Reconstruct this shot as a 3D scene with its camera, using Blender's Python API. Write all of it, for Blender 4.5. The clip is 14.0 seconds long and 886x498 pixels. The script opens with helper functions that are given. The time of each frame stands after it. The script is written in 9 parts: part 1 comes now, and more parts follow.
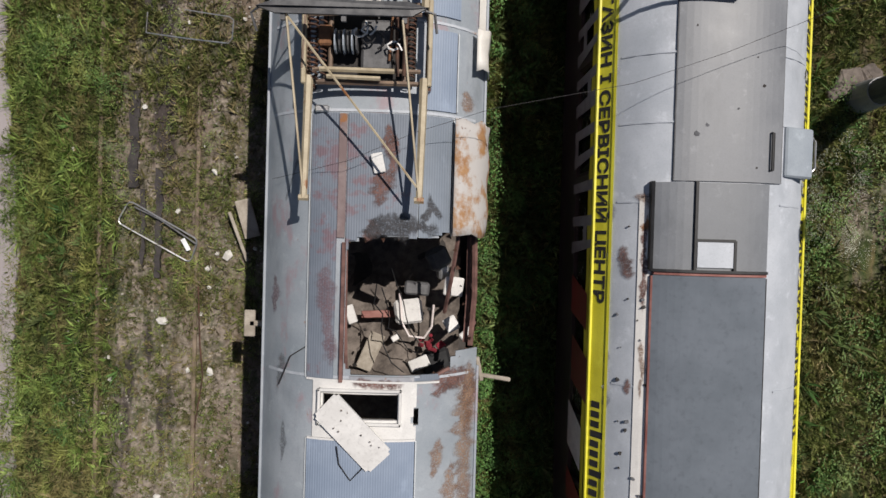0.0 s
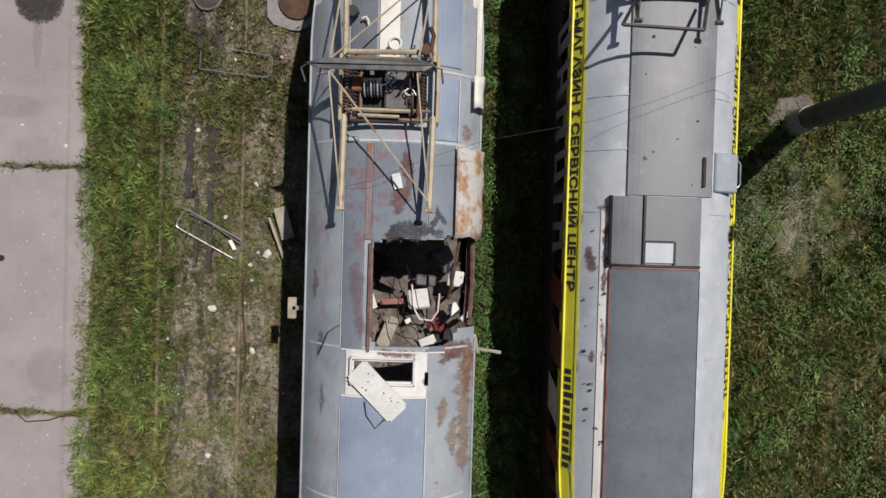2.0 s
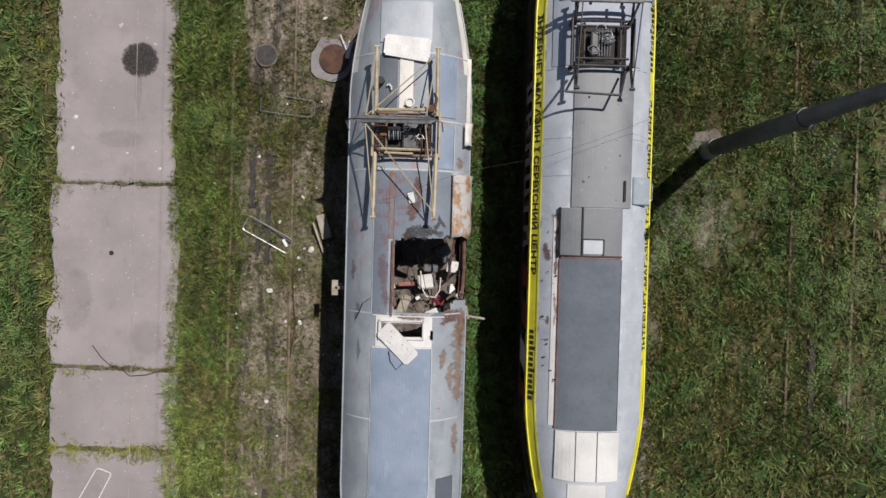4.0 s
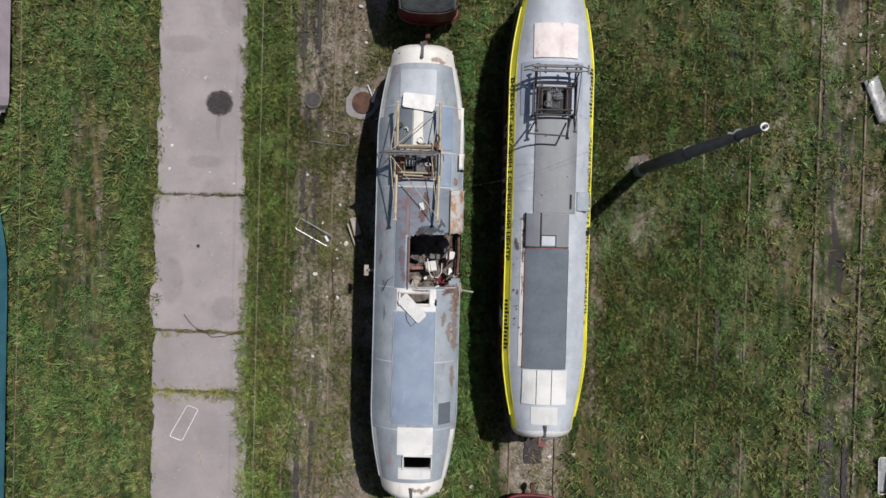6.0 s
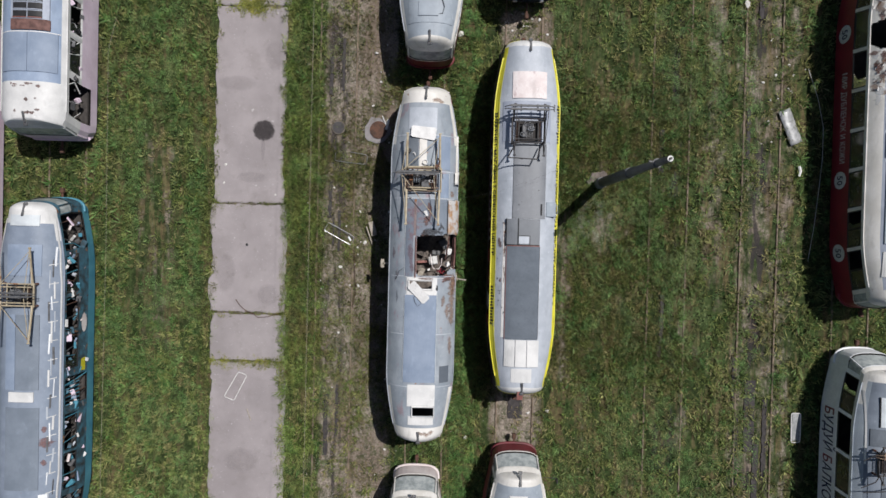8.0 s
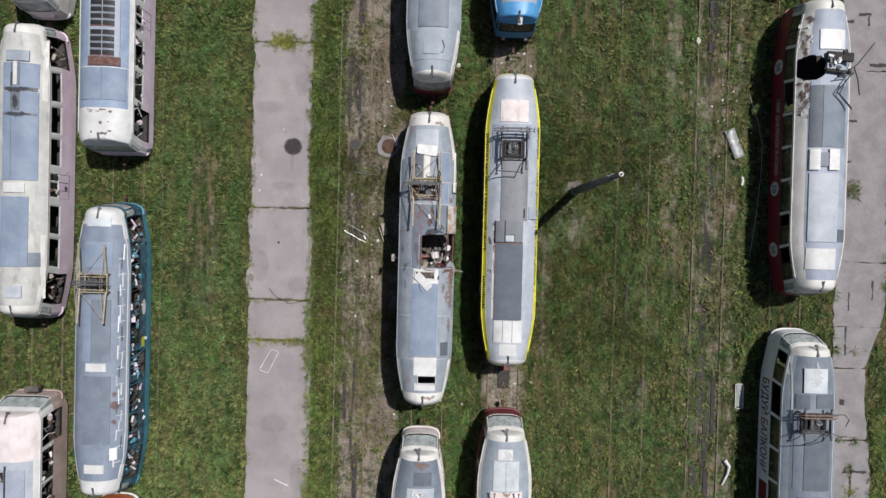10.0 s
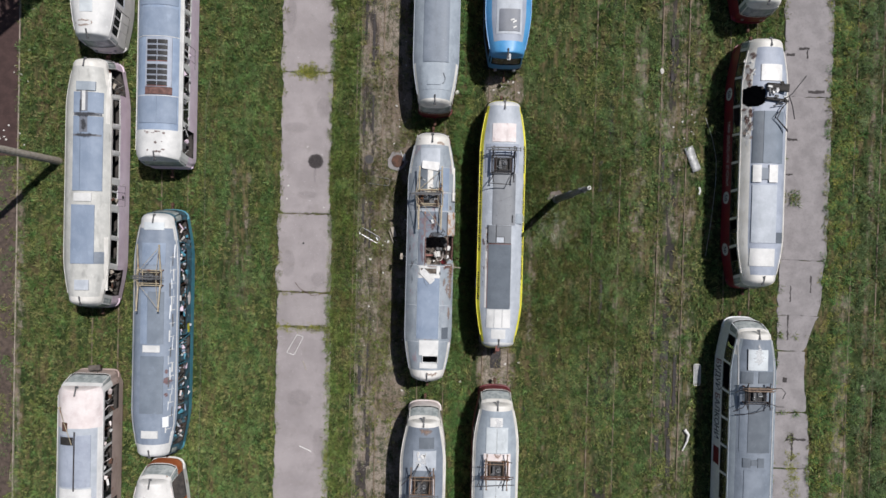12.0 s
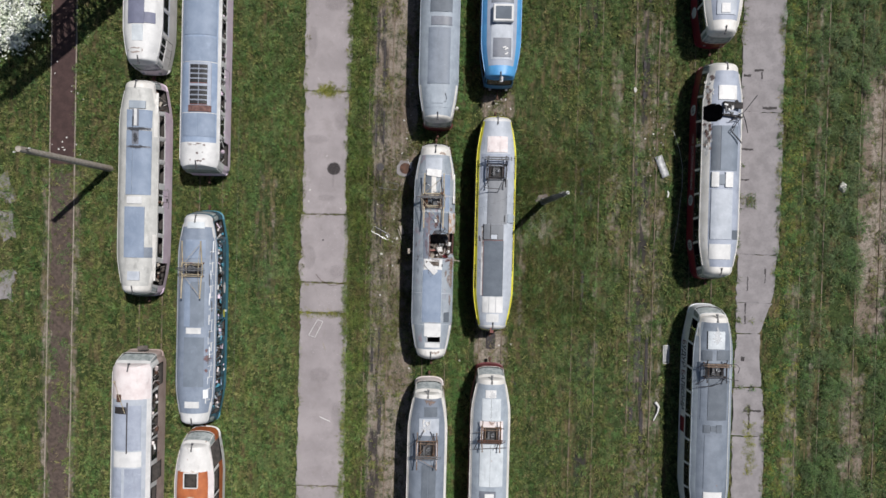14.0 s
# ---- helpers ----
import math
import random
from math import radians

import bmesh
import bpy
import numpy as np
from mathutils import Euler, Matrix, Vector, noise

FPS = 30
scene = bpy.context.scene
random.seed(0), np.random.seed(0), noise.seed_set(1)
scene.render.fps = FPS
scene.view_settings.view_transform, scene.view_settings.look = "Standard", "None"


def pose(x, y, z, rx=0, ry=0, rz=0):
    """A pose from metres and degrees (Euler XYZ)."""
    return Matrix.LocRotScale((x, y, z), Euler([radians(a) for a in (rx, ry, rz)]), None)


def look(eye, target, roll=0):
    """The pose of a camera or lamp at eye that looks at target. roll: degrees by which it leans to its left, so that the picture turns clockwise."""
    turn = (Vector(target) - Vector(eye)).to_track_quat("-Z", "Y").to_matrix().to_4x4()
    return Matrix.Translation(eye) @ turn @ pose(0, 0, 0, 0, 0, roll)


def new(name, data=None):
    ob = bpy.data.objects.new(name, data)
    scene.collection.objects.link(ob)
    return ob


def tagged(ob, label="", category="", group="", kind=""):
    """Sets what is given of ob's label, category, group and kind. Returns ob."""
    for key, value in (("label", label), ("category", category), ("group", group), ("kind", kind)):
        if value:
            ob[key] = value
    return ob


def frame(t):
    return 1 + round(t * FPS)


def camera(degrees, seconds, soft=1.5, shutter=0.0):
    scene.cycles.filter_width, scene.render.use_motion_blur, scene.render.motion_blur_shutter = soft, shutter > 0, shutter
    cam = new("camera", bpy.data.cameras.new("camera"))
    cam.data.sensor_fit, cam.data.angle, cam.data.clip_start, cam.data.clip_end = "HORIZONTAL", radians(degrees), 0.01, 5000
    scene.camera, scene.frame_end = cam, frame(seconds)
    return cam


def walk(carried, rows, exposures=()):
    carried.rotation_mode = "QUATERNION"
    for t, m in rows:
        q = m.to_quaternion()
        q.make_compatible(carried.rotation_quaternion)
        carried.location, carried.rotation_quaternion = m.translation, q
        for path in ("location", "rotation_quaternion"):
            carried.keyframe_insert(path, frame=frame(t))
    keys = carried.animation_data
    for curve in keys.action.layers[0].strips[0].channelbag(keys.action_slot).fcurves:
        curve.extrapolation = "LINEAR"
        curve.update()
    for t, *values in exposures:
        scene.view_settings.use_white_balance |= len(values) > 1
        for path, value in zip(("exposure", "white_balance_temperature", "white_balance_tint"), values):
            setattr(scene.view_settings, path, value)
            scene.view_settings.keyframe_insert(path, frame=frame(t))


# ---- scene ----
# Camera: a drone that looks straight down and climbs.
cam = camera(66.0, 14.0, soft=1.5)
PATH = [
    (0, (-0.106, -0.132, 10.615), (-0.049, -0.476, -9.382), 172.22),
    (0.5, (-0.122, -0.142, 11.031), (-0.054, -0.487, -8.965), 170.48),
    (1, (-0.142, -0.145, 11.530), (-0.087, -0.478, -8.467), 172.28),
    (1.5, (-0.163, -0.140, 12.012), (-0.119, -0.467, -7.986), 173.98),
    (2, (-0.166, -0.116, 12.729), (-0.128, -0.444, -7.269), 175.02),
    (2.5, (-0.170, -0.100, 13.521), (-0.142, -0.426, -6.476), 176.66),
    (3, (-0.156, -0.086, 14.525), (-0.137, -0.400, -5.473), 178.09),
    (5.5, (-0.189, -0.258, 21.283), (-0.160, -0.563, 1.285), 176.08),
    (6, (-0.203, -0.246, 22.849), (-0.165, -0.561, 2.851), 174.64),
    (6.5, (-0.221, -0.221, 24.216), (-0.182, -0.541, 4.219), 174.59),
    (7, (-0.230, -0.235, 25.729), (-0.197, -0.554, 5.732), 175.59),
    (7.5, (-0.218, -0.248, 27.077), (-0.176, -0.570, 7.080), 173.96),
    (8, (-0.179, -0.246, 28.574), (-0.151, -0.564, 8.577), 176.41),
    (10.5, (-0.198, -0.338, 35.463), (-0.173, -0.641, 15.465), 176.74),
    (11, (-0.232, -0.304, 36.926), (-0.200, -0.604, 16.928), 175.35),
    (11.5, (-0.262, -0.269, 38.286), (-0.225, -0.567, 18.288), 174.37),
    (12, (-0.276, -0.259, 39.824), (-0.234, -0.558, 19.827), 173.47),
    (12.5, (-0.293, -0.272, 41.191), (-0.254, -0.563, 21.193), 173.81),
    (13, (-0.319, -0.333, 42.715), (-0.283, -0.632, 22.717), 174.56),
    (13.5, (-0.346, -0.402, 44.136), (-0.315, -0.710, 24.139), 175.70),
    (14, (-0.364, -0.448, 45.720), (-0.335, -0.745, 25.723), 175.85),
]
walk(cam, [(t, look(eye, target, roll)) for t, eye, target, roll in PATH],
     [(0.0, -0.10, 6950, 11), (3.0, -0.12, 6900, 11), (5.5, -0.10, 6650, 10), (8.5, -0.07, 6500, 10), (14.0, -0.05, 6500, 10)])

# Light: a high sun from the upper right and a clear sky.
SUN_DIR = Vector((0.37, 0.36, 1.0)).normalized()
world = bpy.data.worlds.new("sky")
scene.world = world
world.use_nodes = True
wn = world.node_tree.nodes
sky = wn.new("ShaderNodeTexSky")
sky.sky_type = "NISHITA"
sky.sun_disc = False
sky.sun_elevation = math.asin(SUN_DIR.z)
sky.sun_rotation = math.atan2(SUN_DIR.x, SUN_DIR.y)
world.node_tree.links.new(sky.outputs[0], wn["Background"].inputs[0])
wn["Background"].inputs[1].default_value = 0.048
sun = new("sun", bpy.data.lights.new("sun", "SUN"))
sun.data.energy = 4.5
sun.data.angle = radians(0.53)
sun.data.color = (1.0, 0.975, 0.945)
sun.matrix_world = look((0, 0, 60), Vector((0, 0, 60)) - SUN_DIR)
scene.view_settings.exposure = -0.1

# ---- materials ----
class Tree:
    """Short hand for a node material."""

    def __init__(self, name):
        self.mat = bpy.data.materials.new(name)
        self.mat.use_nodes = True
        self.n = self.mat.node_tree.nodes
        self.l = self.mat.node_tree.links
        self.out = self.n["Material Output"]
        self.bsdf = self.n["Principled BSDF"]
        self.pos = self.n.new("ShaderNodeNewGeometry").outputs["Position"]

    def put(self, sock, v):
        if isinstance(v, bpy.types.NodeSocket):
            self.l.new(v, sock)
        elif isinstance(v, tuple) and len(v) == 3 and sock.type == "RGBA":
            sock.default_value = (*v, 1)
        else:
            sock.default_value = v

    def noise(self, scale, detail=4.0, rough=0.6, vec=None, stretch=None, off=0.0):
        v = vec or self.pos
        if stretch or off:
            m = self.n.new("ShaderNodeMapping")
            self.l.new(v, m.inputs[0])
            m.inputs["Scale"].default_value = stretch or (1, 1, 1)
            m.inputs["Location"].default_value = (off, off * 0.7, off * 1.3)
            v = m.outputs[0]
        t = self.n.new("ShaderNodeTexNoise")
        self.l.new(v, t.inputs["Vector"])
        t.inputs["Scale"].default_value = scale
        t.inputs["Detail"].default_value = detail
        t.inputs["Roughness"].default_value = rough
        return t.outputs[0]

    def math(self, op, a, b=0.0, clamp=False):
        m = self.n.new("ShaderNodeMath")
        m.operation = op
        m.use_clamp = clamp
        self.put(m.inputs[0], a)
        self.put(m.inputs[1], b)
        return m.outputs[0]

    def step(self, v, lo, hi):
        """0 below lo, 1 above hi, smooth between (or the other way round when lo > hi)."""
        m = self.n.new("ShaderNodeMapRange")
        m.interpolation_type = "SMOOTHSTEP"
        self.put(m.inputs[0], v)
        m.inputs[1].default_value, m.inputs[2].default_value = min(lo, hi), max(lo, hi)
        m.inputs[3].default_value, m.inputs[4].default_value = (0, 1) if lo < hi else (1, 0)
        return m.outputs[0]

    def mix(self, fac, a, b, blend="MIX"):
        m = self.n.new("ShaderNodeMix")
        m.data_type = "RGBA"
        m.blend_type = blend
        self.put(m.inputs[0], fac)
        self.put(m.inputs[6], a)
        self.put(m.inputs[7], b)
        return m.outputs[2]

    def axis(self, i):
        s = self.n.new("ShaderNodeSeparateXYZ")
        self.l.new(self.pos, s.inputs[0])
        return s.outputs[i]

    def island(self):
        return self.n.new("ShaderNodeNewGeometry").outputs["Random Per Island"]

    def own(self):
        return self.n.new("ShaderNodeObjectInfo").outputs["Random"]

    def bump(self, height, strength=0.3, dist=0.01):
        b = self.n.new("ShaderNodeBump")
        b.inputs["Strength"].default_value = strength
        b.inputs["Distance"].default_value = dist
        self.l.new(height, b.inputs["Height"])
        self.l.new(b.outputs[0], self.bsdf.inputs["Normal"])

    def done(self, color, rough=0.6, metal=0.0, spec=None):
        self.put(self.bsdf.inputs["Base Color"], color)
        self.put(self.bsdf.inputs["Roughness"], rough)
        self.put(self.bsdf.inputs["Metallic"], metal)
        if spec is not None:
            self.bsdf.inputs["Specular IOR Level"].default_value = spec
        return self.mat


RUST, RUST2 = (0.16, 0.065, 0.03), (0.33, 0.15, 0.06)


def paint(name, a, b, rough=0.5, rust=0.0, dirt=0.35, scale=1.3, off=0.0, streak=True, blush=False):
    """Weathered paint on sheet metal: fading, dirt runs, and rust spots."""
    t = Tree(name)
    big = t.noise(scale, 5, 0.6, off=off + 0.01)
    col = t.mix(t.step(big, 0.3, 0.7), a, b)
    run = t.noise(3.0, 6, 0.65, stretch=(1.0, 0.35, 1.0) if streak else (1, 1, 1), off=off + 3.1)
    dark = tuple(c * 0.55 + 0.012 for c in a)
    col = t.mix(t.math("MULTIPLY", t.step(run, 0.52, 0.75), dirt), col, dark)
    pale = tuple(min(0.85, c * 1.25 + 0.03) for c in b)
    col = t.mix(t.math("MULTIPLY", t.step(t.noise(5.5, 6, 0.7, off=off + 7.7), 0.56, 0.72), 0.45), col, pale)
    fine = t.noise(60, 3, 0.6)
    col = t.mix(t.math("MULTIPLY", t.step(fine, 0.45, 0.75), 0.22), col, dark)
    if blush:
        m = t.math("MULTIPLY", t.step(t.noise(1.6, 6, 0.7, off=off + 17.0, stretch=(1.3, 0.7, 1)), 0.57, 0.68), 0.55)
        col = t.mix(m, col, (0.30, 0.17, 0.19))
    if rust > 0:
        m = t.step(t.noise(2.2, 8, 0.68, off=off + 11.0), 0.72 - rust * 0.35, 0.76 - rust * 0.3)
        col = t.mix(m, col, t.mix(t.noise(9, 5, 0.6), RUST, RUST2))
    t.bump(t.noise(8, 6, 0.6), 0.15, 0.008)
    return t.done(col, t.math("ADD", t.math("MULTIPLY", big, 0.3), rough - 0.12))


def ribbed(name, a, b, pitch=0.028, off=0.0, rust=0.0):
    """Ribbed walkway matting with ribs along the vehicle."""
    t = Tree(name)
    w = t.n.new("ShaderNodeTexWave")
    w.wave_type, w.bands_direction = "BANDS", "X"
    t.l.new(t.pos, w.inputs["Vector"])
    w.inputs["Scale"].default_value = 0.314 / pitch
    w.inputs["Distortion"].default_value = 0.0
    big = t.noise(1.1, 6, 0.62, off=off + 0.3)
    col = t.mix(t.step(big, 0.3, 0.72), a, b)
    # Shade in the grooves is painted into the colour as well as bumped.
    col = t.mix(t.math("MULTIPLY", t.step(w.outputs[1], 0.75, 0.2), 0.17), col, tuple(c * 0.5 for c in a))
    col = t.mix(t.math("MULTIPLY", t.step(t.noise(3.2, 7, 0.7, stretch=(1, 0.5, 1), off=off), 0.55, 0.7), 0.35), col, tuple(c * 1.3 for c in b))
    if rust > 0:
        m = t.step(t.noise(1.7, 8, 0.7, off=off + 4.0), 0.66 - rust * 0.2, 0.74 - rust * 0.2)
        col = t.mix(t.math("MULTIPLY", m, 0.6), col, (0.17, 0.075, 0.085))
    t.bump(w.outputs[1], 0.3, 0.006)
    return t.done(col, 0.62)


def plain(name, a, b, rough=0.7, scale=6.0, metal=0.0, bump=0.2, off=0.0):
    t = Tree(name)
    col = t.mix(t.step(t.noise(scale, 6, 0.65, off=off + 0.1), 0.32, 0.68), a, b)
    col = t.mix(t.math("MULTIPLY", t.step(t.noise(scale * 9, 3, 0.6), 0.5, 0.75), 0.3), col, tuple(c * 0.5 for c in a))
    t.bump(t.noise(scale * 5, 5, 0.6), bump, 0.006)
    return t.done(col, rough, metal)


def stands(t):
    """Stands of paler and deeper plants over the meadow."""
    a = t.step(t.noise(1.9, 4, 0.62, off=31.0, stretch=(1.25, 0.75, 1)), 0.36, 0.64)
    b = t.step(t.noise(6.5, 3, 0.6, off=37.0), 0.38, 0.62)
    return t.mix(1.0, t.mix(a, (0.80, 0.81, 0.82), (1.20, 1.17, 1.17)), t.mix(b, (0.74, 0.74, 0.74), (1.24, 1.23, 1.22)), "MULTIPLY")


def leafy(name, stops, off=0.0, scale=0.5, rough=0.6):
    """Foliage: each tuft its own shade, drifting over the field."""
    t = Tree(name)
    field = t.noise(scale, 5, 0.65, off=off + 0.2, stretch=(1.5, 0.6, 1))
    col = t.mix(t.step(field, 0.36, 0.64), stops[0], stops[1])
    col = t.mix(t.math("MULTIPLY", t.step(t.noise(1.7, 5, 0.65, off=off + 8.0, stretch=(1.4, 0.7, 1)), 0.42, 0.58), 0.5), col, tuple(c * 0.72 for c in stops[0]))
    col = t.mix(t.math("MULTIPLY", t.step(t.noise(3.1, 4, 0.6, off=off + 2.0), 0.52, 0.70), 0.4), col, stops[2])
    col = t.mix(t.math("MULTIPLY", t.step(t.island(), 0.45, 1.0), 0.75), col, stops[2])
    col = t.mix(t.math("MULTIPLY", t.step(t.island(), 0.40, 0.0), 0.65), col, tuple(c * 0.5 for c in stops[0]))
    col = t.mix(t.math("MULTIPLY", t.step(t.noise(1.2, 6, 0.7, off=off + 5.0, stretch=(2.2, 0.35, 1)), 0.47, 0.63), 0.7), col, stops[3])
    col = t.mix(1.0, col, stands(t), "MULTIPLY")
    return t.done(col, rough, 0.0, 0.25)


# Where the ground lies half bare: x from, x to, y from, y to, how bare.
BARE = [
    (-5.3, -2.1, -40, 40, 0.82), (4.65, 5.35, -6.5, 1.2, 0.75), (6.0, 7.3, -1.6, 1.4, 0.58), (10.5, 11.7, -2.5, 13.0, 0.56), (9.5, 10.3, -9.0, -2.0, 0.52), (5.4, 11.9, -40, 40, 0.30),
    (11.9, 14.7, -40, 40, 0.55), (-13.1, -11.3, -5.6, 4.0, 0.46), (1.9, 4.2, -9.2, -6.2, 0.85), (1.9, 4.2, 7.6, 9.6, 0.85), (22.7, 24.0, -18, -2.5, 0.58),
    (24.4, 25.0, -18, 18, 0.60), (27.5, 29.6, -6.5, 12, 0.85), (26.6, 28.4, -17, -8.5, 0.75), (24.0, 40.0, -40, 40, 0.24), (-6.6, -5.4, -40, 40, 0.22), (-34, -21.3, -40, 40, 0.16), (-27.3, -24.5, -40, 3.9, 0.62), (15.0, 15.5, 0, 9, 0.4),
]


M = {}
M["roof_grey"] = paint("roof_grey_paint", (0.257, 0.292, 0.336), (0.343, 0.385, 0.432), 0.55, 0.08, 0.3)
M["roof_grey_rusty"] = paint("roof_grey_paint_rusting", (0.234, 0.267, 0.303), (0.325, 0.354, 0.393), 0.55, 0.18, 0.55, off=2.0, blush=True)
M["roof_lilac"] = paint("roof_lilac_grey_paint", (0.286, 0.315, 0.385), (0.366, 0.399, 0.474), 0.55, 0.05, 0.3, off=5.0)
M["roof_slate"] = paint("roof_slate_grey_paint", (0.150, 0.176, 0.216), (0.207, 0.236, 0.283), 0.55, 0.08, 0.35, off=6.0)
M["roof_light"] = paint("roof_light_grey_paint", (0.363, 0.392, 0.439), (0.480, 0.508, 0.558), 0.55, 0.06, 0.3, off=8.0)
M["roof_pale"] = paint("roof_pale_grey_paint", (0.466, 0.499, 0.528), (0.606, 0.640, 0.663), 0.55, 0.06, 0.4, off=7.0)
M["roof_violet"] = paint("roof_slate_violet_paint", (0.135, 0.142, 0.205), (0.175, 0.185, 0.258), 0.6, 0.02, 0.25, off=6.5)
M["brick_pink"] = paint("faded_brick_pink_paint", (0.38, 0.285, 0.26), (0.50, 0.395, 0.36), 0.6, 0.25, 0.45, off=23.0)
M["roof_steel"] = paint("roof_steel_blue_paint", (0.178, 0.214, 0.275), (0.240, 0.280, 0.348), 0.55, 0.1, 0.35, off=9.5)
M["roof_beige"] = paint("roof_dirty_beige_paint", (0.43, 0.425, 0.405), (0.56, 0.55, 0.52), 0.55, 0.06, 0.6, off=7.5)
M["roof_blue"] = paint("roof_blue_grey_paint", (0.219, 0.281, 0.391), (0.292, 0.358, 0.471), 0.55, 0.1, 0.35, off=9.0)
M["sheet_grey"] = paint("grey_roof_sheet", (0.134, 0.145, 0.172), (0.178, 0.190, 0.225), 0.5, 0.02, 0.35, off=12.0)
M["sheet_pale"] = paint("pale_grey_roof_sheet", (0.160, 0.169, 0.188), (0.205, 0.214, 0.233), 0.5, 0.02, 0.35, off=12.5)
M["sheet_mid"] = paint("mid_grey_roof_sheet", (0.135, 0.146, 0.164), (0.180, 0.191, 0.211), 0.5, 0.02, 0.35, off=12.7)
M["cream"] = paint("cream_paint", (0.608, 0.581, 0.538), (0.741, 0.715, 0.681), 0.5, 0.12, 0.5, off=14.0)
M["white"] = paint("chalky_white_paint", (0.557, 0.552, 0.546), (0.691, 0.680, 0.668), 0.55, 0.06, 0.3, off=16.0)
M["white_rusty"] = paint("white_paint_rusting", (0.636, 0.615, 0.593), (0.764, 0.742, 0.721), 0.55, 0.3, 0.4, off=18.0)
M["pinkish"] = paint("faded_pink_white_paint", (0.638, 0.547, 0.536), (0.775, 0.707, 0.695), 0.55, 0.1, 0.4, off=20.0)
M["pink_sheet"] = paint("rust_blushed_pink_sheet", (0.638, 0.547, 0.536), (0.775, 0.707, 0.695), 0.6, 0.18, 0.45, scale=2.5, off=21.0, blush=True)
M["mauve"] = paint("faded_mauve_paint", (0.64, 0.51, 0.61), (0.76, 0.63, 0.73), 0.55, 0.06, 0.2, off=22.0)
M["yellow"] = paint("yellow_vinyl_film", (0.60, 0.55, 0.03), (0.76, 0.71, 0.06), 0.45, 0.03, 0.35, off=24.0)
M["dark_wrap"] = paint("dark_vinyl_film", (0.018, 0.016, 0.022), (0.04, 0.035, 0.05), 0.4, 0.0, 0.2, off=26.0)
M["red"] = paint("dark_red_paint", (0.14, 0.009, 0.020), (0.21, 0.015, 0.030), 0.4, 0.03, 0.3, off=28.0)
M["maroon"] = paint("maroon_paint", (0.10, 0.012, 0.018), (0.16, 0.02, 0.03), 0.45, 0.05, 0.3, off=29.0)
M["blue"] = paint("sky_blue_paint", (0.06, 0.25, 0.52), (0.10, 0.34, 0.62), 0.4, 0.03, 0.25, off=30.0)
M["teal"] = paint("teal_paint", (0.05, 0.20, 0.29), (0.09, 0.29, 0.38), 0.45, 0.15, 0.4, off=32.0)
M["teal_burnt"] = paint("burnt_teal_paint", (0.03, 0.035, 0.04), (0.06, 0.17, 0.24), 0.6, 0.35, 0.6, scale=3.5, off=33.0)
M["orange"] = paint("orange_rusting_paint", (0.34, 0.09, 0.03), (0.48, 0.15, 0.05), 0.6, 0.25, 0.4, off=34.0)
M["rust"] = plain("rusted_iron", (0.10, 0.045, 0.025), (0.24, 0.11, 0.05), 0.85, 5.0)
M["rust_dark"] = plain("dark_rusted_iron", (0.05, 0.028, 0.02), (0.12, 0.055, 0.035), 0.85, 5.0)
M["red_primer"] = plain("red_lead_primer", (0.20, 0.07, 0.06), (0.32, 0.15, 0.13), 0.75, 3.0)
M["primer_worn"] = paint("worn_red_primer", (0.165, 0.115, 0.115), (0.23, 0.18, 0.18), 0.7, 0.35, 0.5, scale=4.0, off=45.0)
M["mat_grey"] = ribbed("grey_ribbed_matting", (0.152, 0.182, 0.224), (0.208, 0.242, 0.293))
M["mat_blue"] = ribbed("blue_grey_ribbed_matting", (0.195, 0.246, 0.333), (0.263, 0.317, 0.411), off=3.0)
M["mat_worn"] = ribbed("worn_grey_ribbed_matting", (0.135, 0.160, 0.201), (0.190, 0.218, 0.266), off=6.0, rust=0.5)
M["mat_dark"] = ribbed("dark_grey_ribbed_matting", (0.095, 0.112, 0.136), (0.138, 0.158, 0.186), off=9.0)
M["pad_dark"] = plain("dark_grey_roofing_felt", (0.101, 0.119, 0.143), (0.129, 0.149, 0.178), 0.85, 1.5, bump=0.1)
M["black"] = plain("black_rubber", (0.008, 0.008, 0.01), (0.02, 0.02, 0.022), 0.6, 8.0)
M["soot"] = plain("soot_and_shade_metal", (0.012, 0.011, 0.011), (0.035, 0.03, 0.028), 0.8, 4.0)
# Lining colour of every car; the shade indoors is put into its dark tone.
M["inside"] = plain("dark_shade_interior", (0.03, 0.027, 0.026), (0.07, 0.06, 0.055), 0.9, 3.0)
M["litter"] = plain("dusty_rubble_floor", (0.085, 0.07, 0.062), (0.19, 0.16, 0.14), 0.95, 7.0)
M["board_grey"] = plain("grey_fibreboard", (0.075, 0.062, 0.055), (0.145, 0.122, 0.108), 0.9, 4.0)
M["board_white"] = plain("white_laminate", (0.605, 0.594, 0.584), (0.746, 0.735, 0.725), 0.5, 3.0, bump=0.05)
M["iron"] = plain("dark_painted_iron", (0.022, 0.02, 0.024), (0.05, 0.045, 0.045), 0.6, 6.0)
M["iron_grey"] = plain("weathered_grey_iron", (0.06, 0.06, 0.065), (0.13, 0.13, 0.135), 0.55, 6.0)
M["pan_cream"] = paint("worn_cream_tube", (0.323, 0.264, 0.176), (0.458, 0.393, 0.281), 0.55, 0.40, 0.7, scale=6.0, off=36.0)
M["pan_rust"] = paint("rusty_painted_tube", (0.12, 0.08, 0.06), (0.24, 0.17, 0.12), 0.7, 0.5, 0.5, scale=6.0, off=38.0)
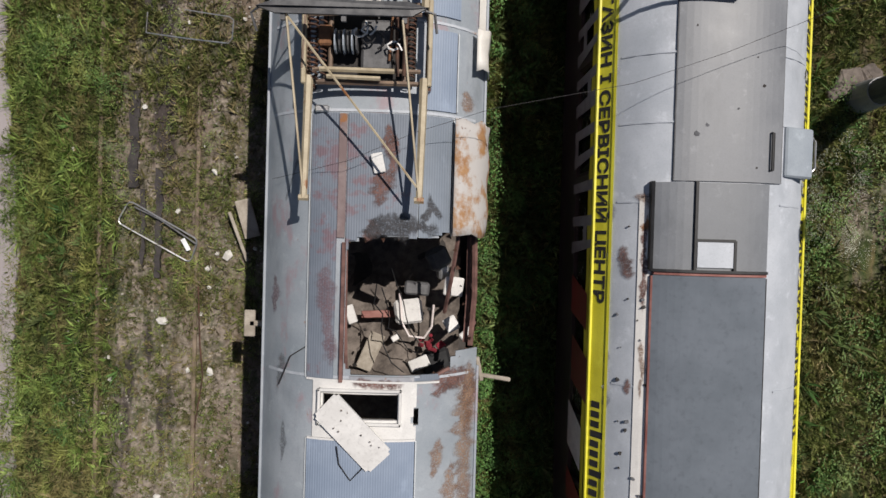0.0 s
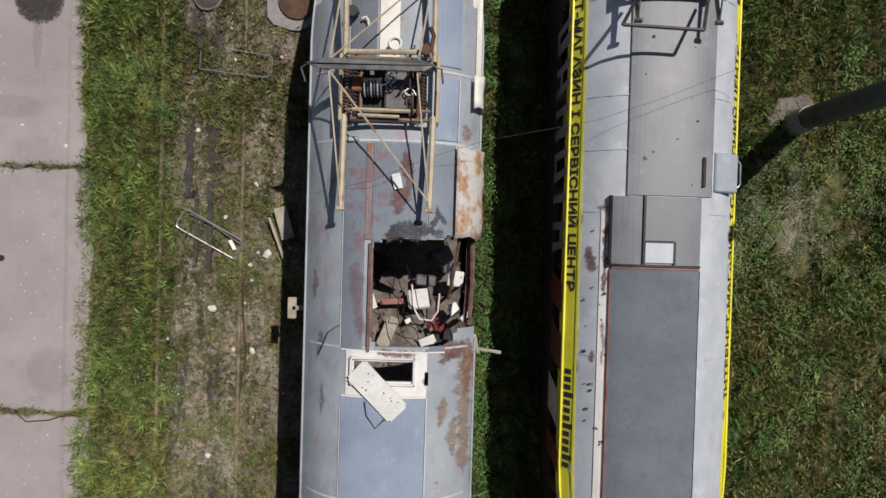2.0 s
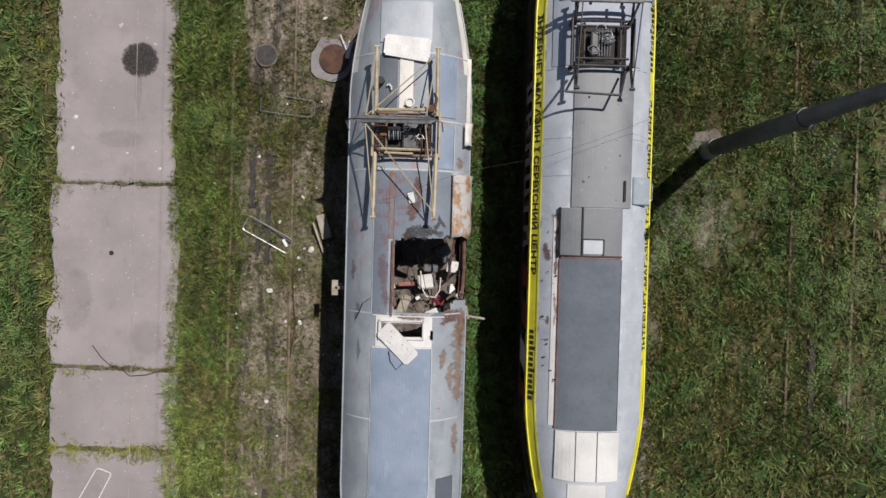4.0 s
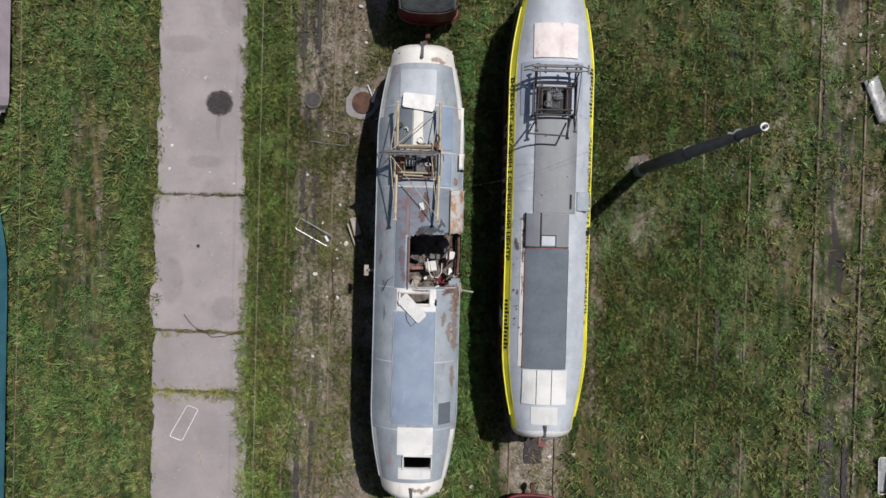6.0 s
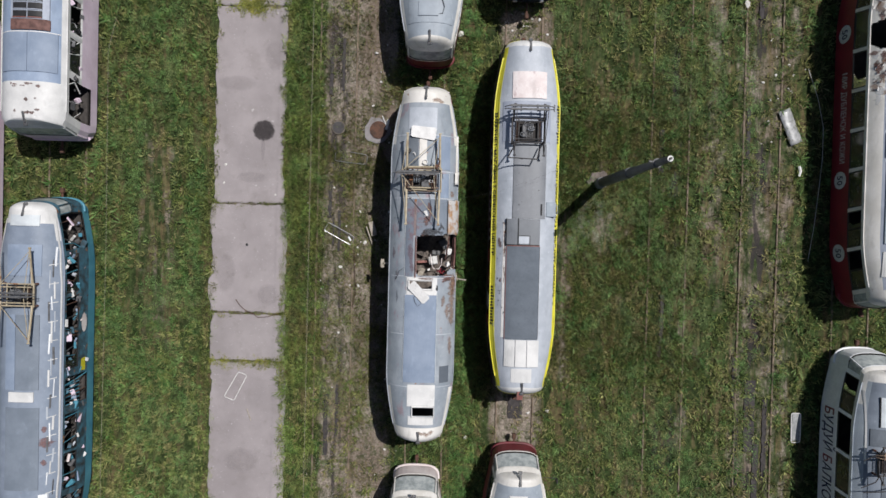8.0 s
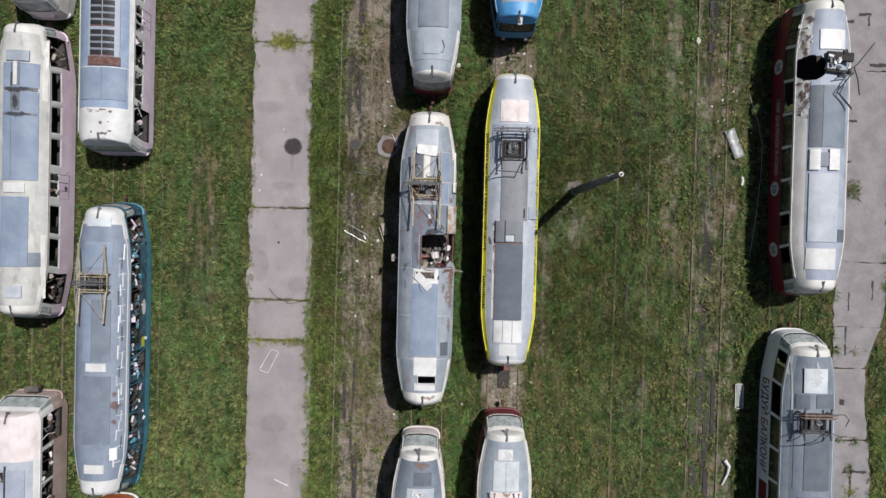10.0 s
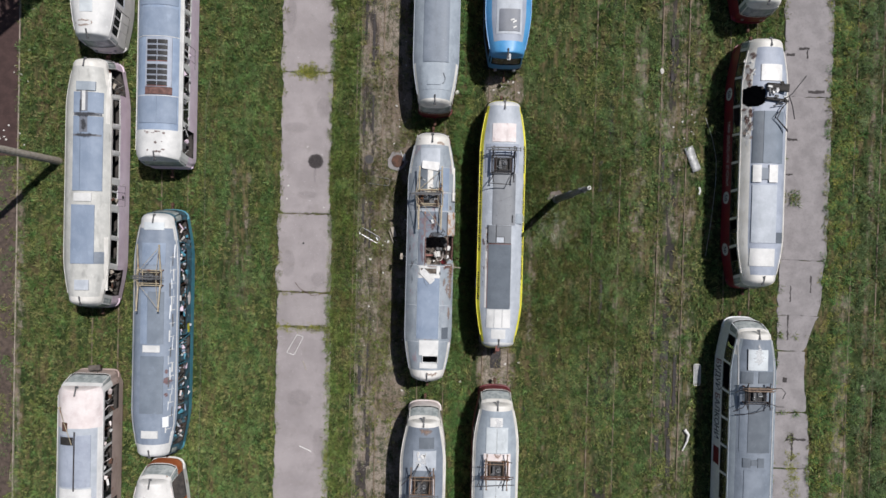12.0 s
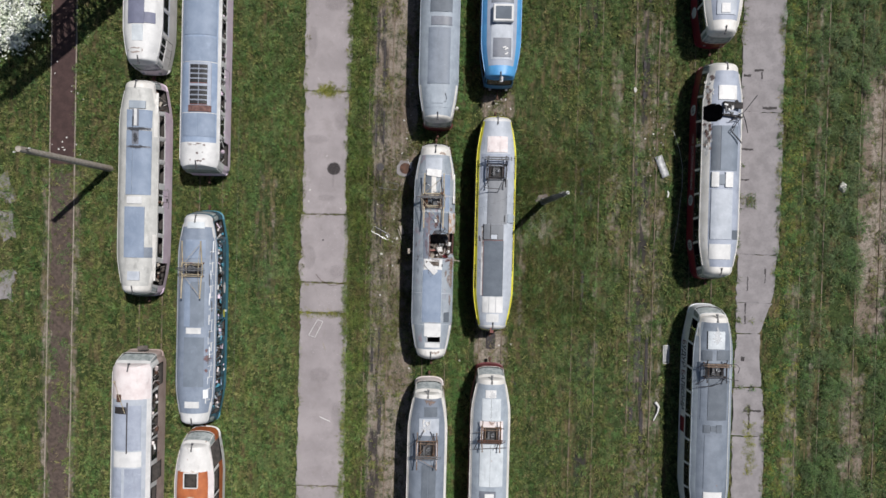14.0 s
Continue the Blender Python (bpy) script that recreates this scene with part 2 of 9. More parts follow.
M["steel"] = plain("bare_bright_steel", (0.45, 0.45, 0.46), (0.62, 0.62, 0.63), 0.35, 8.0, 0.8)
M["porcelain"] = plain("brown_glazed_insulator", (0.09, 0.04, 0.025), (0.13, 0.06, 0.04), 0.2, 8.0, bump=0.02)
M["pole"] = plain("dark_steel_pole_paint", (0.055, 0.06, 0.075), (0.10, 0.108, 0.125), 0.55, 2.0)
M["pole_foot"] = plain("grey_cement_sleeve", (0.30, 0.30, 0.31), (0.42, 0.42, 0.42), 0.8, 4.0)
M["wood"] = plain("grey_weathered_wood", (0.26, 0.225, 0.185), (0.42, 0.375, 0.32), 0.9, 5.0)
M["rag_red"] = plain("dark_red_cloth", (0.14, 0.01, 0.02), (0.26, 0.02, 0.035), 0.9, 7.0)
M["stone"] = plain("pale_rubble", (0.48, 0.46, 0.43), (0.66, 0.64, 0.61), 0.9, 8.0)
M["film"] = plain("dusty_clear_plastic", (0.240, 0.248, 0.252), (0.400, 0.400, 0.408), 0.30, 6.0)
M["violet_stain"] = plain("purplish_red_stain", (0.17, 0.085, 0.10), (0.25, 0.15, 0.17), 0.75, 5.0)
M["grime"] = plain("dark_grime", (0.07, 0.072, 0.08), (0.13, 0.135, 0.15), 0.8, 6.0)
M["rust_pale"] = plain("thin_orange_rust", (0.26, 0.135, 0.075), (0.40, 0.25, 0.16), 0.8, 6.0)
M["bare_white"] = plain("bright_white_panel", (0.74, 0.75, 0.77), (0.84, 0.85, 0.87), 0.5, 3.0, bump=0.05)


def patchy(name, a, b, rough=0.8, scale=6.0, full=0.9):
    """Stain or scab that breaks up towards its border."""
    t = Tree(name)
    col = t.mix(t.step(t.noise(scale, 6, 0.65), 0.32, 0.68), a, b)
    core = t.n.new("ShaderNodeAttribute")
    core.attribute_name = "core"
    m = t.math("ADD", t.math("MULTIPLY", core.outputs["Fac"], 0.75), t.noise(11.0, 7, 0.7, off=3.3))
    m = t.math("MULTIPLY", t.step(m, 0.60, 1.12), t.math("MULTIPLY", t.step(t.noise(45, 4, 0.7), 0.25, 0.6), full))
    m = t.math("MULTIPLY", m, t.step(core.outputs["Fac"], 0.0, 0.25))
    t.put(t.bsdf.inputs["Alpha"], m)
    return t.done(col, rough)


M["p_rust_streak"] = patchy("brown_rust_scab", (0.085, 0.042, 0.036), (0.20, 0.105, 0.09))
M["p_rust_pale"] = patchy("orange_rust_scab", (0.20, 0.11, 0.07), (0.34, 0.22, 0.15), full=0.68)
M["p_violet_stain"] = patchy("purplish_scab", (0.15, 0.08, 0.095), (0.23, 0.15, 0.17), full=0.6)
M["p_soot_shadow"] = patchy("soot_shadow_stain", (0.03, 0.03, 0.034), (0.07, 0.07, 0.078), 0.85, 7.0, 0.9)
M["p_tar"] = patchy("soaked_tar", (0.022, 0.018, 0.019), (0.045, 0.037, 0.038), 0.85, 9.0, 1.5)
M["p_damp"] = patchy("damp_stain", (0.15, 0.13, 0.13), (0.20, 0.175, 0.175), 0.9, 5.0, 0.16)
M["p_grime"] = patchy("grime_stain", (0.07, 0.072, 0.08), (0.13, 0.135, 0.15), full=0.45)
M["p_red_primer"] = patchy("red_primer_scab", (0.16, 0.075, 0.07), (0.26, 0.14, 0.13))
M["p_white"] = patchy("worn_white_paint", (0.55, 0.55, 0.56), (0.70, 0.70, 0.71), 0.6, 4.0, 0.75)
M["ink"] = plain("black_lettering_film", (0.012, 0.012, 0.014), (0.02, 0.02, 0.024), 0.85, 8.0, bump=0.02)
M["ink_navy"] = plain("navy_lettering_film", (0.02, 0.022, 0.06), (0.03, 0.035, 0.08), 0.9, 8.0, bump=0.02)
M["ink_dull"] = plain("dull_pale_lettering_film", (0.20, 0.21, 0.235), (0.30, 0.31, 0.34), 0.5, 6.0, bump=0.02)
M["ink_white"] = plain("white_lettering_film", (0.50, 0.50, 0.50), (0.62, 0.62, 0.62), 0.45, 8.0, bump=0.02)


def make_glass():
    t = Tree("dusty_window_glass")
    t.bsdf.inputs["Transmission Weight"].default_value = 0.75
    dust = t.step(t.noise(4, 6, 0.7), 0.35, 0.8)
    return t.done(t.mix(dust, (0.04, 0.047, 0.05), (0.15, 0.165, 0.165)), t.math("ADD", t.math("MULTIPLY", dust, 0.35), 0.05))


M["glass"] = make_glass()
M["screen"] = plain("dust_covered_windscreen", (0.24, 0.27, 0.275), (0.46, 0.49, 0.49), 0.22, 3.0, bump=0.02)


def make_flaking():
    t = Tree("flaking_rusty_sheet")
    n = t.noise(3.4, 8, 0.68, stretch=(1, 0.8, 1), off=1.5)
    col = t.mix(t.step(n, 0.44, 0.60), (0.46, 0.44, 0.43), t.mix(t.noise(9, 6, 0.6), (0.20, 0.085, 0.035), (0.45, 0.26, 0.12)))
    col = t.mix(t.step(t.noise(5.0, 6, 0.65, off=6.0), 0.60, 0.68), col, (0.12, 0.05, 0.03))
    t.bump(n, 0.4, 0.01)
    return t.done(col, 0.75)


M["rust_bright"] = make_flaking()
M["rust_streak"] = plain("brown_rust_streaks", (0.085, 0.042, 0.036), (0.20, 0.105, 0.09), 0.8, 5.0)
M["eave_rust"] = paint("rust_stained_grey_paint", (0.26, 0.27, 0.30), (0.36, 0.36, 0.38), 0.6, 0.62, 0.5, off=41.0)


def make_concrete():
    t = Tree("worn_concrete")
    big = t.noise(0.5, 6, 0.6)
    col = t.mix(t.step(big, 0.3, 0.7), (0.262, 0.234, 0.238), (0.345, 0.309, 0.314))
    col = t.mix(t.math("MULTIPLY", t.step(t.noise(2.3, 7, 0.7, off=4.0), 0.55, 0.7), 0.4), col, (0.20, 0.18, 0.17))
    col = t.mix(t.math("MULTIPLY", t.step(t.noise(130, 2, 0.6), 0.55, 0.75), 0.35), col, (0.16, 0.145, 0.14))
    col = t.mix(t.step(t.noise(4.5, 3, 0.5, off=9.0), 0.745, 0.765), col, (0.55, 0.53, 0.52))
    col = t.mix(t.step(t.noise(15, 2, 0.5, off=19.0), 0.70, 0.73), col, (0.54, 0.52, 0.52))
    col = t.mix(t.step(t.noise(24, 3, 0.6, off=23.0), 0.70, 0.74), col, (0.44, 0.43, 0.44))
    col = t.mix(t.math("MULTIPLY", t.step(t.noise(0.9, 6, 0.7, off=29.0), 0.52, 0.68), 0.35), col, (0.215, 0.19, 0.185))
    col = t.mix(t.math("MULTIPLY", t.own(), 0.15), col, (0.24, 0.22, 0.21))
    t.bump(t.noise(40, 5, 0.6), 0.2, 0.005)
    return t.done(col, 0.92, 0, 0.2)


M["concrete"] = make_concrete()
M["asphalt"] = plain("old_pale_asphalt", (0.209, 0.193, 0.197), (0.278, 0.257, 0.262), 0.95, 1.2)
M["stain"] = plain("dark_damp_stain", (0.028, 0.024, 0.025), (0.058, 0.050, 0.050), 0.85, 6.0)
M["rail"] = plain("rusty_rail_steel", (0.11, 0.08, 0.058), (0.24, 0.185, 0.135), 0.75, 5.0)
# Pale tone stands in for the sheen of polished rail tops.
M["rail_pale"] = plain("pale_sheen_rail", (0.24, 0.20, 0.165), (0.38, 0.325, 0.275), 0.7, 5.0)
M["bark_soil"] = plain("brown_plank_bed", (0.043, 0.024, 0.022), (0.067, 0.038, 0.035), 0.95, 2.5)
M["bed_soil"] = plain("dark_brown_soil", (0.048, 0.035, 0.029), (0.108, 0.078, 0.063), 0.95, 5.0)
M["soil"] = plain("bare_brown_soil", (0.09, 0.075, 0.06), (0.17, 0.145, 0.12), 0.95, 4.0)


def make_ground():
    """Rough meadow ground: moss and short grass over dark soil; gravelly and brown where it lies bare."""
    t = Tree("meadow_ground")
    x, y = t.axis(0), t.axis(1)
    mid = t.noise(1.4, 7, 0.68, off=3.0)
    fine = t.noise(14, 5, 0.7, off=8.0)
    green = t.mix(t.step(mid, 0.3, 0.7), (0.023, 0.036, 0.013), (0.048, 0.070, 0.024))
    green = t.mix(t.math("MULTIPLY", t.step(t.noise(9, 5, 0.7, off=21.0), 0.52, 0.7), 0.5), green, (0.105, 0.120, 0.050))
    green = t.mix(t.math("MULTIPLY", t.step(t.noise(1.1, 6, 0.7, off=41.0, stretch=(2.4, 0.35, 1)), 0.48, 0.62), 0.7), green, (0.125, 0.094, 0.052))
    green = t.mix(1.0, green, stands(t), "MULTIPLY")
    soil = t.mix(t.step(fine, 0.3, 0.7), (0.120, 0.097, 0.081), (0.375, 0.32, 0.27))
    soil = t.mix(t.step(t.noise(34, 3, 0.6, off=2.0), 0.63, 0.72), soil, (0.44, 0.41, 0.37))
    soil = t.mix(t.math("MULTIPLY", t.step(t.noise(0.7, 5, 0.6, off=51.0, stretch=(1.6, 0.4, 1)), 0.42, 0.58), 0.55), soil, (0.115, 0.078, 0.056))
    soil = t.mix(t.math("MULTIPLY", t.step(t.noise(2.6, 7, 0.75, off=33.0), 0.47, 0.60), 0.75), soil, green)

    def band(v, lo, hi, soft=0.4):
        return t.math("MULTIPLY", t.step(v, lo - soft, lo + soft), t.step(v, hi + soft, hi - soft))

    long = t.noise(1.0, 6, 0.7, off=27.0, stretch=(2.6, 0.42, 1))
    bare = 0.0
    for x0, x1, y0, y1, k in BARE:
        bare = t.math("MAXIMUM", t.math("MULTIPLY", t.math("MULTIPLY", band(x, x0, x1, 0.35), band(y, y0, y1, 0.8)), k), bare)
    wob = t.math("ADD", bare, t.math("ADD", t.math("MULTIPLY", t.math("SUBTRACT", mid, 0.5), 1.2), t.math("MULTIPLY", t.math("SUBTRACT", long, 0.5), 1.5)))
    col = t.mix(t.step(wob, 0.40, 0.85), green, soil)
    wet = t.math("MULTIPLY", t.step(t.noise(0.8, 6, 0.6, off=15.0, stretch=(3.2, 0.5, 1)), 0.50, 0.58), t.math("ADD", t.math("ADD", band(x, -5.1, -4.25, 0.12), band(x, 12.7, 13.4, 0.2)), band(x, 8.9, 9.7, 0.2), True))
    col = t.mix(t.math("MULTIPLY", wet, 0.85), col, (0.040, 0.034, 0.036))
    t.bump(t.math("ADD", fine, mid), 0.6, 0.04)
    return t.done(col, 0.95, 0, 0.1)


def make_gravel():
    t = Tree("track_gravel")
    col = t.mix(t.island(), (0.12, 0.10, 0.085), (0.42, 0.39, 0.355))
    return t.done(col, 0.9, 0, 0.2)


M["gravel"] = make_gravel()
M["ground"] = make_ground()
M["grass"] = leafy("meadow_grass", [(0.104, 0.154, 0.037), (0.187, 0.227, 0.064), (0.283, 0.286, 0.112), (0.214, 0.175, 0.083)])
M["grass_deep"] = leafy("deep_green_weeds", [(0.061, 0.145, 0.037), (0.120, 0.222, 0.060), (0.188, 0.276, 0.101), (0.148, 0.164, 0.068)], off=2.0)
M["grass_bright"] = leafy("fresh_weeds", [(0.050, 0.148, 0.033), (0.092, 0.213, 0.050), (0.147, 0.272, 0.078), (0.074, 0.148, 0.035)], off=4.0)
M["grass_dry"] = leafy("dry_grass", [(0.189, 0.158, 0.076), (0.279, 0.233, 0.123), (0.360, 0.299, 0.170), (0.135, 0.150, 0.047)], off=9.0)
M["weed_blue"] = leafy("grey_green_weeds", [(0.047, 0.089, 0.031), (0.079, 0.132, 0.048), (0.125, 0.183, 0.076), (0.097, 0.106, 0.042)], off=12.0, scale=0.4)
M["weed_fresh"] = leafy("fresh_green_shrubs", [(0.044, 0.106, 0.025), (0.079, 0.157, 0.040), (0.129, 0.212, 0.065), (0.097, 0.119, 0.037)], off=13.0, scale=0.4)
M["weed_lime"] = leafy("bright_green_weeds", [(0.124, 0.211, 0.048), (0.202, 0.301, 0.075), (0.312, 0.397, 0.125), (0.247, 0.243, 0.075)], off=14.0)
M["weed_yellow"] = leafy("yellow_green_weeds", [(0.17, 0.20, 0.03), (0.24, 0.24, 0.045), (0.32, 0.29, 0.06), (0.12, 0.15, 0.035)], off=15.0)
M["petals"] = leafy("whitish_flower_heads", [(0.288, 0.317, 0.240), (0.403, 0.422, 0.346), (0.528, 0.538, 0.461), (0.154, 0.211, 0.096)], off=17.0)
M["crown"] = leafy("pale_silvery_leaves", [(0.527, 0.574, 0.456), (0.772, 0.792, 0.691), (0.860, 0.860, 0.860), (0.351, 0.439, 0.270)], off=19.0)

# ---- building tools ----
class Geo:
    """Collects vertices and faces for one mesh."""

    def __init__(self):
        self.v, self.f, self.m = [], [], []

    def add(self, verts, faces, m=0):
        k = len(self.v)
        self.v += [tuple(p) for p in verts]
        self.f += [tuple(i + k for i in f) for f in faces]
        self.m += [m] * len(faces)
        return self

    def box(self, c, s, rz=0.0, rx=0.0, ry=0.0, m=0, ch=0.0):
        """A box of size s round c, its edges cut by ch."""
        h = [a / 2 for a in s]
        ch = min(ch, 0.45 * min(s))
        pts = []
        rot = Euler((radians(rx), radians(ry), radians(rz))).to_matrix()
        if ch <= 0:
            pts = [Vector((sx * h[0], sy * h[1], sz * h[2])) for sz in (-1, 1) for sy in (-1, 1) for sx in (-1, 1)]
            faces = [(0, 2, 3, 1), (4, 5, 7, 6), (0, 1, 5, 4), (2, 6, 7, 3), (0, 4, 6, 2), (1, 3, 7, 5)]
        else:
            idx = {}
            for sx in (-1, 1):
                for sy in (-1, 1):
                    for sz in (-1, 1):
                        for ax in range(3):
                            p = [sx * (h[0] - ch), sy * (h[1] - ch), sz * (h[2] - ch)]
                            p[ax] = (sx, sy, sz)[ax] * h[ax]
                            idx[sx, sy, sz, ax] = len(pts)
                            pts.append(Vector(p))
            faces = []
            for ax in range(3):
                o = [a for a in range(3) if a != ax]
                for sg in (-1, 1):
                    ring = []
                    for a, b in ((-1, -1), (1, -1), (1, 1), (-1, 1)):
                        k = [0, 0, 0]
                        k[ax], k[o[0]], k[o[1]] = sg, a, b
                        ring.append(idx[k[0], k[1], k[2], ax])
                    flip = (sg > 0) == (ax == 1)
                    faces.append(tuple(reversed(ring)) if flip else tuple(ring))
            for ax in range(3):
                o = [a for a in range(3) if a != ax]
                for a in (-1, 1):
                    for b in (-1, 1):
                        q = []
                        for e, w in ((-1, 0), (-1, 1), (1, 1), (1, 0)):
                            k = [0, 0, 0]
                            k[ax], k[o[0]], k[o[1]] = e, a, b
                            q.append(idx[k[0], k[1], k[2], o[w]])
                        faces.append(tuple(q))
            for sx in (-1, 1):
                for sy in (-1, 1):
                    for sz in (-1, 1):
                        faces.append(tuple(idx[sx, sy, sz, a] for a in range(3)))
        c = Vector(c)
        return self.add([c + rot @ p for p in pts], faces, m)

    def tube(self, pts, r, n=6, m=0, r2=None):
        """A round bar along a line of points, tapering from r to r2."""
        pts = [Vector(p) for p in pts]
        r2 = r if r2 is None else r2
        rings = []
        for i, p in enumerate(pts):
            d = (pts[min(i + 1, len(pts) - 1)] - pts[max(i - 1, 0)]).normalized()
            a = d.orthogonal().normalized() if i == 0 else (a - d * a.dot(d)).normalized()
            b = d.cross(a)
            rr = r + (r2 - r) * i / max(1, len(pts) - 1)
            rings.append([p + (a * math.cos(2 * math.pi * k / n) + b * math.sin(2 * math.pi * k / n)) * rr for k in range(n)])
        verts = [q for ring in rings for q in ring]
        faces = [(i * n + k, i * n + (k + 1) % n, (i + 1) * n + (k + 1) % n, (i + 1) * n + k) for i in range(len(pts) - 1) for k in range(n)]
        faces += [tuple(reversed(range(n))), tuple((len(pts) - 1) * n + k for k in range(n))]
        return self.add(verts, faces, m)

    def disc(self, c, r, h, n=20, m=0, rag=0.0, r_top=None):
        """An upright drum on c, its outline uneven by rag."""
        rt = r if r_top is None else r_top
        js = [1 + rag * (random.random() - 0.5) * 2 for _ in range(n)]
        lo = [(c[0] + r * js[k] * math.cos(2 * math.pi * k / n), c[1] + r * js[k] * math.sin(2 * math.pi * k / n), c[2]) for k in range(n)]
        hi = [(c[0] + rt * js[k] * math.cos(2 * math.pi * k / n), c[1] + rt * js[k] * math.sin(2 * math.pi * k / n), c[2] + h) for k in range(n)]
        return self.add(lo + hi, [(k, (k + 1) % n, n + (k + 1) % n, n + k) for k in range(n)] + [tuple(range(n, 2 * n)), tuple(reversed(range(n)))], m)


def mesh_of(name, g, mats, smooth=False, fix=True):
    me = bpy.data.meshes.new(name)
    me.from_pydata(g.v, [], g.f)
    for m in mats:
        me.materials.append(m)
    if len(mats) > 1:
        me.polygons.foreach_set("material_index", g.m)
    if fix:
        bm = bmesh.new()
        bm.from_mesh(me)
        bmesh.ops.recalc_face_normals(bm, faces=bm.faces)
        bm.to_mesh(me)
        bm.free()
    if smooth:
        me.polygons.foreach_set("use_smooth", [True] * len(me.polygons))
    me.update()
    return me


def part(name, g, mats, parent=None, label="", smooth=False, fix=True):
    """Links a Geo as one mesh object under a thing or under a part."""
    if not isinstance(mats, (list, tuple)):
        mats = [mats]
    ob = new(name, mesh_of(name, g, mats, smooth, fix))
    ob.parent = parent
    if label:
        ob["label"] = label
    return ob


def weld(ob):
    """Join the points that lie on one another."""
    bm = bmesh.new()
    bm.from_mesh(ob.data)
    bmesh.ops.remove_doubles(bm, verts=bm.verts, dist=0.0005)
    bm.to_mesh(ob.data)
    bm.free()
    return ob


def thing(name, label, category, at=None, group="", kind=""):
    ob = new(name)
    ob.empty_display_size = 0.2
    if at is not None:
        ob.matrix_world = at
    return tagged(ob, label, category, group, kind)


def solid(name, g, mats, label, category, at=None, group="", kind="", smooth=False):
    """A thing that is one mesh."""
    ob = part(name, g, mats, None, "", smooth)
    if at is not None:
        ob.matrix_world = at
    return tagged(ob, label, category, group, kind)


def text_geo(words, size, squeeze=1.0, bold=0.0):
    """The outline of some words as a flat mesh: x along the line, y up, from the origin."""
    cu = bpy.data.curves.new("words", "FONT")
    cu.body, cu.size, cu.resolution_u, cu.offset = words, size, 2, bold
    ob = new("words", cu)
    me = bpy.data.meshes.new_from_object(ob.evaluated_get(bpy.context.evaluated_depsgraph_get()))
    g = Geo()
    g.add([(v.co.x * squeeze, v.co.y, 0) for v in me.vertices], [tuple(p.vertices) for p in me.polygons])
    bpy.data.objects.remove(ob)
    bpy.data.curves.remove(cu)
    bpy.data.meshes.remove(me)
    return g

# ---- trams ----
HW, HL, EAVE, RISE = 1.28, 6.87, 2.48, 0.60
LEVELS = [(0.30, 1.29, 7.02), (0.82, 1.31, 7.14), (1.50, 1.31, 7.11), (2.32, 1.285, 6.93), (EAVE, HW, HL)]
NOSE = 0.40
TALL, SLIM = 1.045, 0.962  # the upright and the sideways scale of the cars
LEFT_SIDE = [(-0.90, -0.68, "w"), (-0.66, -0.455, "w"), (-0.435, -0.23, "w"), (-0.21, -0.005, "w"), (0.015, 0.22, "w"), (0.24, 0.445, "w"), (0.465, 0.675, "w"), (0.695, 0.90, "w")]
RIGHT_SIDE = [(-0.90, -0.69, "d"), (-0.655, -0.445, "w"), (-0.43, -0.22, "w"), (-0.175, -0.01, "d"), (0.035, 0.235, "w"), (0.255, 0.45, "w"), (0.47, 0.685, "w"), (0.715, 0.92, "d")]


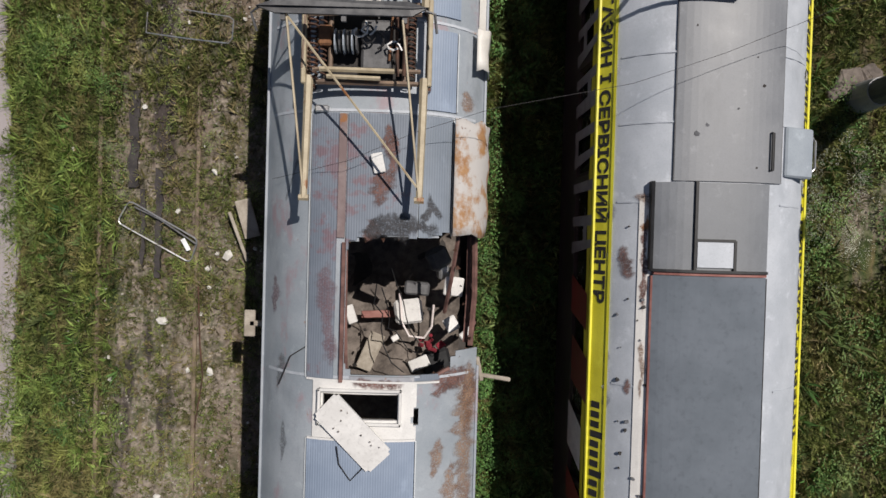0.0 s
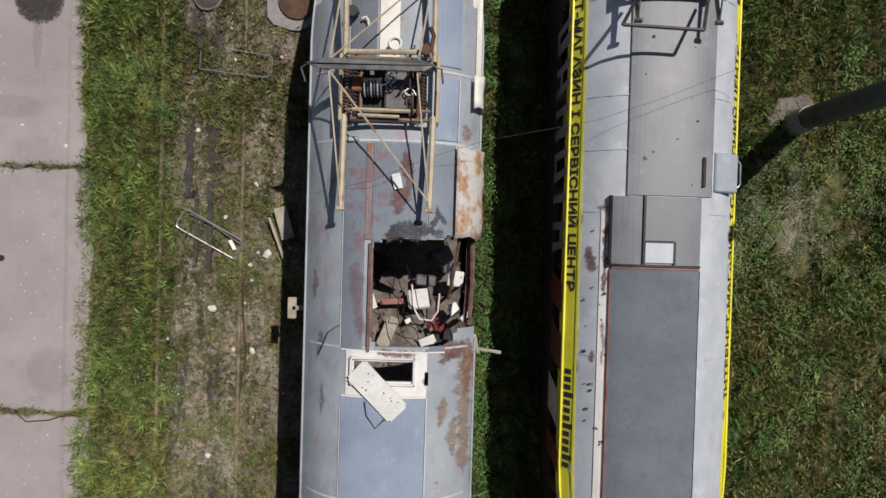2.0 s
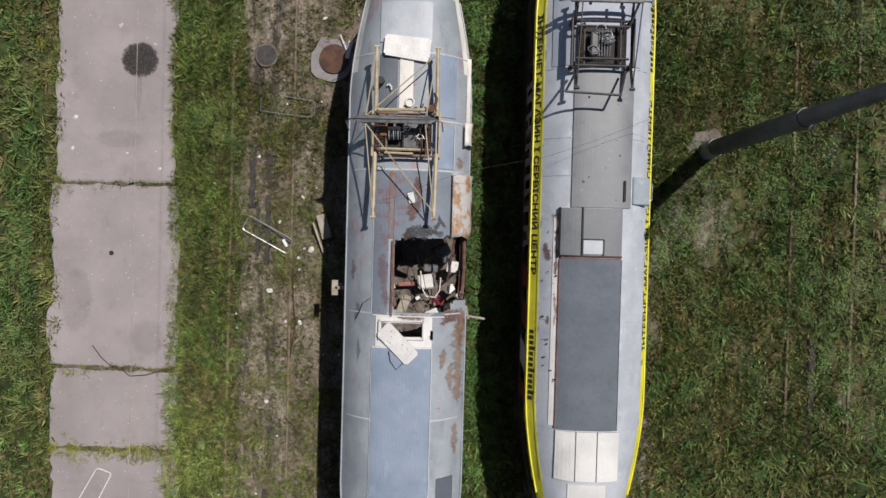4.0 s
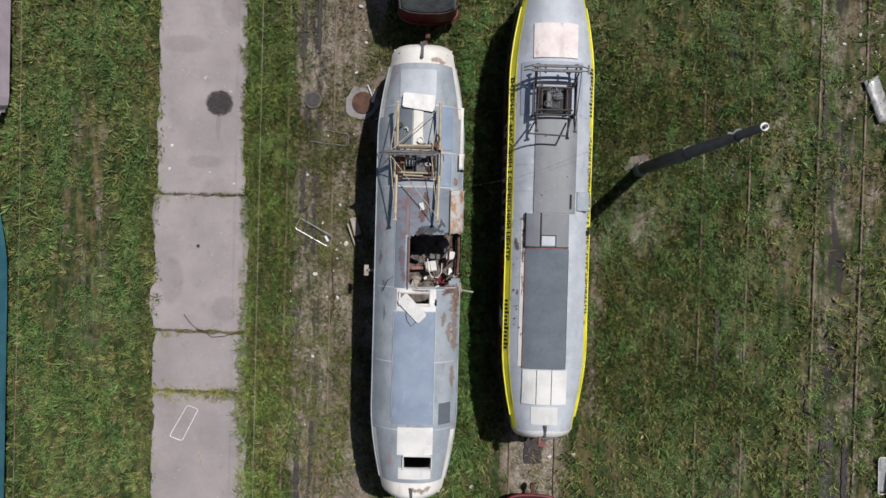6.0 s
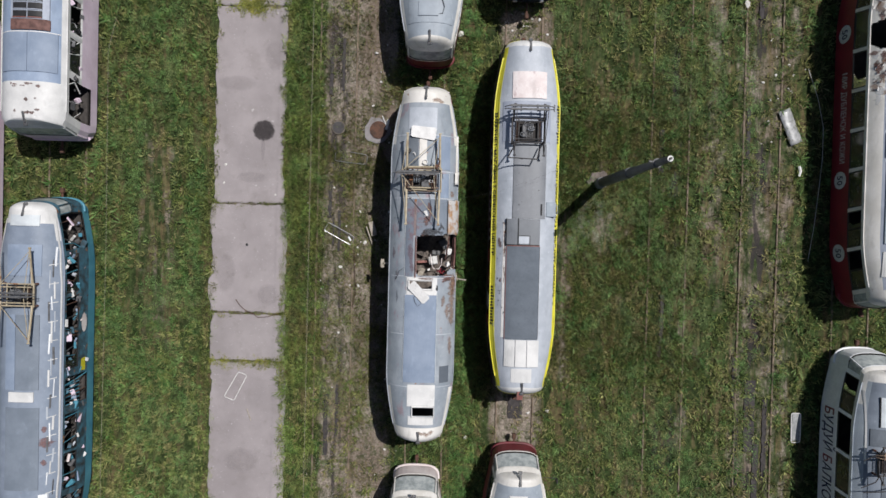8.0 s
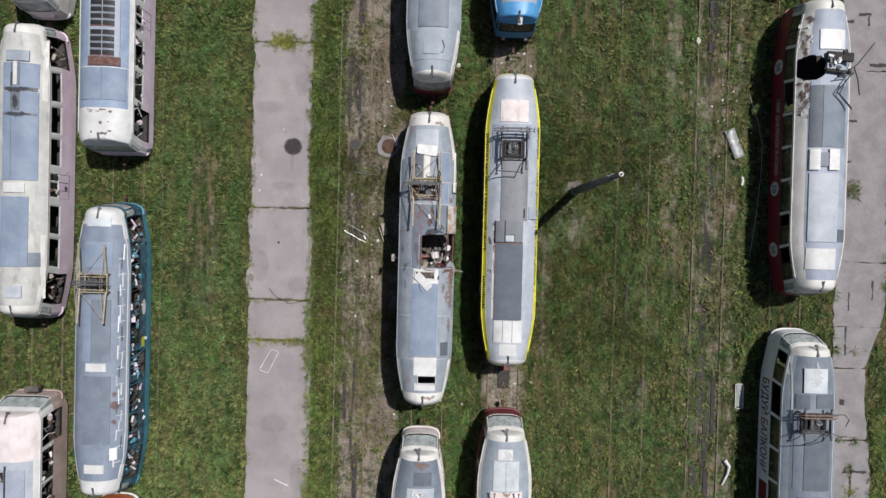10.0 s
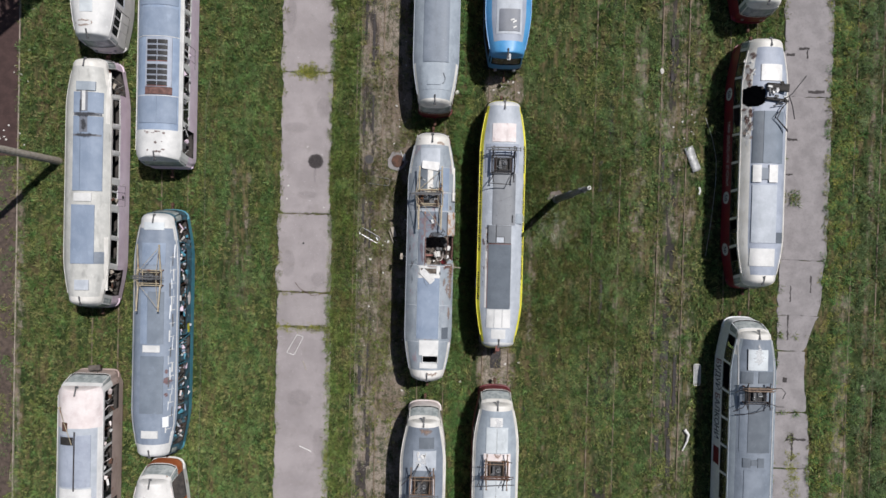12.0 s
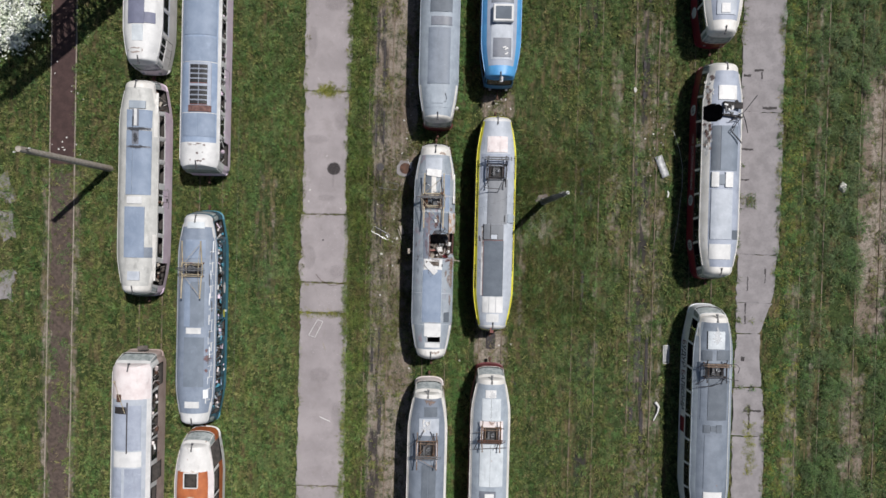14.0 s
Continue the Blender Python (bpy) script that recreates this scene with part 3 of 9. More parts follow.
class Shape:
    """The plan of a tram body: straight in the middle, narrowing to rounded ends."""

    def __init__(self, narrow=0.745, start=0.60, dense=None, end=0.925, power=0.70, rake=0.0, trim=(0.0, 0.0), low_power=None):
        self.narrow, self.start, self.end, self.power, self.rake, self.trim = narrow, start, end, power, rake, trim
        self.low_power = low_power or power
        cuts = sorted({a for w in LEFT_SIDE + RIGHT_SIDE for a in w[:2]} | {-end, end, -0.78, 0.78, -0.655, 0.655} | set(dense or ()))
        self.trace(cuts)

    def trace(self, cuts):
        self.cuts = sorted(set(cuts))
        cuts = self.cuts
        arc = [k * math.pi / 12 for k in range(1, 12)]
        self.loop = [("R", f) for f in cuts] + [("T", a) for a in arc] + [("L", f) for f in reversed(cuts)] + [("B", math.pi + a) for a in arc]

    def wide(self, f):
        a = min(1.0, max(0.0, (abs(f) - self.start) / (self.end - self.start)))
        return 1 - (1 - self.narrow) * a ** 1.6

    def at(self, k, hw, hl):
        side, a = self.loop[k % len(self.loop)]
        if side == "R":
            return hw * self.wide(a), a * hl
        if side == "L":
            return -hw * self.wide(a), a * hl
        c, s = math.cos(a), math.sin(a)
        power = self.low_power if side == "B" else self.power
        u = self.narrow * hw * math.copysign(abs(c) ** power, c)
        v = math.copysign(self.end * hl + ((1 - self.end) * hl - self.trim[side == "B"]) * abs(s) ** power, s)
        if side == "T":
            v += self.rake * max(0.0, (hl - HL) / 0.25) * abs(s) ** 0.5
        return u, v

    def seg(self, k):
        """Side and middle of the piece from point k to the next."""
        a, b = self.loop[k], self.loop[(k + 1) % len(self.loop)]
        if a[0] == b[0]:
            return a[0], (a[1] + b[1]) / 2
        return ("T" if "T" in (a[0], b[0]) else "B"), (math.pi / 2 if "T" in (a[0], b[0]) else 3 * math.pi / 2)

    def roof_z(self, u, v):
        w = HW * self.wide(v / HL)
        e = max(0.0, (abs(v) - (HL - NOSE)) / NOSE)
        s = min(1.0, math.hypot(u / w, e))
        return EAVE + RISE * (1 - s ** 3)

    def wall(self, sign, v, z, out=0.006):
        """A point on the outside of a side wall."""
        hw, hl = LEVELS[-1][1:]
        for a, b in zip(LEVELS, LEVELS[1:]):
            if a[0] <= z <= b[0]:
                k = (z - a[0]) / (b[0] - a[0])
                hw, hl = a[1] + k * (b[1] - a[1]), a[2] + k * (b[2] - a[2])
        return sign * (hw * self.wide(v / hl) + out), v, z

    def cove(self, sign, v, d, out=0.006):
        """A point d metres up the rounded eave from its lower edge."""
        s = 1 - 0.62 * d
        u = s * HW * self.wide(v / HL)
        return sign * (u + out * 0.6), v, EAVE + RISE * (1 - s ** 3) + out


def inside_poly(u, v, poly):
    hit = False
    for (x0, y0), (x1, y1) in zip(poly, poly[1:] + poly[:1]):
        if (y0 > v) != (y1 > v) and u < x0 + (v - y0) / (y1 - y0) * (x1 - x0):
            hit = not hit
    return hit


def frame_and_pane(root, quad, glass, broken, rim, kind="window", bars=0, cut=0.05):
    """A window set into the wall: a rubber frame round a recessed pane."""
    q = [Vector(p) for p in quad]
    mid = sum(q, Vector()) / 4
    n = (q[1] - q[0]).cross(q[3] - q[0]).normalized()
    if n.x * mid.x < 0:
        n = -n
    inner = []
    for i in range(4):
        a, b, c = q[i], q[(i + 1) % 4], q[i - 1]
        inner.append(a + (b - a).normalized() * cut + (c - a).normalized() * cut - n * 0.03)
    g = Geo()
    back = [p - n * 0.05 for p in q]
    g.add(q + inner + back, [(i, (i + 1) % 4, 4 + (i + 1) % 4, 4 + i) for i in range(4)] + [(4 + i, 4 + (i + 1) % 4, 8 + (i + 1) % 4, 8 + i) for i in range(4)])
    for k in range(bars):
        w = (k + 1) / (bars + 1)
        p0, p1 = inner[0].lerp(inner[1], w), inner[3].lerp(inner[2], w)
        g.tube([p0, p1], 0.022, 4)
    win = part(kind, g, rim, root)
    if not broken:
        p = Geo()
        i2 = [a - n * 0.008 for a in inner]
        p.add(inner + i2, [(0, 1, 2, 3), (7, 6, 5, 4)] + [(i, (i + 1) % 4, 4 + (i + 1) % 4, 4 + i) for i in range(4)])
        part("pane", p, glass, win)
    elif broken == 2:
        p = Geo()
        a, b, c, d = inner
        jag = [a, a.lerp(b, 0.45), a.lerp(b, 0.3).lerp(d, 0.35), d.lerp(c, 0.25), d]
        p.add(jag + [k - n * 0.006 for k in jag], [(0, 1, 2, 3, 4), (9, 8, 7, 6, 5)])
        part("broken_pane", p, glass, win)
    return win


def tram(label, x, y, yaw, roof, rim, cap, frieze, band, lower, skirt=None, broken=0.2, shape=None, rim_s=0.80, rim_right=None, cap_len=1.05, cuts=(), gone=None, fine=(), bits=True, group="parked trams", long=0.98, slim=SLIM, frame_mat=None, screen=None, cap_side=1.9):
    """One tram car; the parts that differ are added by the caller."""
    sh = shape or Shape()
    extra = [(HL - c) / HL for c in (NOSE, max(cap_len, NOSE), cap_len + 0.02 if cap_len > NOSE else NOSE + 0.3)]
    sh.trace(sh.cuts + [f for f in extra if f < sh.end] + [-f for f in extra if f < sh.end])
    root = thing("tram", label, "tram", pose(x, y, -0.05, 0, 0, yaw) @ Matrix.Diagonal((slim, long, TALL, 1)), group)
    rnd = random.Random(int((x + 50) * 100 + (y + 60) * 7))
    n = len(sh.loop)
    skirt = skirt or lower
    wins = {"L": LEFT_SIDE, "R": RIGHT_SIDE}

    def opening(k):
        s, a = sh.seg(k)
        if s in ("T", "B"):
            return "e"
        for w0, w1, kind in wins[s]:
            if w0 < a < w1:
                return kind
        return ""

    g = Geo()
    loops = [[(*sh.at(k, hw, hl), z) for k in range(n)] for z, hw, hl in LEVELS]
    inner = [[(*sh.at(k, hw - 0.05, hl - 0.06), z) for k in range(n)] for z, hw, hl in LEVELS]
    for i in range(len(LEVELS) - 1):
        for k in range(n):
            j = (k + 1) % n
            o = opening(k)
            if (i == 2 and o) or (i in (1, 2) and o == "d"):
                continue
            if gone and i >= 2 and gone(*((sum(c) / 2 for c in zip(sh.at(k, HW, HL), sh.at(j, HW, HL))))):
                continue
            g.add([loops[i][k], loops[i][j], loops[i + 1][j], loops[i + 1][k]], [(0, 1, 2, 3)], min(i, 3))
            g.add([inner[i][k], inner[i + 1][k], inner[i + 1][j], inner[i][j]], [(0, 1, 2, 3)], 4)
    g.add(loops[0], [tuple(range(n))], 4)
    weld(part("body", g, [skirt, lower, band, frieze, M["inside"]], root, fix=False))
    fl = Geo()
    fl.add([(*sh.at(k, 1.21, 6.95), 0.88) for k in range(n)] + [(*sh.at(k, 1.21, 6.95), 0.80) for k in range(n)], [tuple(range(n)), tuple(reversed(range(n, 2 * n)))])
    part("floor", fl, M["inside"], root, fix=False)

    # Roof: rings from the eave to the ridge.
    ring = sorted({1.0, 0.975, 0.94, 0.90, rim_s + 0.02, rim_s, 0.72, 0.55, 0.35, 0.18, 0.0} | set(fine) | ({rim_right} if rim_right else set()), reverse=True)
    g = Geo()
    rows = []
    for drop in (0.0, 0.05):
        for s in ring:
            row = []
            for k in range(n):
                u, v = sh.at(k, HW, HL)
                vc = max(-(HL - NOSE), min(HL - NOSE, v))
                uu, vv = u * s, vc + (v - vc) * s
                row.append((uu, vv, EAVE + RISE * (1 - s ** 3) - drop))
            rows.append(row)
    nr = len(ring)
    for i in range(nr - 1):
        for k in range(n):
            j = (k + 1) % n
            mid = [(rows[i][k][c] + rows[i + 1][j][c]) / 2 for c in range(3)]
            if any(inside_poly(mid[0], mid[1], c) for c in cuts):
                continue
            edge = min(abs(rows[0][k][1]), abs(rows[0][j][1]))
            m = 2 if edge > HL - max(cap_len, NOSE) - 0.004 or (edge > HL - cap_side and ring[i + 1] >= 0.90 - 1e-6) else 1 if ring[i + 1] >= (rim_right if rim_right and mid[0] > 0 else rim_s) - 1e-6 else 0
            g.add([rows[i][k], rows[i][j], rows[i + 1][j], rows[i + 1][k]], [(0, 1, 2, 3)], m)
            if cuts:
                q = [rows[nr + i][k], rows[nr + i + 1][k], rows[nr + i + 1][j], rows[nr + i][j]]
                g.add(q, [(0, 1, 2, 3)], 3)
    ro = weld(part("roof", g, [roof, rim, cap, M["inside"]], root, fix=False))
    ro.data.polygons.foreach_set("use_smooth", [True] * len(ro.data.polygons))

    # Rain gutter along both eaves.
    for sg in (-1, 1):
        gt = Geo()
        pts = []
        for f in [i / 20 for i in range(-18, 19)]:
            u, v = HW * sh.wide(f), f * HL
            if gone and gone(sg * u, v):
                if len(pts) > 1:
                    gt.tube(pts, 0.022, 5)
                pts = []
                continue
            pts.append((sg * (u + 0.012), v, EAVE + 0.005))
        if len(pts) > 1:
            gt.tube(pts, 0.022, 5)
        part("gutter", gt, rim, root)

    # Windows and doors.
    for s, sg in (("R", 1), ("L", -1)):
        for w0, w1, kind in wins[s]:
            (za, ha, la), (zb, hb, lb) = LEVELS[2], LEVELS[3]
            if gone and gone(sg * HW, (w0 + w1) / 2 * HL):
                continue
            if kind == "w":
                cutsf = [w0, w1] if abs(w0) < 0.66 else [w0, (w0 + w1) / 2, w1]
                for f0, f1 in zip(cutsf, cutsf[1:]):
                    quad = [(sg * ha * sh.wide(f0), f0 * la, za), (sg * ha * sh.wide(f1), f1 * la, za), (sg * hb * sh.wide(f1), f1 * lb, zb), (sg * hb * sh.wide(f0), f0 * lb, zb)]
                    r = rnd.random()
                    frame_and_pane(root, quad, M["glass"], 0 if r > broken else (1 if r > broken * 0.4 else 2), frame_mat or M["black"], "window", 0, 0.085 if frame_mat else 0.05)
            else:
                zd, hd, ld = LEVELS[1]
                parts_n = 3
                if rnd.random() < broken + 0.25:
                    continue
                for i in range(parts_n):
                    f0, f1 = w0 + (w1 - w0) * i / parts_n, w0 + (w1 - w0) * (i + 1) / parts_n
                    door = Geo()
                    for fa, fb in ((f0 + 0.002, f1 - 0.002),):
                        p = [(sg * (hd * sh.wide(fa) - 0.02), fa * ld, zd), (sg * (hd * sh.wide(fb) - 0.02), fb * ld, zd), (sg * (ha * sh.wide(fb) - 0.02), fb * la, za + 0.15), (sg * (ha * sh.wide(fa) - 0.02), fa * la, za + 0.15)]
                        back = [(a - sg * 0.04, b, c) for a, b, c in p]
                        door.add(p + back, [(0, 1, 2, 3), (7, 6, 5, 4)] + [(e, (e + 1) % 4, 4 + (e + 1) % 4, 4 + e) for e in range(4)])
                    leaf = part("door", door, lower, root)
                    quad = [(sg * (ha * sh.wide(f0) - 0.02), f0 * la, za + 0.15), (sg * (ha * sh.wide(f1) - 0.02), f1 * la, za + 0.15), (sg * (hb * sh.wide(f1) - 0.02), f1 * lb, zb), (sg * (hb * sh.wide(f0) - 0.02), f0 * lb, zb)]
                    w = frame_and_pane(root, quad, M["glass"], 1 if rnd.random() < broken else 0, band, "door_window")
    # Windscreens at both ends.
    for end in ("T", "B"):
        fr, gl = Geo(), Geo()
        (za, ha, la), (zb, hb, lb) = LEVELS[2], LEVELS[3]
        ks = [k for k in range(n) if sh.seg(k)[0] == end]
        for k in ks:
            j = (k + 1) % n
            for c0, c1, mm in ((0.0, 0.06, fr), (0.94, 1.0, fr), (0.06, 0.94, gl)):
                ins = 0.0 if mm is fr else 0.03

                def pt(kk, c):
                    a, b = sh.at(kk, ha - ins, la - ins), sh.at(kk, hb - ins, lb - ins)
                    return (a[0] + (b[0] - a[0]) * c, a[1] + (b[1] - a[1]) * c, za + (zb - za) * c)

                mm.add([pt(k, c0), pt(j, c0), pt(j, c1), pt(k, c1)], [(0, 1, 2, 3)])
            if k in (ks[2], ks[-2]):
                a, b = sh.at(k, ha, la), sh.at(k, hb, lb)
                fr.tube([(a[0], a[1], za), (b[0], b[1], zb)], 0.03, 5)
        w = part("windscreen", fr, band, root)
        weld(part("pane", gl, screen or M["screen"], w, fix=False))
        sgn = 1 if end == "T" else -1
        bp = Geo()
        bp.tube([(*sh.at(k, 1.32, 7.13), 0.62) for k in ks] + [(*sh.at(ks[-1] + 1, 1.32, 7.13), 0.62)], 0.05, 6)
        part("bumper", bp, skirt, root)
        cp = Geo()
        cp.tube([(0, sgn * 6.9, 0.58), (0, sgn * 7.35, 0.58)], 0.05, 6)
        cp.box((0, sgn * 7.45, 0.58), (0.16, 0.22, 0.2), ch=0.03)
        part("coupler", cp, M["rust_dark"], root)
        for u in (-0.55, 0.55):
            hl_ = Geo()
            hl_.tube([(u, sgn * 6.88, 1.02), (u, sgn * 7.0, 1.02)], 0.09, 10)
            part("headlight", hl_, M["steel"], root)
        if bits:
            br = Geo()
            z = sh.roof_z(0, 6.35)
            br.box((0, sgn * 6.50, z + 0.0), (0.09, 0.44, 0.06), rx=-sgn * 20, ch=0.02)
            br.box((0, sgn * 6.76, z - 0.13), (0.16, 0.12, 0.08), rx=-sgn * 25, ch=0.02)
            part("roof_hook", br, M["iron_grey"], root)
    # Bogies on the rails.
    for vb in (-3.2, 3.2):
        fr = Geo()
        for u in (-0.95, 0.95):
            fr.box((u, vb, 0.42), (0.12, 2.6, 0.22), ch=0.03)
        fr.box((0, vb, 0.45), (1.9, 0.4, 0.2), ch=0.03)
        bogie = part("bogie", fr, M["rust_dark"], root)
        for dv in (-0.95, 0.95):
            for u in (-0.76, 0.76):
                wh = Geo()
                wh.tube([(u - 0.06, vb + dv, 0.43), (u + 0.06, vb + dv, 0.43)], 0.35, 16)
                part("wheel", wh, M["rust"], bogie)
    return root, sh


def panel(root, sh, name, u0, u1, v0, v1, mat, th=0.02, label="", skew=0.0, lift=0.0, cuts=()):
    """A sheet laid on the roof, following its curve."""
    nu, nv = max(2, round((u1 - u0) / 0.08)), max(1, round((v1 - v0) / 0.35))
    if cuts:
        nu, nv = max(1, round((u1 - u0) / 0.03)), max(1, round((v1 - v0) / 0.035))
    g = Geo()
    top, bot = {}, {}
    for i in range(nu + 1):
        for j in range(nv + 1):
            u, v = u0 + (u1 - u0) * i / nu + skew * j / nv, v0 + (v1 - v0) * j / nv
            z = sh.roof_z(u, v)
            top[i, j] = len(g.v)
            g.v.append((u, v, z + th + lift + 0.004))
            bot[i, j] = len(g.v)
            g.v.append((u, v, z - 0.01 if not lift else z + lift))
    live = set()
    for i in range(nu):
        for j in range(nv):
            u, v = u0 + (u1 - u0) * (i + 0.5) / nu, v0 + (v1 - v0) * (j + 0.5) / nv
            if not any(inside_poly(u, v, c) for c in cuts):
                live.add((i, j))
    for i, j in live:
        g.f.append((top[i, j], top[i + 1, j], top[i + 1, j + 1], top[i, j + 1]))
        g.f.append((bot[i, j], bot[i, j + 1], bot[i + 1, j + 1], bot[i + 1, j]))
        for (di, dj), (a, b) in (((0, -1), ((i, j), (i + 1, j))), ((1, 0), ((i + 1, j), (i + 1, j + 1))), ((0, 1), ((i + 1, j + 1), (i, j + 1))), ((-1, 0), ((i, j + 1), (i, j)))):
            if (i + di, j + dj) not in live:
                g.f.append((top[a], bot[a], bot[b], top[b]))
    used = sorted({k for f in g.f for k in f})
    at = {k: i for i, k in enumerate(used)}
    g.v = [g.v[k] for k in used]
    g.f = [tuple(at[k] for k in f) for f in g.f]
    g.m = [0] * len(g.f)
    return part(name, g, mat, root, label, fix=False)


def smear(root, sh, name, path, mat, lift=0.005, label="", seed=0, rag=0.45):
    """A stain or scab of rust with a ragged outline: path holds (u, v, width)."""
    rnd = random.Random(seed * 31 + 7)
    g = Geo()
    a, c = rnd.uniform(0, 9), rnd.uniform(0, 9)
    rows = []
    for (u0, v0, w0), (u1, v1, w1) in zip(path, path[1:]):
        k = max(2, round(math.hypot(u1 - u0, v1 - v0) / 0.022))
        rows += [(u0 + (u1 - u0) * i / k, v0 + (v1 - v0) * i / k, w0 + (w1 - w0) * i / k) for i in range(k)]
    rows.append(path[-1])
    n = len(rows)
    d = Vector((path[-1][0] - path[0][0], path[-1][1] - path[0][1])).normalized()
    nx, ny = -d.y, d.x
    for i, (u, v, w) in enumerate(rows):
        taper = min(1.0, 0.15 + 6.0 * min(i, n - 1 - i) / n)
        e = [w * taper * (0.5 + rag * noise.noise((u * 7 + s * 5, v * 9 + a, c)) + 0.6 * rag * noise.noise((u * 23, v * 27 + s * 3 + a, c))) for s in (-1, 1)]
        for t in (-1, -0.5, 0, 0.5, 1):
            h = max(0.002, e[0] if t < 0 else e[1]) * t * 1.9
            uu, vv = u + nx * h, v + ny * h
            g.v.append((uu, vv, sh.roof_z(uu, vv) + lift))
    g.f = [(i * 5 + j, i * 5 + j + 1, i * 5 + j + 6, i * 5 + j + 5) for i in range(n - 1) for j in range(4)]
    g.m = [0] * len(g.f)
    ob = part(name, g, mat, root, label, fix=False)
    core = ob.data.attributes.new("core", "FLOAT", "POINT")
    core.data.foreach_set("value", [(0.0 if j in (0, 4) else 0.6 if j in (1, 3) else 1.0) * min(1.0, 5.0 * min(i, n - 1 - i) / n) for i in range(n) for j in range(5)])
    return ob


def wreckage(root, sh, sg, v0, v1, count, mats, seed, z0=1.0, z1=2.3, deep=0.16):
    """Smashed frames, boards and bars in the window openings of one side."""
    for k in range(count):
        q = random.Random(seed + k)
        v = v0 + (v1 - v0) * (k + 0.5) / count + q.uniform(-0.12, 0.12)
        w = sh.wide(v / HL)
        b = Geo()
        if k % 3 == 0:
            b.tube([(sg * 1.27 * w, v, z1 + 0.05), (sg * (1.28 - q.uniform(0, deep)) * w, v + q.uniform(-0.2, 0.2), (z0 + z1) / 2), (sg * (1.31 - q.uniform(0, 0.06)) * w, v + q.uniform(-0.3, 0.3), z0)], q.uniform(0.012, 0.028), 5)
        else:
            b.box((sg * (1.30 - q.uniform(0, deep)) * w, v, q.uniform(z0, z1)), (q.uniform(0.05, 0.2), q.uniform(0.05, 0.42), q.uniform(0.03, 0.2)), q.uniform(-35, 35), q.uniform(-40, 40), q.uniform(-50, 50), ch=0.01)
        part("smashed_frame", b, M[mats[k % len(mats)]], root)


def strip(root, sh, pts, w=0.03, th=0.012, mat=None, name="seam"):
    """A narrow raised strip over the roof along points (u, v)."""
    g = Geo()
    for a, b in zip(pts, pts[1:]):
        d = Vector((b[0] - a[0], b[1] - a[1]))
        k = max(1, round(d.length / 0.15))
        nrm = Vector((-d.y, d.x)).normalized() * w / 2
        for i in range(1 if g.v else 0, k + 1):
            u, v = a[0] + d.x * i / k, a[1] + d.y * i / k
            q = []
            for sg in (-1, 1):
                z = sh.roof_z(u + sg * nrm.x, v + sg * nrm.y)
                q += [(u + sg * nrm.x, v + sg * nrm.y, z - 0.01), (u + sg * nrm.x, v + sg * nrm.y, z + th)]
            k0 = len(g.v)
            g.v += q
            if k0:
                g.f += [(k0 - 3, k0 - 1, k0 + 3, k0 + 1), (k0 - 4, k0 - 3, k0 + 1, k0), (k0 - 1, k0 - 2, k0 + 2, k0 + 3)]
            else:
                g.f.append((k0, k0 + 2, k0 + 3, k0 + 1))
    g.m = [0] * len(g.f)
    return part(name, g, mat, root)


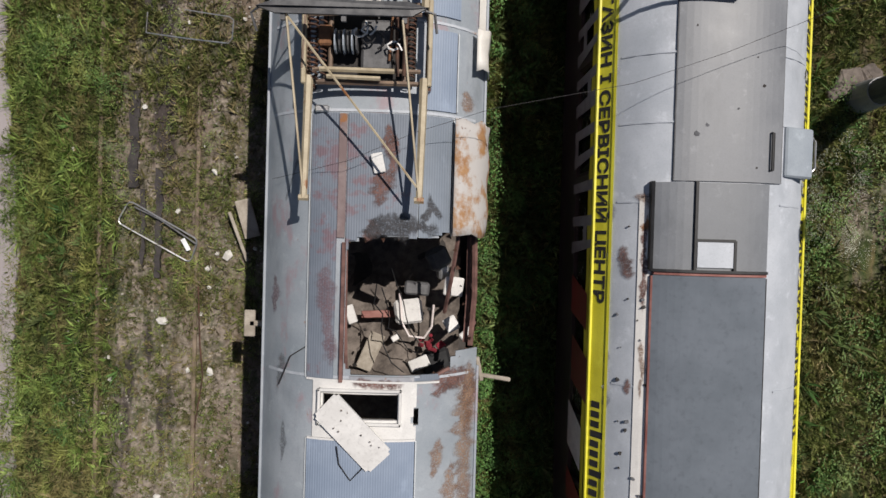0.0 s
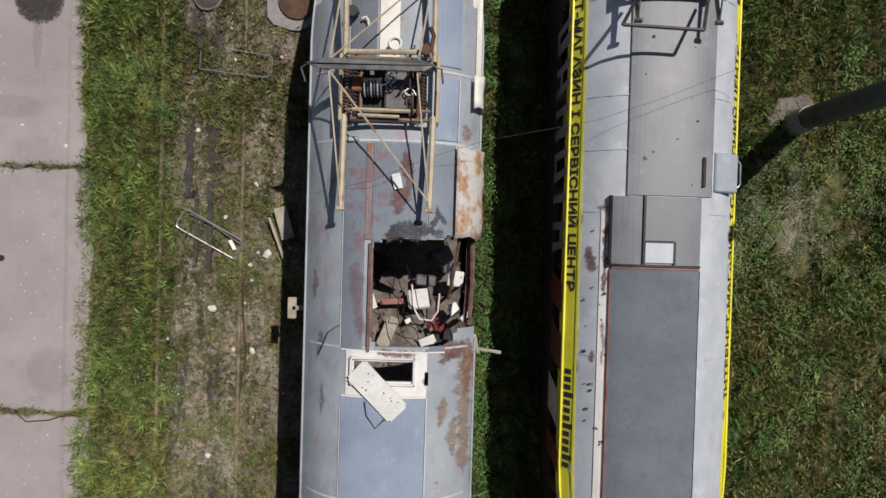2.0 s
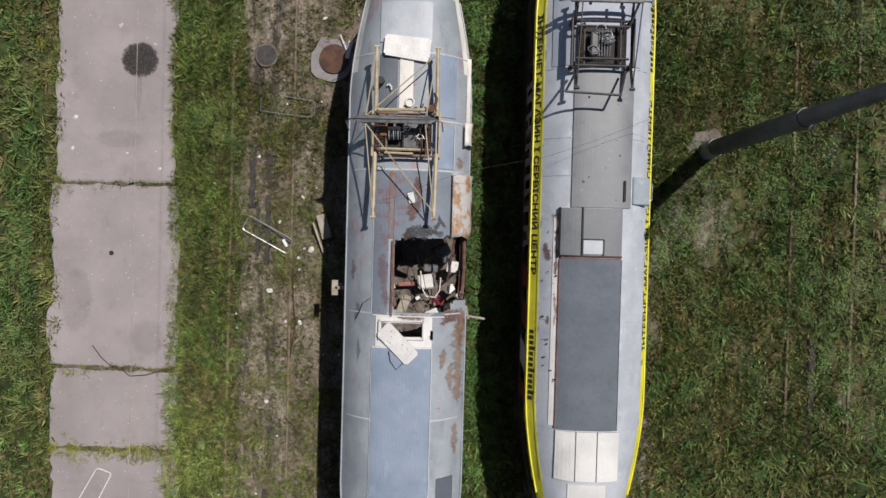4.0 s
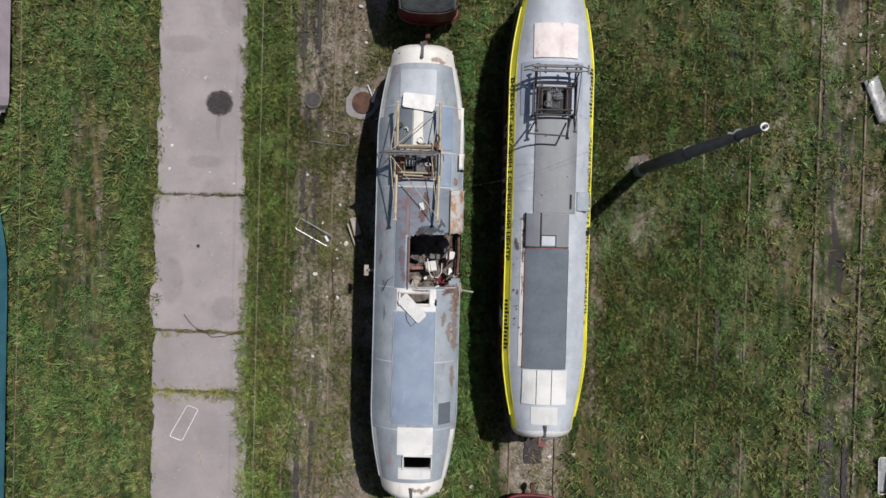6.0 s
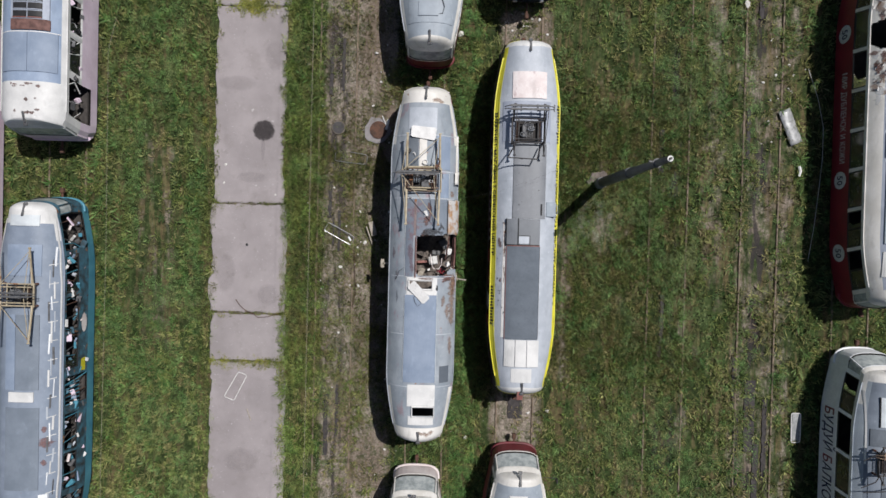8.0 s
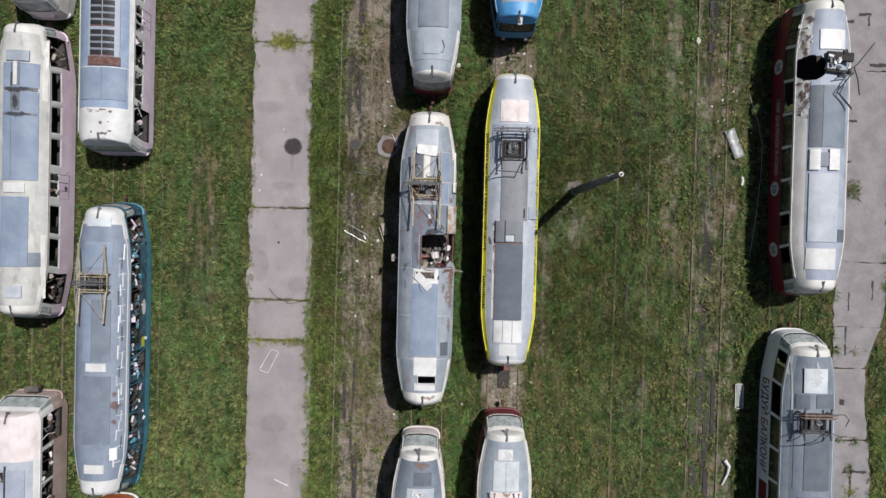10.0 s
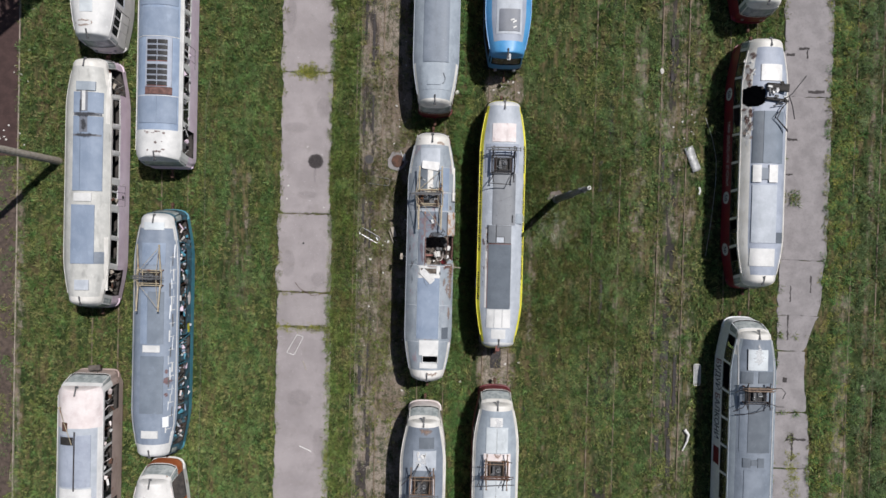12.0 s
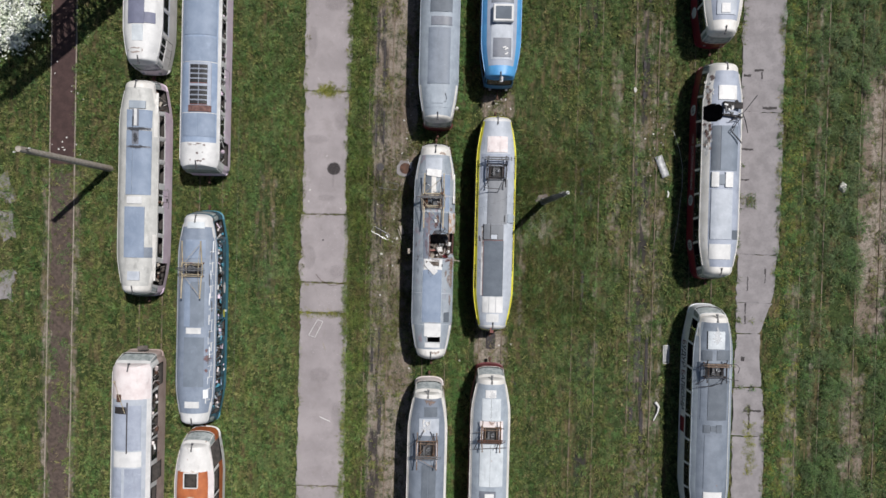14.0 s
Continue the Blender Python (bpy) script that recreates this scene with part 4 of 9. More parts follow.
def pantograph_gear(base, P, half, deep, zb):
    """The worn gear inside the base frame: spring, ribbed insulator, cables and rods."""
    b = Geo()
    b.tube([P(-0.58 + 0.05 * math.cos(k * 0.9), -deep * 0.95 + 1.9 * deep * k / 110, zb + 0.03 + 0.05 * math.sin(k * 0.9)) for k in range(111)], 0.013, 5)
    part("main_spring", b, M["rust_dark"], base)
    b = Geo()
    b.box(P(-0.45, 0.06, zb + 0.01), (0.15, 0.22, 0.14), ch=0.02)
    part("control_box", b, M["rust"], base)
    for k in range(6):
        b = Geo()
        c = P(-0.34 + 0.045 * k, 0.0, zb + 0.04)
        b.tube([c, (c[0] + 0.016, c[1], c[2])], 0.13 - 0.012 * (k % 2), 14)
        part("insulator_rib", b, M["iron_grey"] if k % 2 else M["roof_grey"], base)
    b = Geo()
    b.box(P(0.10, -0.02, zb - 0.02), (0.34, deep * 1.3, 0.10), ch=0.03)
    part("drive_housing", b, M["iron_grey"], base)
    for k in range(7):
        r = random.Random(70 + k)
        b = Geo()
        cu, cv = r.uniform(-0.10, 0.34), r.uniform(-0.25, 0.28)
        b.tube([P(cu + (0.05 + 0.05 * r.random()) * math.cos(t * 0.75 + k), cv + 0.07 * math.sin(t * 0.75 + k) + 0.01 * t, zb + 0.10 + 0.006 * t) for t in range(8)], 0.012, 5)
        part("cable", b, M["board_white"] if k < 3 else M["black"], base)
    for k, (a, c, w, m) in enumerate((((-0.5, -0.30), (0.30, -0.31), 0.030, "pan_cream"), ((-0.42, -0.38), (0.15, -0.39), 0.026, "pan_cream"), ((-0.62, 0.26), (0.45, 0.32), 0.018, "pan_rust"), ((0.33, -0.36), (0.31, 0.34), 0.020, "rust_dark"), ((0.40, -0.36), (0.42, 0.34), 0.022, "rust_dark"), ((-0.30, 0.33), (0.30, 0.35), 0.034, "pan_cream"), ((0.24, -0.2), (0.27, 0.3), 0.014, "rust"), ((-0.68, -0.3), (-0.66, 0.34), 0.02, "pan_rust"))):
        b = Geo()
        b.tube([P(*a, zb + 0.07 + 0.01 * (k % 3)), P(*c, zb + 0.08)], w, 6)
        part("gear_rod", b, M[m], base)
    b = Geo()
    b.tube([P(-0.55, 0.44, zb + 0.24), P(0.56, 0.46, zb + 0.24)], 0.036, 7)
    part("top_tube", b, M["pan_cream"], base)
    b = Geo()
    b.disc(P(0.50, 0.48, zb + 0.20), 0.07, 0.12, 9, rag=0.2)
    part("joint", b, M["rust_dark"], base)
    b = Geo()
    b.tube([P(0.56, 0.5, zb + 0.2), P(0.60, 0.68, zb + 0.25), P(0.55, 0.78, zb + 0.3)], 0.03, 6)
    part("hinge", b, M["rust_dark"], base)


def pantograph(root, sh, v, mat, head_mat, u=0.0, knee=1.68, knee_z=3.50, head_v=0.15, head_z=3.74, half=0.64, deep=0.42, head_half=0.82, diag=True, lean=0.0, knees=(1, -1), turn=0.0, base_mat=None, head_u=0.0, full=False):
    """A folded diamond pantograph: base frame on insulators, lower arms, thin upper rods and the contact head."""
    zb = 3.27
    rot = Matrix.Rotation(radians(turn), 3, "Z")

    def P(a, b, c):
        w = rot @ Vector((a, b, 0))
        return (u + w.x, v + w.y, c)

    g = Geo()
    ring = [P(-half, -deep, zb), P(half, -deep, zb), P(half, deep, zb), P(-half, deep, zb), P(-half, -deep, zb), P(-half * 0.9, -deep, zb)]
    g.tube(ring, 0.034, 6)
    base = part("pantograph", g, base_mat or mat, root, "folded roof pantograph on insulators")
    for sv in (-1, 1):
        b = Geo()
        b.tube([P(-half * 0.9, sv * deep * 0.72, zb + 0.06), P(half * 0.9, sv * deep * 0.72, zb + 0.06)], 0.026, 6)
        part("cross_bar", b, base_mat or mat, base)
        b = Geo()
        b.tube([P(sv * half * 0.62, -deep, zb), P(sv * half * 0.62, deep, zb)], 0.026, 6)
        part("side_bar", b, base_mat or mat, base)
        b = Geo()
        b.box(P(sv * (half + 0.03), 0, zb + 0.05), (0.05, deep * 2.2, 0.09), rz=turn, ch=0.012)
        part("side_plate", b, mat, base)
    # Dark plate added to paint the shade inside the base frame.
    b = Geo()
    zz = sh.roof_z(u, v)
    b.box(P(0, 0, zz + 0.03), (half * 1.6, deep * 1.7, 0.05), rz=turn, ch=0.015)
    part("base_plate", b, M["soot"], base)
    for su in (-1, 1):
        for sv in (-1, 1):
            ins = Geo()
            a = P(su * half, sv * deep, 0)
            z = sh.roof_z(a[0], a[1])
            for k in range(3):
                ins.disc((a[0], a[1], z + 0.01 + k * 0.05), 0.05, 0.03, 10)
            ins.disc((a[0], a[1], z), 0.03, zb - z, 8)
            part("insulator", ins, M["porcelain"], base)
    for su in (-1, 1):
        sp = Geo()
        pts = [P(su * half * 0.74 + 0.035 * math.cos(k * 1.05), -deep * 0.85 + 1.7 * deep * k / 84, zb + 0.03 + 0.035 * math.sin(k * 1.05)) for k in range(85)]
        sp.tube(pts, 0.010, 4)
        part("spring", sp, M["rust_dark"], base)
    if full:
        pantograph_gear(base, P, half, deep, zb)
    else:
        mech = Geo()
        mech.box(P(-half * 0.28, -0.02, zb + 0.02), (0.16, deep * 1.1, 0.12), ch=0.03, rz=turn)
        mech.box(P(half * 0.2, 0.08, zb + 0.03), (0.2, 0.2, 0.14), ch=0.04, rz=turn)
        for k in range(5):
            mech.tube([P(half * (-0.12 + 0.09 * k), -deep * 0.6, zb + 0.05), P(half * (-0.14 + 0.1 * k), deep * 0.6, zb + 0.07)], 0.014, 5)
        part("mechanism", mech, M["iron_grey"], base)
        cab = Geo()
        for k in range(5):
            r = random.Random(k + int(v * 10))
            c = [r.uniform(-0.2, 0.3) * half * 2, r.uniform(-0.6, 0.6) * deep]
            cab.tube([P(c[0] + 0.09 * math.cos(t * 0.7) * (1 + 0.1 * t), c[1] + 0.08 * math.sin(t * 0.7), zb + 0.1 + 0.01 * t) for t in range(9)], 0.010, 4)
        part("cable", cab, M["steel"], base)
    for sv in knees:
        for su in (-1, 1):
            arm = Geo()
            k0 = P(su * half * 0.96, sv * deep * 0.9, zb + 0.05)
            k1 = P(su * half * 0.94 + lean, sv * knee, knee_z)
            arm.tube([k0, k1], 0.048 if knee > 1.3 else 0.034, 6, r2=0.036 if knee > 1.3 else 0.026)
            arm.tube([P(su * half * 0.94 + lean - 0.05, sv * knee, knee_z), P(su * half * 0.94 + lean + 0.05, sv * knee, knee_z)], 0.035, 6)
            part("lower_arm", arm, mat, base)
            rod = Geo()
            rod.tube([k1, P(head_u * 0.6 + su * head_half * 0.8 + lean * 0.3 - 0.14 * (su > 0), head_v - 0.1 * (sv < 0), head_z - 0.05)], 0.014, 5)
            part("upper_rod", rod, mat, base)
        if diag:
            rod = Geo()
            rod.tube([P(head_u * 0.6 - head_half * 0.9, head_v - sv * 0.02, head_z - 0.06), P(half * 0.9 + lean, sv * knee * 0.92, knee_z + 0.02)], 0.013, 5)
            part("brace_rod", rod, mat, base)
    hd = Geo()
    if full:
        for z, c0, c1, m in ((head_z, 0.0, 0.07, 0), (head_z - 0.015, -0.07, 0.0, 1)):
            pts = [(-1.08, 0.0), (-0.80, c1), (0.80, c1), (1.02, 0.02), (0.84, c0), (-0.84, c0)]
            q = [P(head_u + a * head_half, head_v + b, z - 0.10 * max(0.0, abs(a) - 0.82)) for a, b in pts]
            hd.add(q + [(a, b, c - 0.035) for a, b, c in q], [(5, 4, 3, 2, 1, 0), (6, 7, 8, 9, 10, 11)] + [(k, (k + 1) % 6, 6 + (k + 1) % 6, 6 + k) for k in range(6)])
        hd.tube([P(head_u + head_half, head_v, head_z - 0.06), P(head_u + head_half * 1.12, head_v - 0.02, head_z - 0.08), P(head_u + head_half * 1.15, head_v - 0.20, head_z - 0.14)], 0.016, 5)
        hd.tube([P(head_u - head_half * 1.05, head_v, head_z - 0.06), P(head_u - head_half * 1.16, head_v - 0.05, head_z - 0.10), P(head_u - head_half * 1.10, head_v - 0.22, head_z - 0.16)], 0.014, 5)
    for dv in () if full else (-0.065, 0.065):
        hd.box(P(0, head_v + dv, head_z), (head_half * 1.75, 0.085, 0.05), rz=turn, ch=0.015)
        for su in (-1, 1):
            hd.tube([P(su * head_half * 0.86, head_v + dv, head_z), P(su * head_half * 1.0, head_v + dv * 0.8, head_z - 0.03), P(su * head_half * 1.12, head_v + dv * 0.6, head_z - 0.14)], 0.02, 5)
    for su in (-0.75, 0.0, 0.75):
        hd.box(P(head_u + su * head_half, head_v, head_z - 0.06), (0.05, 0.26, 0.035), rz=turn)
    part("contact_head", hd, head_mat, base)
    return base


def lettering(root, words, size, place, mat, start, end, label="", base=0.0, bold=0.006, first=None):
    """Words laid on a curved wall from start to end, letter by letter; place(v, h) gives the point for a length along the car and a height."""
    g = text_geo(words, size, 1.0, bold)
    long = max(p[0] for p in g.v)
    rows = []
    for f in sorted(g.f, key=lambda f: min(g.v[k][0] for k in f)):
        lo, hi = min(g.v[k][0] for k in f), max(g.v[k][0] for k in f)
        if rows and lo < rows[-1][1] - 1e-4:
            rows[-1][1] = max(rows[-1][1], hi)
            rows[-1][2].append(f)
        else:
            rows.append([lo, hi, [f]])
    for n, (lo, hi, faces) in enumerate(rows):
        used = sorted({k for f in faces for k in f})
        at = {k: i for i, k in enumerate(used)}
        q = Geo()
        q.add([place(start + (end - start) * g.v[k][0] / long, base + g.v[k][1]) for k in used], [tuple(at[k] for k in f) for f in faces])
        part("letter", q, first if first and words.replace(" ", "")[n:n + 1] == words[0] else mat, root, label, fix=False)


def flared_sheet(root, name, profile, v0, v1, mat, label="", rag=0.05, seed=1, th=0.012):
    """A bent sheet torn away from the eave: profile is a row of (u, z), swept from v0 to v1 with ragged ends."""
    rnd = random.Random(seed)
    nv = max(3, round((v1 - v0) / 0.12))
    g = Geo()
    n = len(profile)
    for i, (u, z) in enumerate(profile):
        a, b = v0 + rnd.uniform(-rag, rag), v1 + rnd.uniform(-rag, rag)
        for j in range(nv + 1):
            w = 0.018 * math.sin(j * 1.3 + i) * (i / n)
            g.v.append((u + w, a + (b - a) * j / nv, z + w))
    g.f = [(i * (nv + 1) + j, (i + 1) * (nv + 1) + j, (i + 1) * (nv + 1) + j + 1, i * (nv + 1) + j + 1) for i in range(n - 1) for j in range(nv)]
    g.m = [0] * len(g.f)
    ob = part(name, g, mat, root, label, smooth=True, fix=False)
    ob.modifiers.new("thick", "SOLIDIFY").thickness = th
    return ob

# ---- ground and tracks ----
def value_noise(x, y, scale, seed=0):
    """Smooth random field between 0 and 1, on arrays."""
    rs = np.random.RandomState(seed)
    table = rs.rand(256, 256)
    a, b = x * scale + 1000.3, y * scale + 1000.7
    i, j = np.floor(a).astype(int), np.floor(b).astype(int)
    fa, fb = a - i, b - j
    fa, fb = fa * fa * (3 - 2 * fa), fb * fb * (3 - 2 * fb)
    i0, i1, j0, j1 = i % 256, (i + 1) % 256, j % 256, (j + 1) % 256
    return (table[i0, j0] * (1 - fa) + table[i1, j0] * fa) * (1 - fb) + (table[i0, j1] * (1 - fa) + table[i1, j1] * fa) * fb


def make_ground_sheet():
    xs = np.concatenate([[-2500, -700, -200, -80], np.arange(-40, 40.1, 0.4), [80, 200, 700, 2500]])
    ys = np.concatenate([[-2500, -700, -200, -60], np.arange(-28, 28.1, 0.4), [60, 200, 700, 2500]])
    X, Y = np.meshgrid(xs, ys, indexing="ij")
    Z = (value_noise(X, Y, 0.9, 1) - 0.9) * 0.05 + (value_noise(X, Y, 0.25, 2) - 0.8) * 0.04
    ny = len(ys)
    g = Geo()
    g.v = list(zip(X.ravel().tolist(), Y.ravel().tolist(), Z.ravel().tolist()))
    g.f = [(i * ny + j, (i + 1) * ny + j, (i + 1) * ny + j + 1, i * ny + j + 1) for i in range(len(xs) - 1) for j in range(ny - 1)]
    ob = part("ground", g, M["ground"], None, smooth=True, fix=False)
    tagged(ob, "uneven meadow ground, green grass and brown gravelly soil", "ground", kind="structure")


make_ground_sheet()


def track(name, x, gauge=1.52, y0=-30.0, y1=34.0, top=0.03, yaw=0.0, x_ref_y=0.0, mat="rail"):
    root = thing(name, "old rusty tram rails sunk in overgrown ground", "rails", pose(x, x_ref_y, 0, 0, 0, yaw), kind="structure")
    for sg in (-1, 1):
        g = Geo()
        g.box((sg * gauge / 2, (y0 + y1) / 2, top - 0.06), (0.065, y1 - y0, 0.12), ch=0.012)
        part("rail", g, M[mat], root)
    return root


track("track_1", -4.67, top=0.012)
track("track_2", -0.89, yaw=0.9, x_ref_y=-1.3)
track("track_3", 3.02)
track("track_4", 9.25, 1.56, top=0.03)
track("track_5", 13.06, 1.54, top=0.045)
track("track_6", 17.0)
track("track_7", -15.9)
track("track_8", -19.8)
track("track_9", -25.88, 1.66, top=0.06, mat="rail_pale")
track("track_10", 28.2, top=0.03)
track("track_11", 24.43, top=-0.005)


def ragged_slab(x0, x1, y0, y1, z0, z1, rag, seed, step=0.35, bow=0.0, x_top=None):
    """A slab with broken, uneven edges."""
    rnd = random.Random(seed)
    pts = []

    def run(a, b):
        k = max(2, round(math.dist(a, b) / step))
        for i in range(k):
            t = i / k
            pts.append((a[0] + (b[0] - a[0]) * t + rnd.uniform(-rag, rag), a[1] + (b[1] - a[1]) * t + rnd.uniform(-rag, rag)))

    wave = lambda q, w: (q[0] + w * (noise.noise((q[0] * 0.3, q[1] * 0.55, seed)) + 0.5 * noise.noise((q[0], q[1] * 1.7, seed + 9))), q[1])
    x2 = x1 if x_top is None else x_top
    run((x0, y0), (x1, y0)), run((x1, y0), (x2, y1)), run((x2, y1), (x0, y1)), run((x0, y1), (x0, y0))
    pts[:] = [wave(q, bow) for q in pts]
    n = len(pts)
    cx, cy = (x0 + x1) / 2, (y0 + y1) / 2
    ins = [(p[0] + (cx - p[0]) * 0.012, p[1] + (cy - p[1]) * 0.012) for p in pts]
    g = Geo()
    g.add([(*p, z0) for p in pts] + [(*p, z1 - 0.02) for p in pts] + [(*p, z1) for p in ins],
          [(i, (i + 1) % n, n + (i + 1) % n, n + i) for i in range(n)] + [(n + i, n + (i + 1) % n, 2 * n + (i + 1) % n, 2 * n + i) for i in range(n)] + [tuple(range(2 * n, 3 * n))])
    return g

# ---- the damaged grey tram ----
def grey_tram():
    hole = [(-0.22, 1.10), (0.10, 1.22), (0.60, 1.16), (0.95, 1.26), (1.35, 1.22), (1.35, -0.10), (1.02, -0.14), (0.90, -0.36), (0.62, -0.38), (0.50, -0.40), (-0.10, -0.38), (-0.24, -0.24)]
    hatch = [(-0.46, -0.88), (0.38, -0.88), (0.38, -0.57), (-0.46, -0.57)]
    vent = [(0.54, -0.89), (0.57, -0.93), (0.61, -0.93), (0.635, -0.86), (0.63, -0.76), (0.60, -0.73), (0.555, -0.75)]
    hatch2 = [(-0.24, -5.72), (0.56, -5.72), (0.56, -5.38), (-0.24, -5.38)]
    front_gap = [(-0.05, 5.02), (0.36, 5.02), (0.36, 5.16), (-0.05, 5.16)]
    sh = Shape(dense=[-0.36 + 0.009 * k for k in range(64)] + [-0.875 + 0.009 * k for k in range(12)] + [0.74 + 0.01 * k for k in range(5)], narrow=0.735, low_power=0.95)
    root, sh = tram("grey tram with a large torn hole in its roof", -0.91, -1.30, 0.0, M["roof_grey_rusty"], M["roof_grey_rusty"], M["cream"], M["white_rusty"], M["pinkish"], M["maroon"], broken=0.5, shape=sh, cap_len=0.70, cap_side=2.3, long=0.985, slim=0.985,
                    cuts=[hole, hatch, vent, hatch2, front_gap], gone=lambda u, v: u > 0.8 and -0.10 < v < 1.22,
                    fine=[0.03 + 0.045 * k for k in range(20)])
    cut = [hole, hatch, vent]
    p = lambda *a, **k: panel(root, sh, *a, **k)
    p("roof_mat", -0.65, -0.345, -0.42, 2.53, M["mat_worn"], 0.018, cuts=cut)
    p("roof_mat", -0.24, 0.545, 1.02, 2.53, M["mat_worn"], 0.018, cuts=cut)
    p("roof_mat", 0.56, 0.91, 1.10, 2.53, M["mat_grey"], 0.02, cuts=cut)
    p("roof_mat", 0.60, 0.94, 2.60, 3.50, M["mat_blue"], 0.018)
    p("roof_mat", 0.43, 0.97, 3.66, 4.92, M["mat_blue"], 0.018)
    p("roof_mat", -0.61, -0.24, 3.71, 4.90, M["mat_dark"], 0.018)
    p("roof_mat", -0.63, 0.58, -4.43, -1.10, M["mat_blue"], 0.022)
    p("roof_mat", 0.76, 1.10, -4.45, -3.82, M["mat_dark"], 0.02)
    p("roof_mat", 0.50, 0.84, -0.43, -0.16, M["mat_worn"], 0.018, cuts=cut)
    p("red_lead_strip", -0.34, -0.255, 1.15, 2.52, M["primer_worn"], 0.020, "strip of red primer along the roof")
    for path, mat, lift in ((((0.11, 2.0, 0.12), (0.12, 1.75, 0.15), (0.12, 1.45, 0.12)), "rust_streak", 0.024), (((0.08, 1.38, 0.08), (0.02, 1.22, 0.14), (0.0, 1.10, 0.10)), "rust_streak", 0.024), (((0.2, 2.45, 0.05), (0.22, 2.2, 0.12), (0.2, 2.0, 0.05)), "rust_streak", 0.024), (((0.30, 2.35, 0.04), (0.25, 2.0, 0.10), (0.22, 1.7, 0.05)), "rust_streak", 0.024),
                            (((-0.44, 0.95, 0.10), (-0.46, 0.6, 0.16), (-0.42, 0.2, 0.08), (-0.36, -0.35, 0.14)), "violet_stain", 0.024), (((-0.31, 2.4, 0.08), (-0.31, 1.6, 0.13), (-0.30, 1.1, 0.10)), "violet_stain", 0.016),
                            (((-1.12, 0.75, 0.03), (-1.10, 0.5, 0.09), (-1.12, 0.2, 0.04)), "violet_stain", 0.004), (((-1.0, -0.15, 0.03), (-0.98, -0.35, 0.08), (-1.05, -0.6, 0.03)), "grime", 0.004),
                            (((-0.95, -0.9, 0.02), (-0.93, -1.2, 0.05), (-0.96, -1.5, 0.02)), "grime", 0.004), (((-0.8, 2.1, 0.03), (-0.9, 1.8, 0.02), (-1.0, 1.5, 0.03)), "grime", 0.004),
                            (((1.12, -0.35, 0.10), (1.14, -0.9, 0.18), (1.15, -1.5, 0.12), (1.17, -2.1, 0.16), (1.16, -2.5, 0.05)), "rust_pale", 0.004), (((1.0, -1.35, 0.03), (0.98, -1.7, 0.14), (1.0, -2.05, 0.05)), "rust_pale", 0.004),
                            (((0.86, -1.05, 0.05), (0.82, -1.3, 0.10), (0.78, -1.6, 0.03)), "rust_pale", 0.004), (((1.1, -2.6, 0.03), (1.12, -3.1, 0.10), (1.14, -3.5, 0.03)), "rust_pale", 0.004), (((0.80, -0.30, 0.10), (0.98, -0.42, 0.24), (1.18, -0.50, 0.16), (1.22, -0.9, 0.10)), "rust_streak", 0.006), (((1.18, -0.2, 0.08), (1.20, -0.7, 0.16), (1.16, -1.2, 0.10)), "rust_pale", 0.008), (((-0.20, -0.44, 0.05), (0.15, -0.47, 0.09), (0.5, -0.46, 0.05)), "rust_streak", 0.026), (((0.70, -0.62, 0.05), (0.95, -0.50, 0.12), (1.1, -0.42, 0.05)), "rust_streak", 0.012),
                            (((1.05, 2.9, 0.05), (1.08, 2.75, 0.12), (1.05, 2.6, 0.04)), "rust_pale", 0.004), (((0.2, 6.3, 0.1), (0.5, 6.25, 0.14), (0.75, 6.2, 0.06)), "rust_pale", 0.006),
                            (((-0.1, -6.35, 0.05), (0.3, -6.4, 0.12), (0.65, -6.3, 0.05)), "rust_pale", 0.006)):
        smear(root, sh, "rust_patch" if "rust" in mat else "stain", path, M["p_" + mat], lift, {"rust_streak": "streak of brown rust", "rust_pale": "thin orange rust"}.get(mat, "dark worn stain"), seed=int(path[0][1] * 100))
    # Dark smears paint the soft black shadow, with some soot, over the mat edge.
    for k, path in enumerate((((-0.15, 1.20, 0.05), (0.15, 1.30, 0.16), (0.5, 1.30, 0.22), (0.85, 1.27, 0.10)), ((0.55, 1.35, 0.05), (0.7, 1.5, 0.16), (0.85, 1.4, 0.06)))):
        smear(root, sh, "stain", path, M["p_soot_shadow"], 0.028 + 0.003 * k, "soot and soft black shadow painted along the hole's edge", k + 120)
    p("bent_flashing", -0.16, 0.56, -0.45, -0.385, M["eave_rust"], 0.02, "rust-stained flashing at the hole")
    p("red_lead_strip", -0.275, -0.235, -0.45, 1.10, M["rust_streak"], 0.05, "rusted edge rail of the hole")
    p("hatch_surround", -0.57, 0.59, -1.08, -0.44, M["white"], 0.02, cuts=[hatch, vent])
    p("roof_sheet", -0.45, 0.60, -5.34, -4.52, M["white"], 0.014)
    p("roof_sheet", -0.40, 0.56, -6.05, -5.72, M["white"], 0.014)
    p("roof_sheet", -0.62, 0.44, 5.16, 5.98, M["roof_light"], 0.02)
    p("roof_sheet", -0.20, 0.08, 3.70, 4.90, M["cream"], 0.02)
    flared_sheet(root, "torn_panel", [(0.945, 2.99), (1.05, 2.93), (1.16, 2.85), (1.26, 2.74), (1.33, 2.60), (1.36, 2.44), (1.36, 2.30)], 1.22, 2.52, M["rust_bright"], "pale roof sheet flaking with orange rust", 0.04, 3)
    flared_sheet(root, "torn_trim", [(1.17, 2.80), (1.24, 2.76), (1.31, 2.66), (1.33, 2.52)], 3.12, 3.62, M["cream"], "loose cream trim sheet", 0.05, 7)
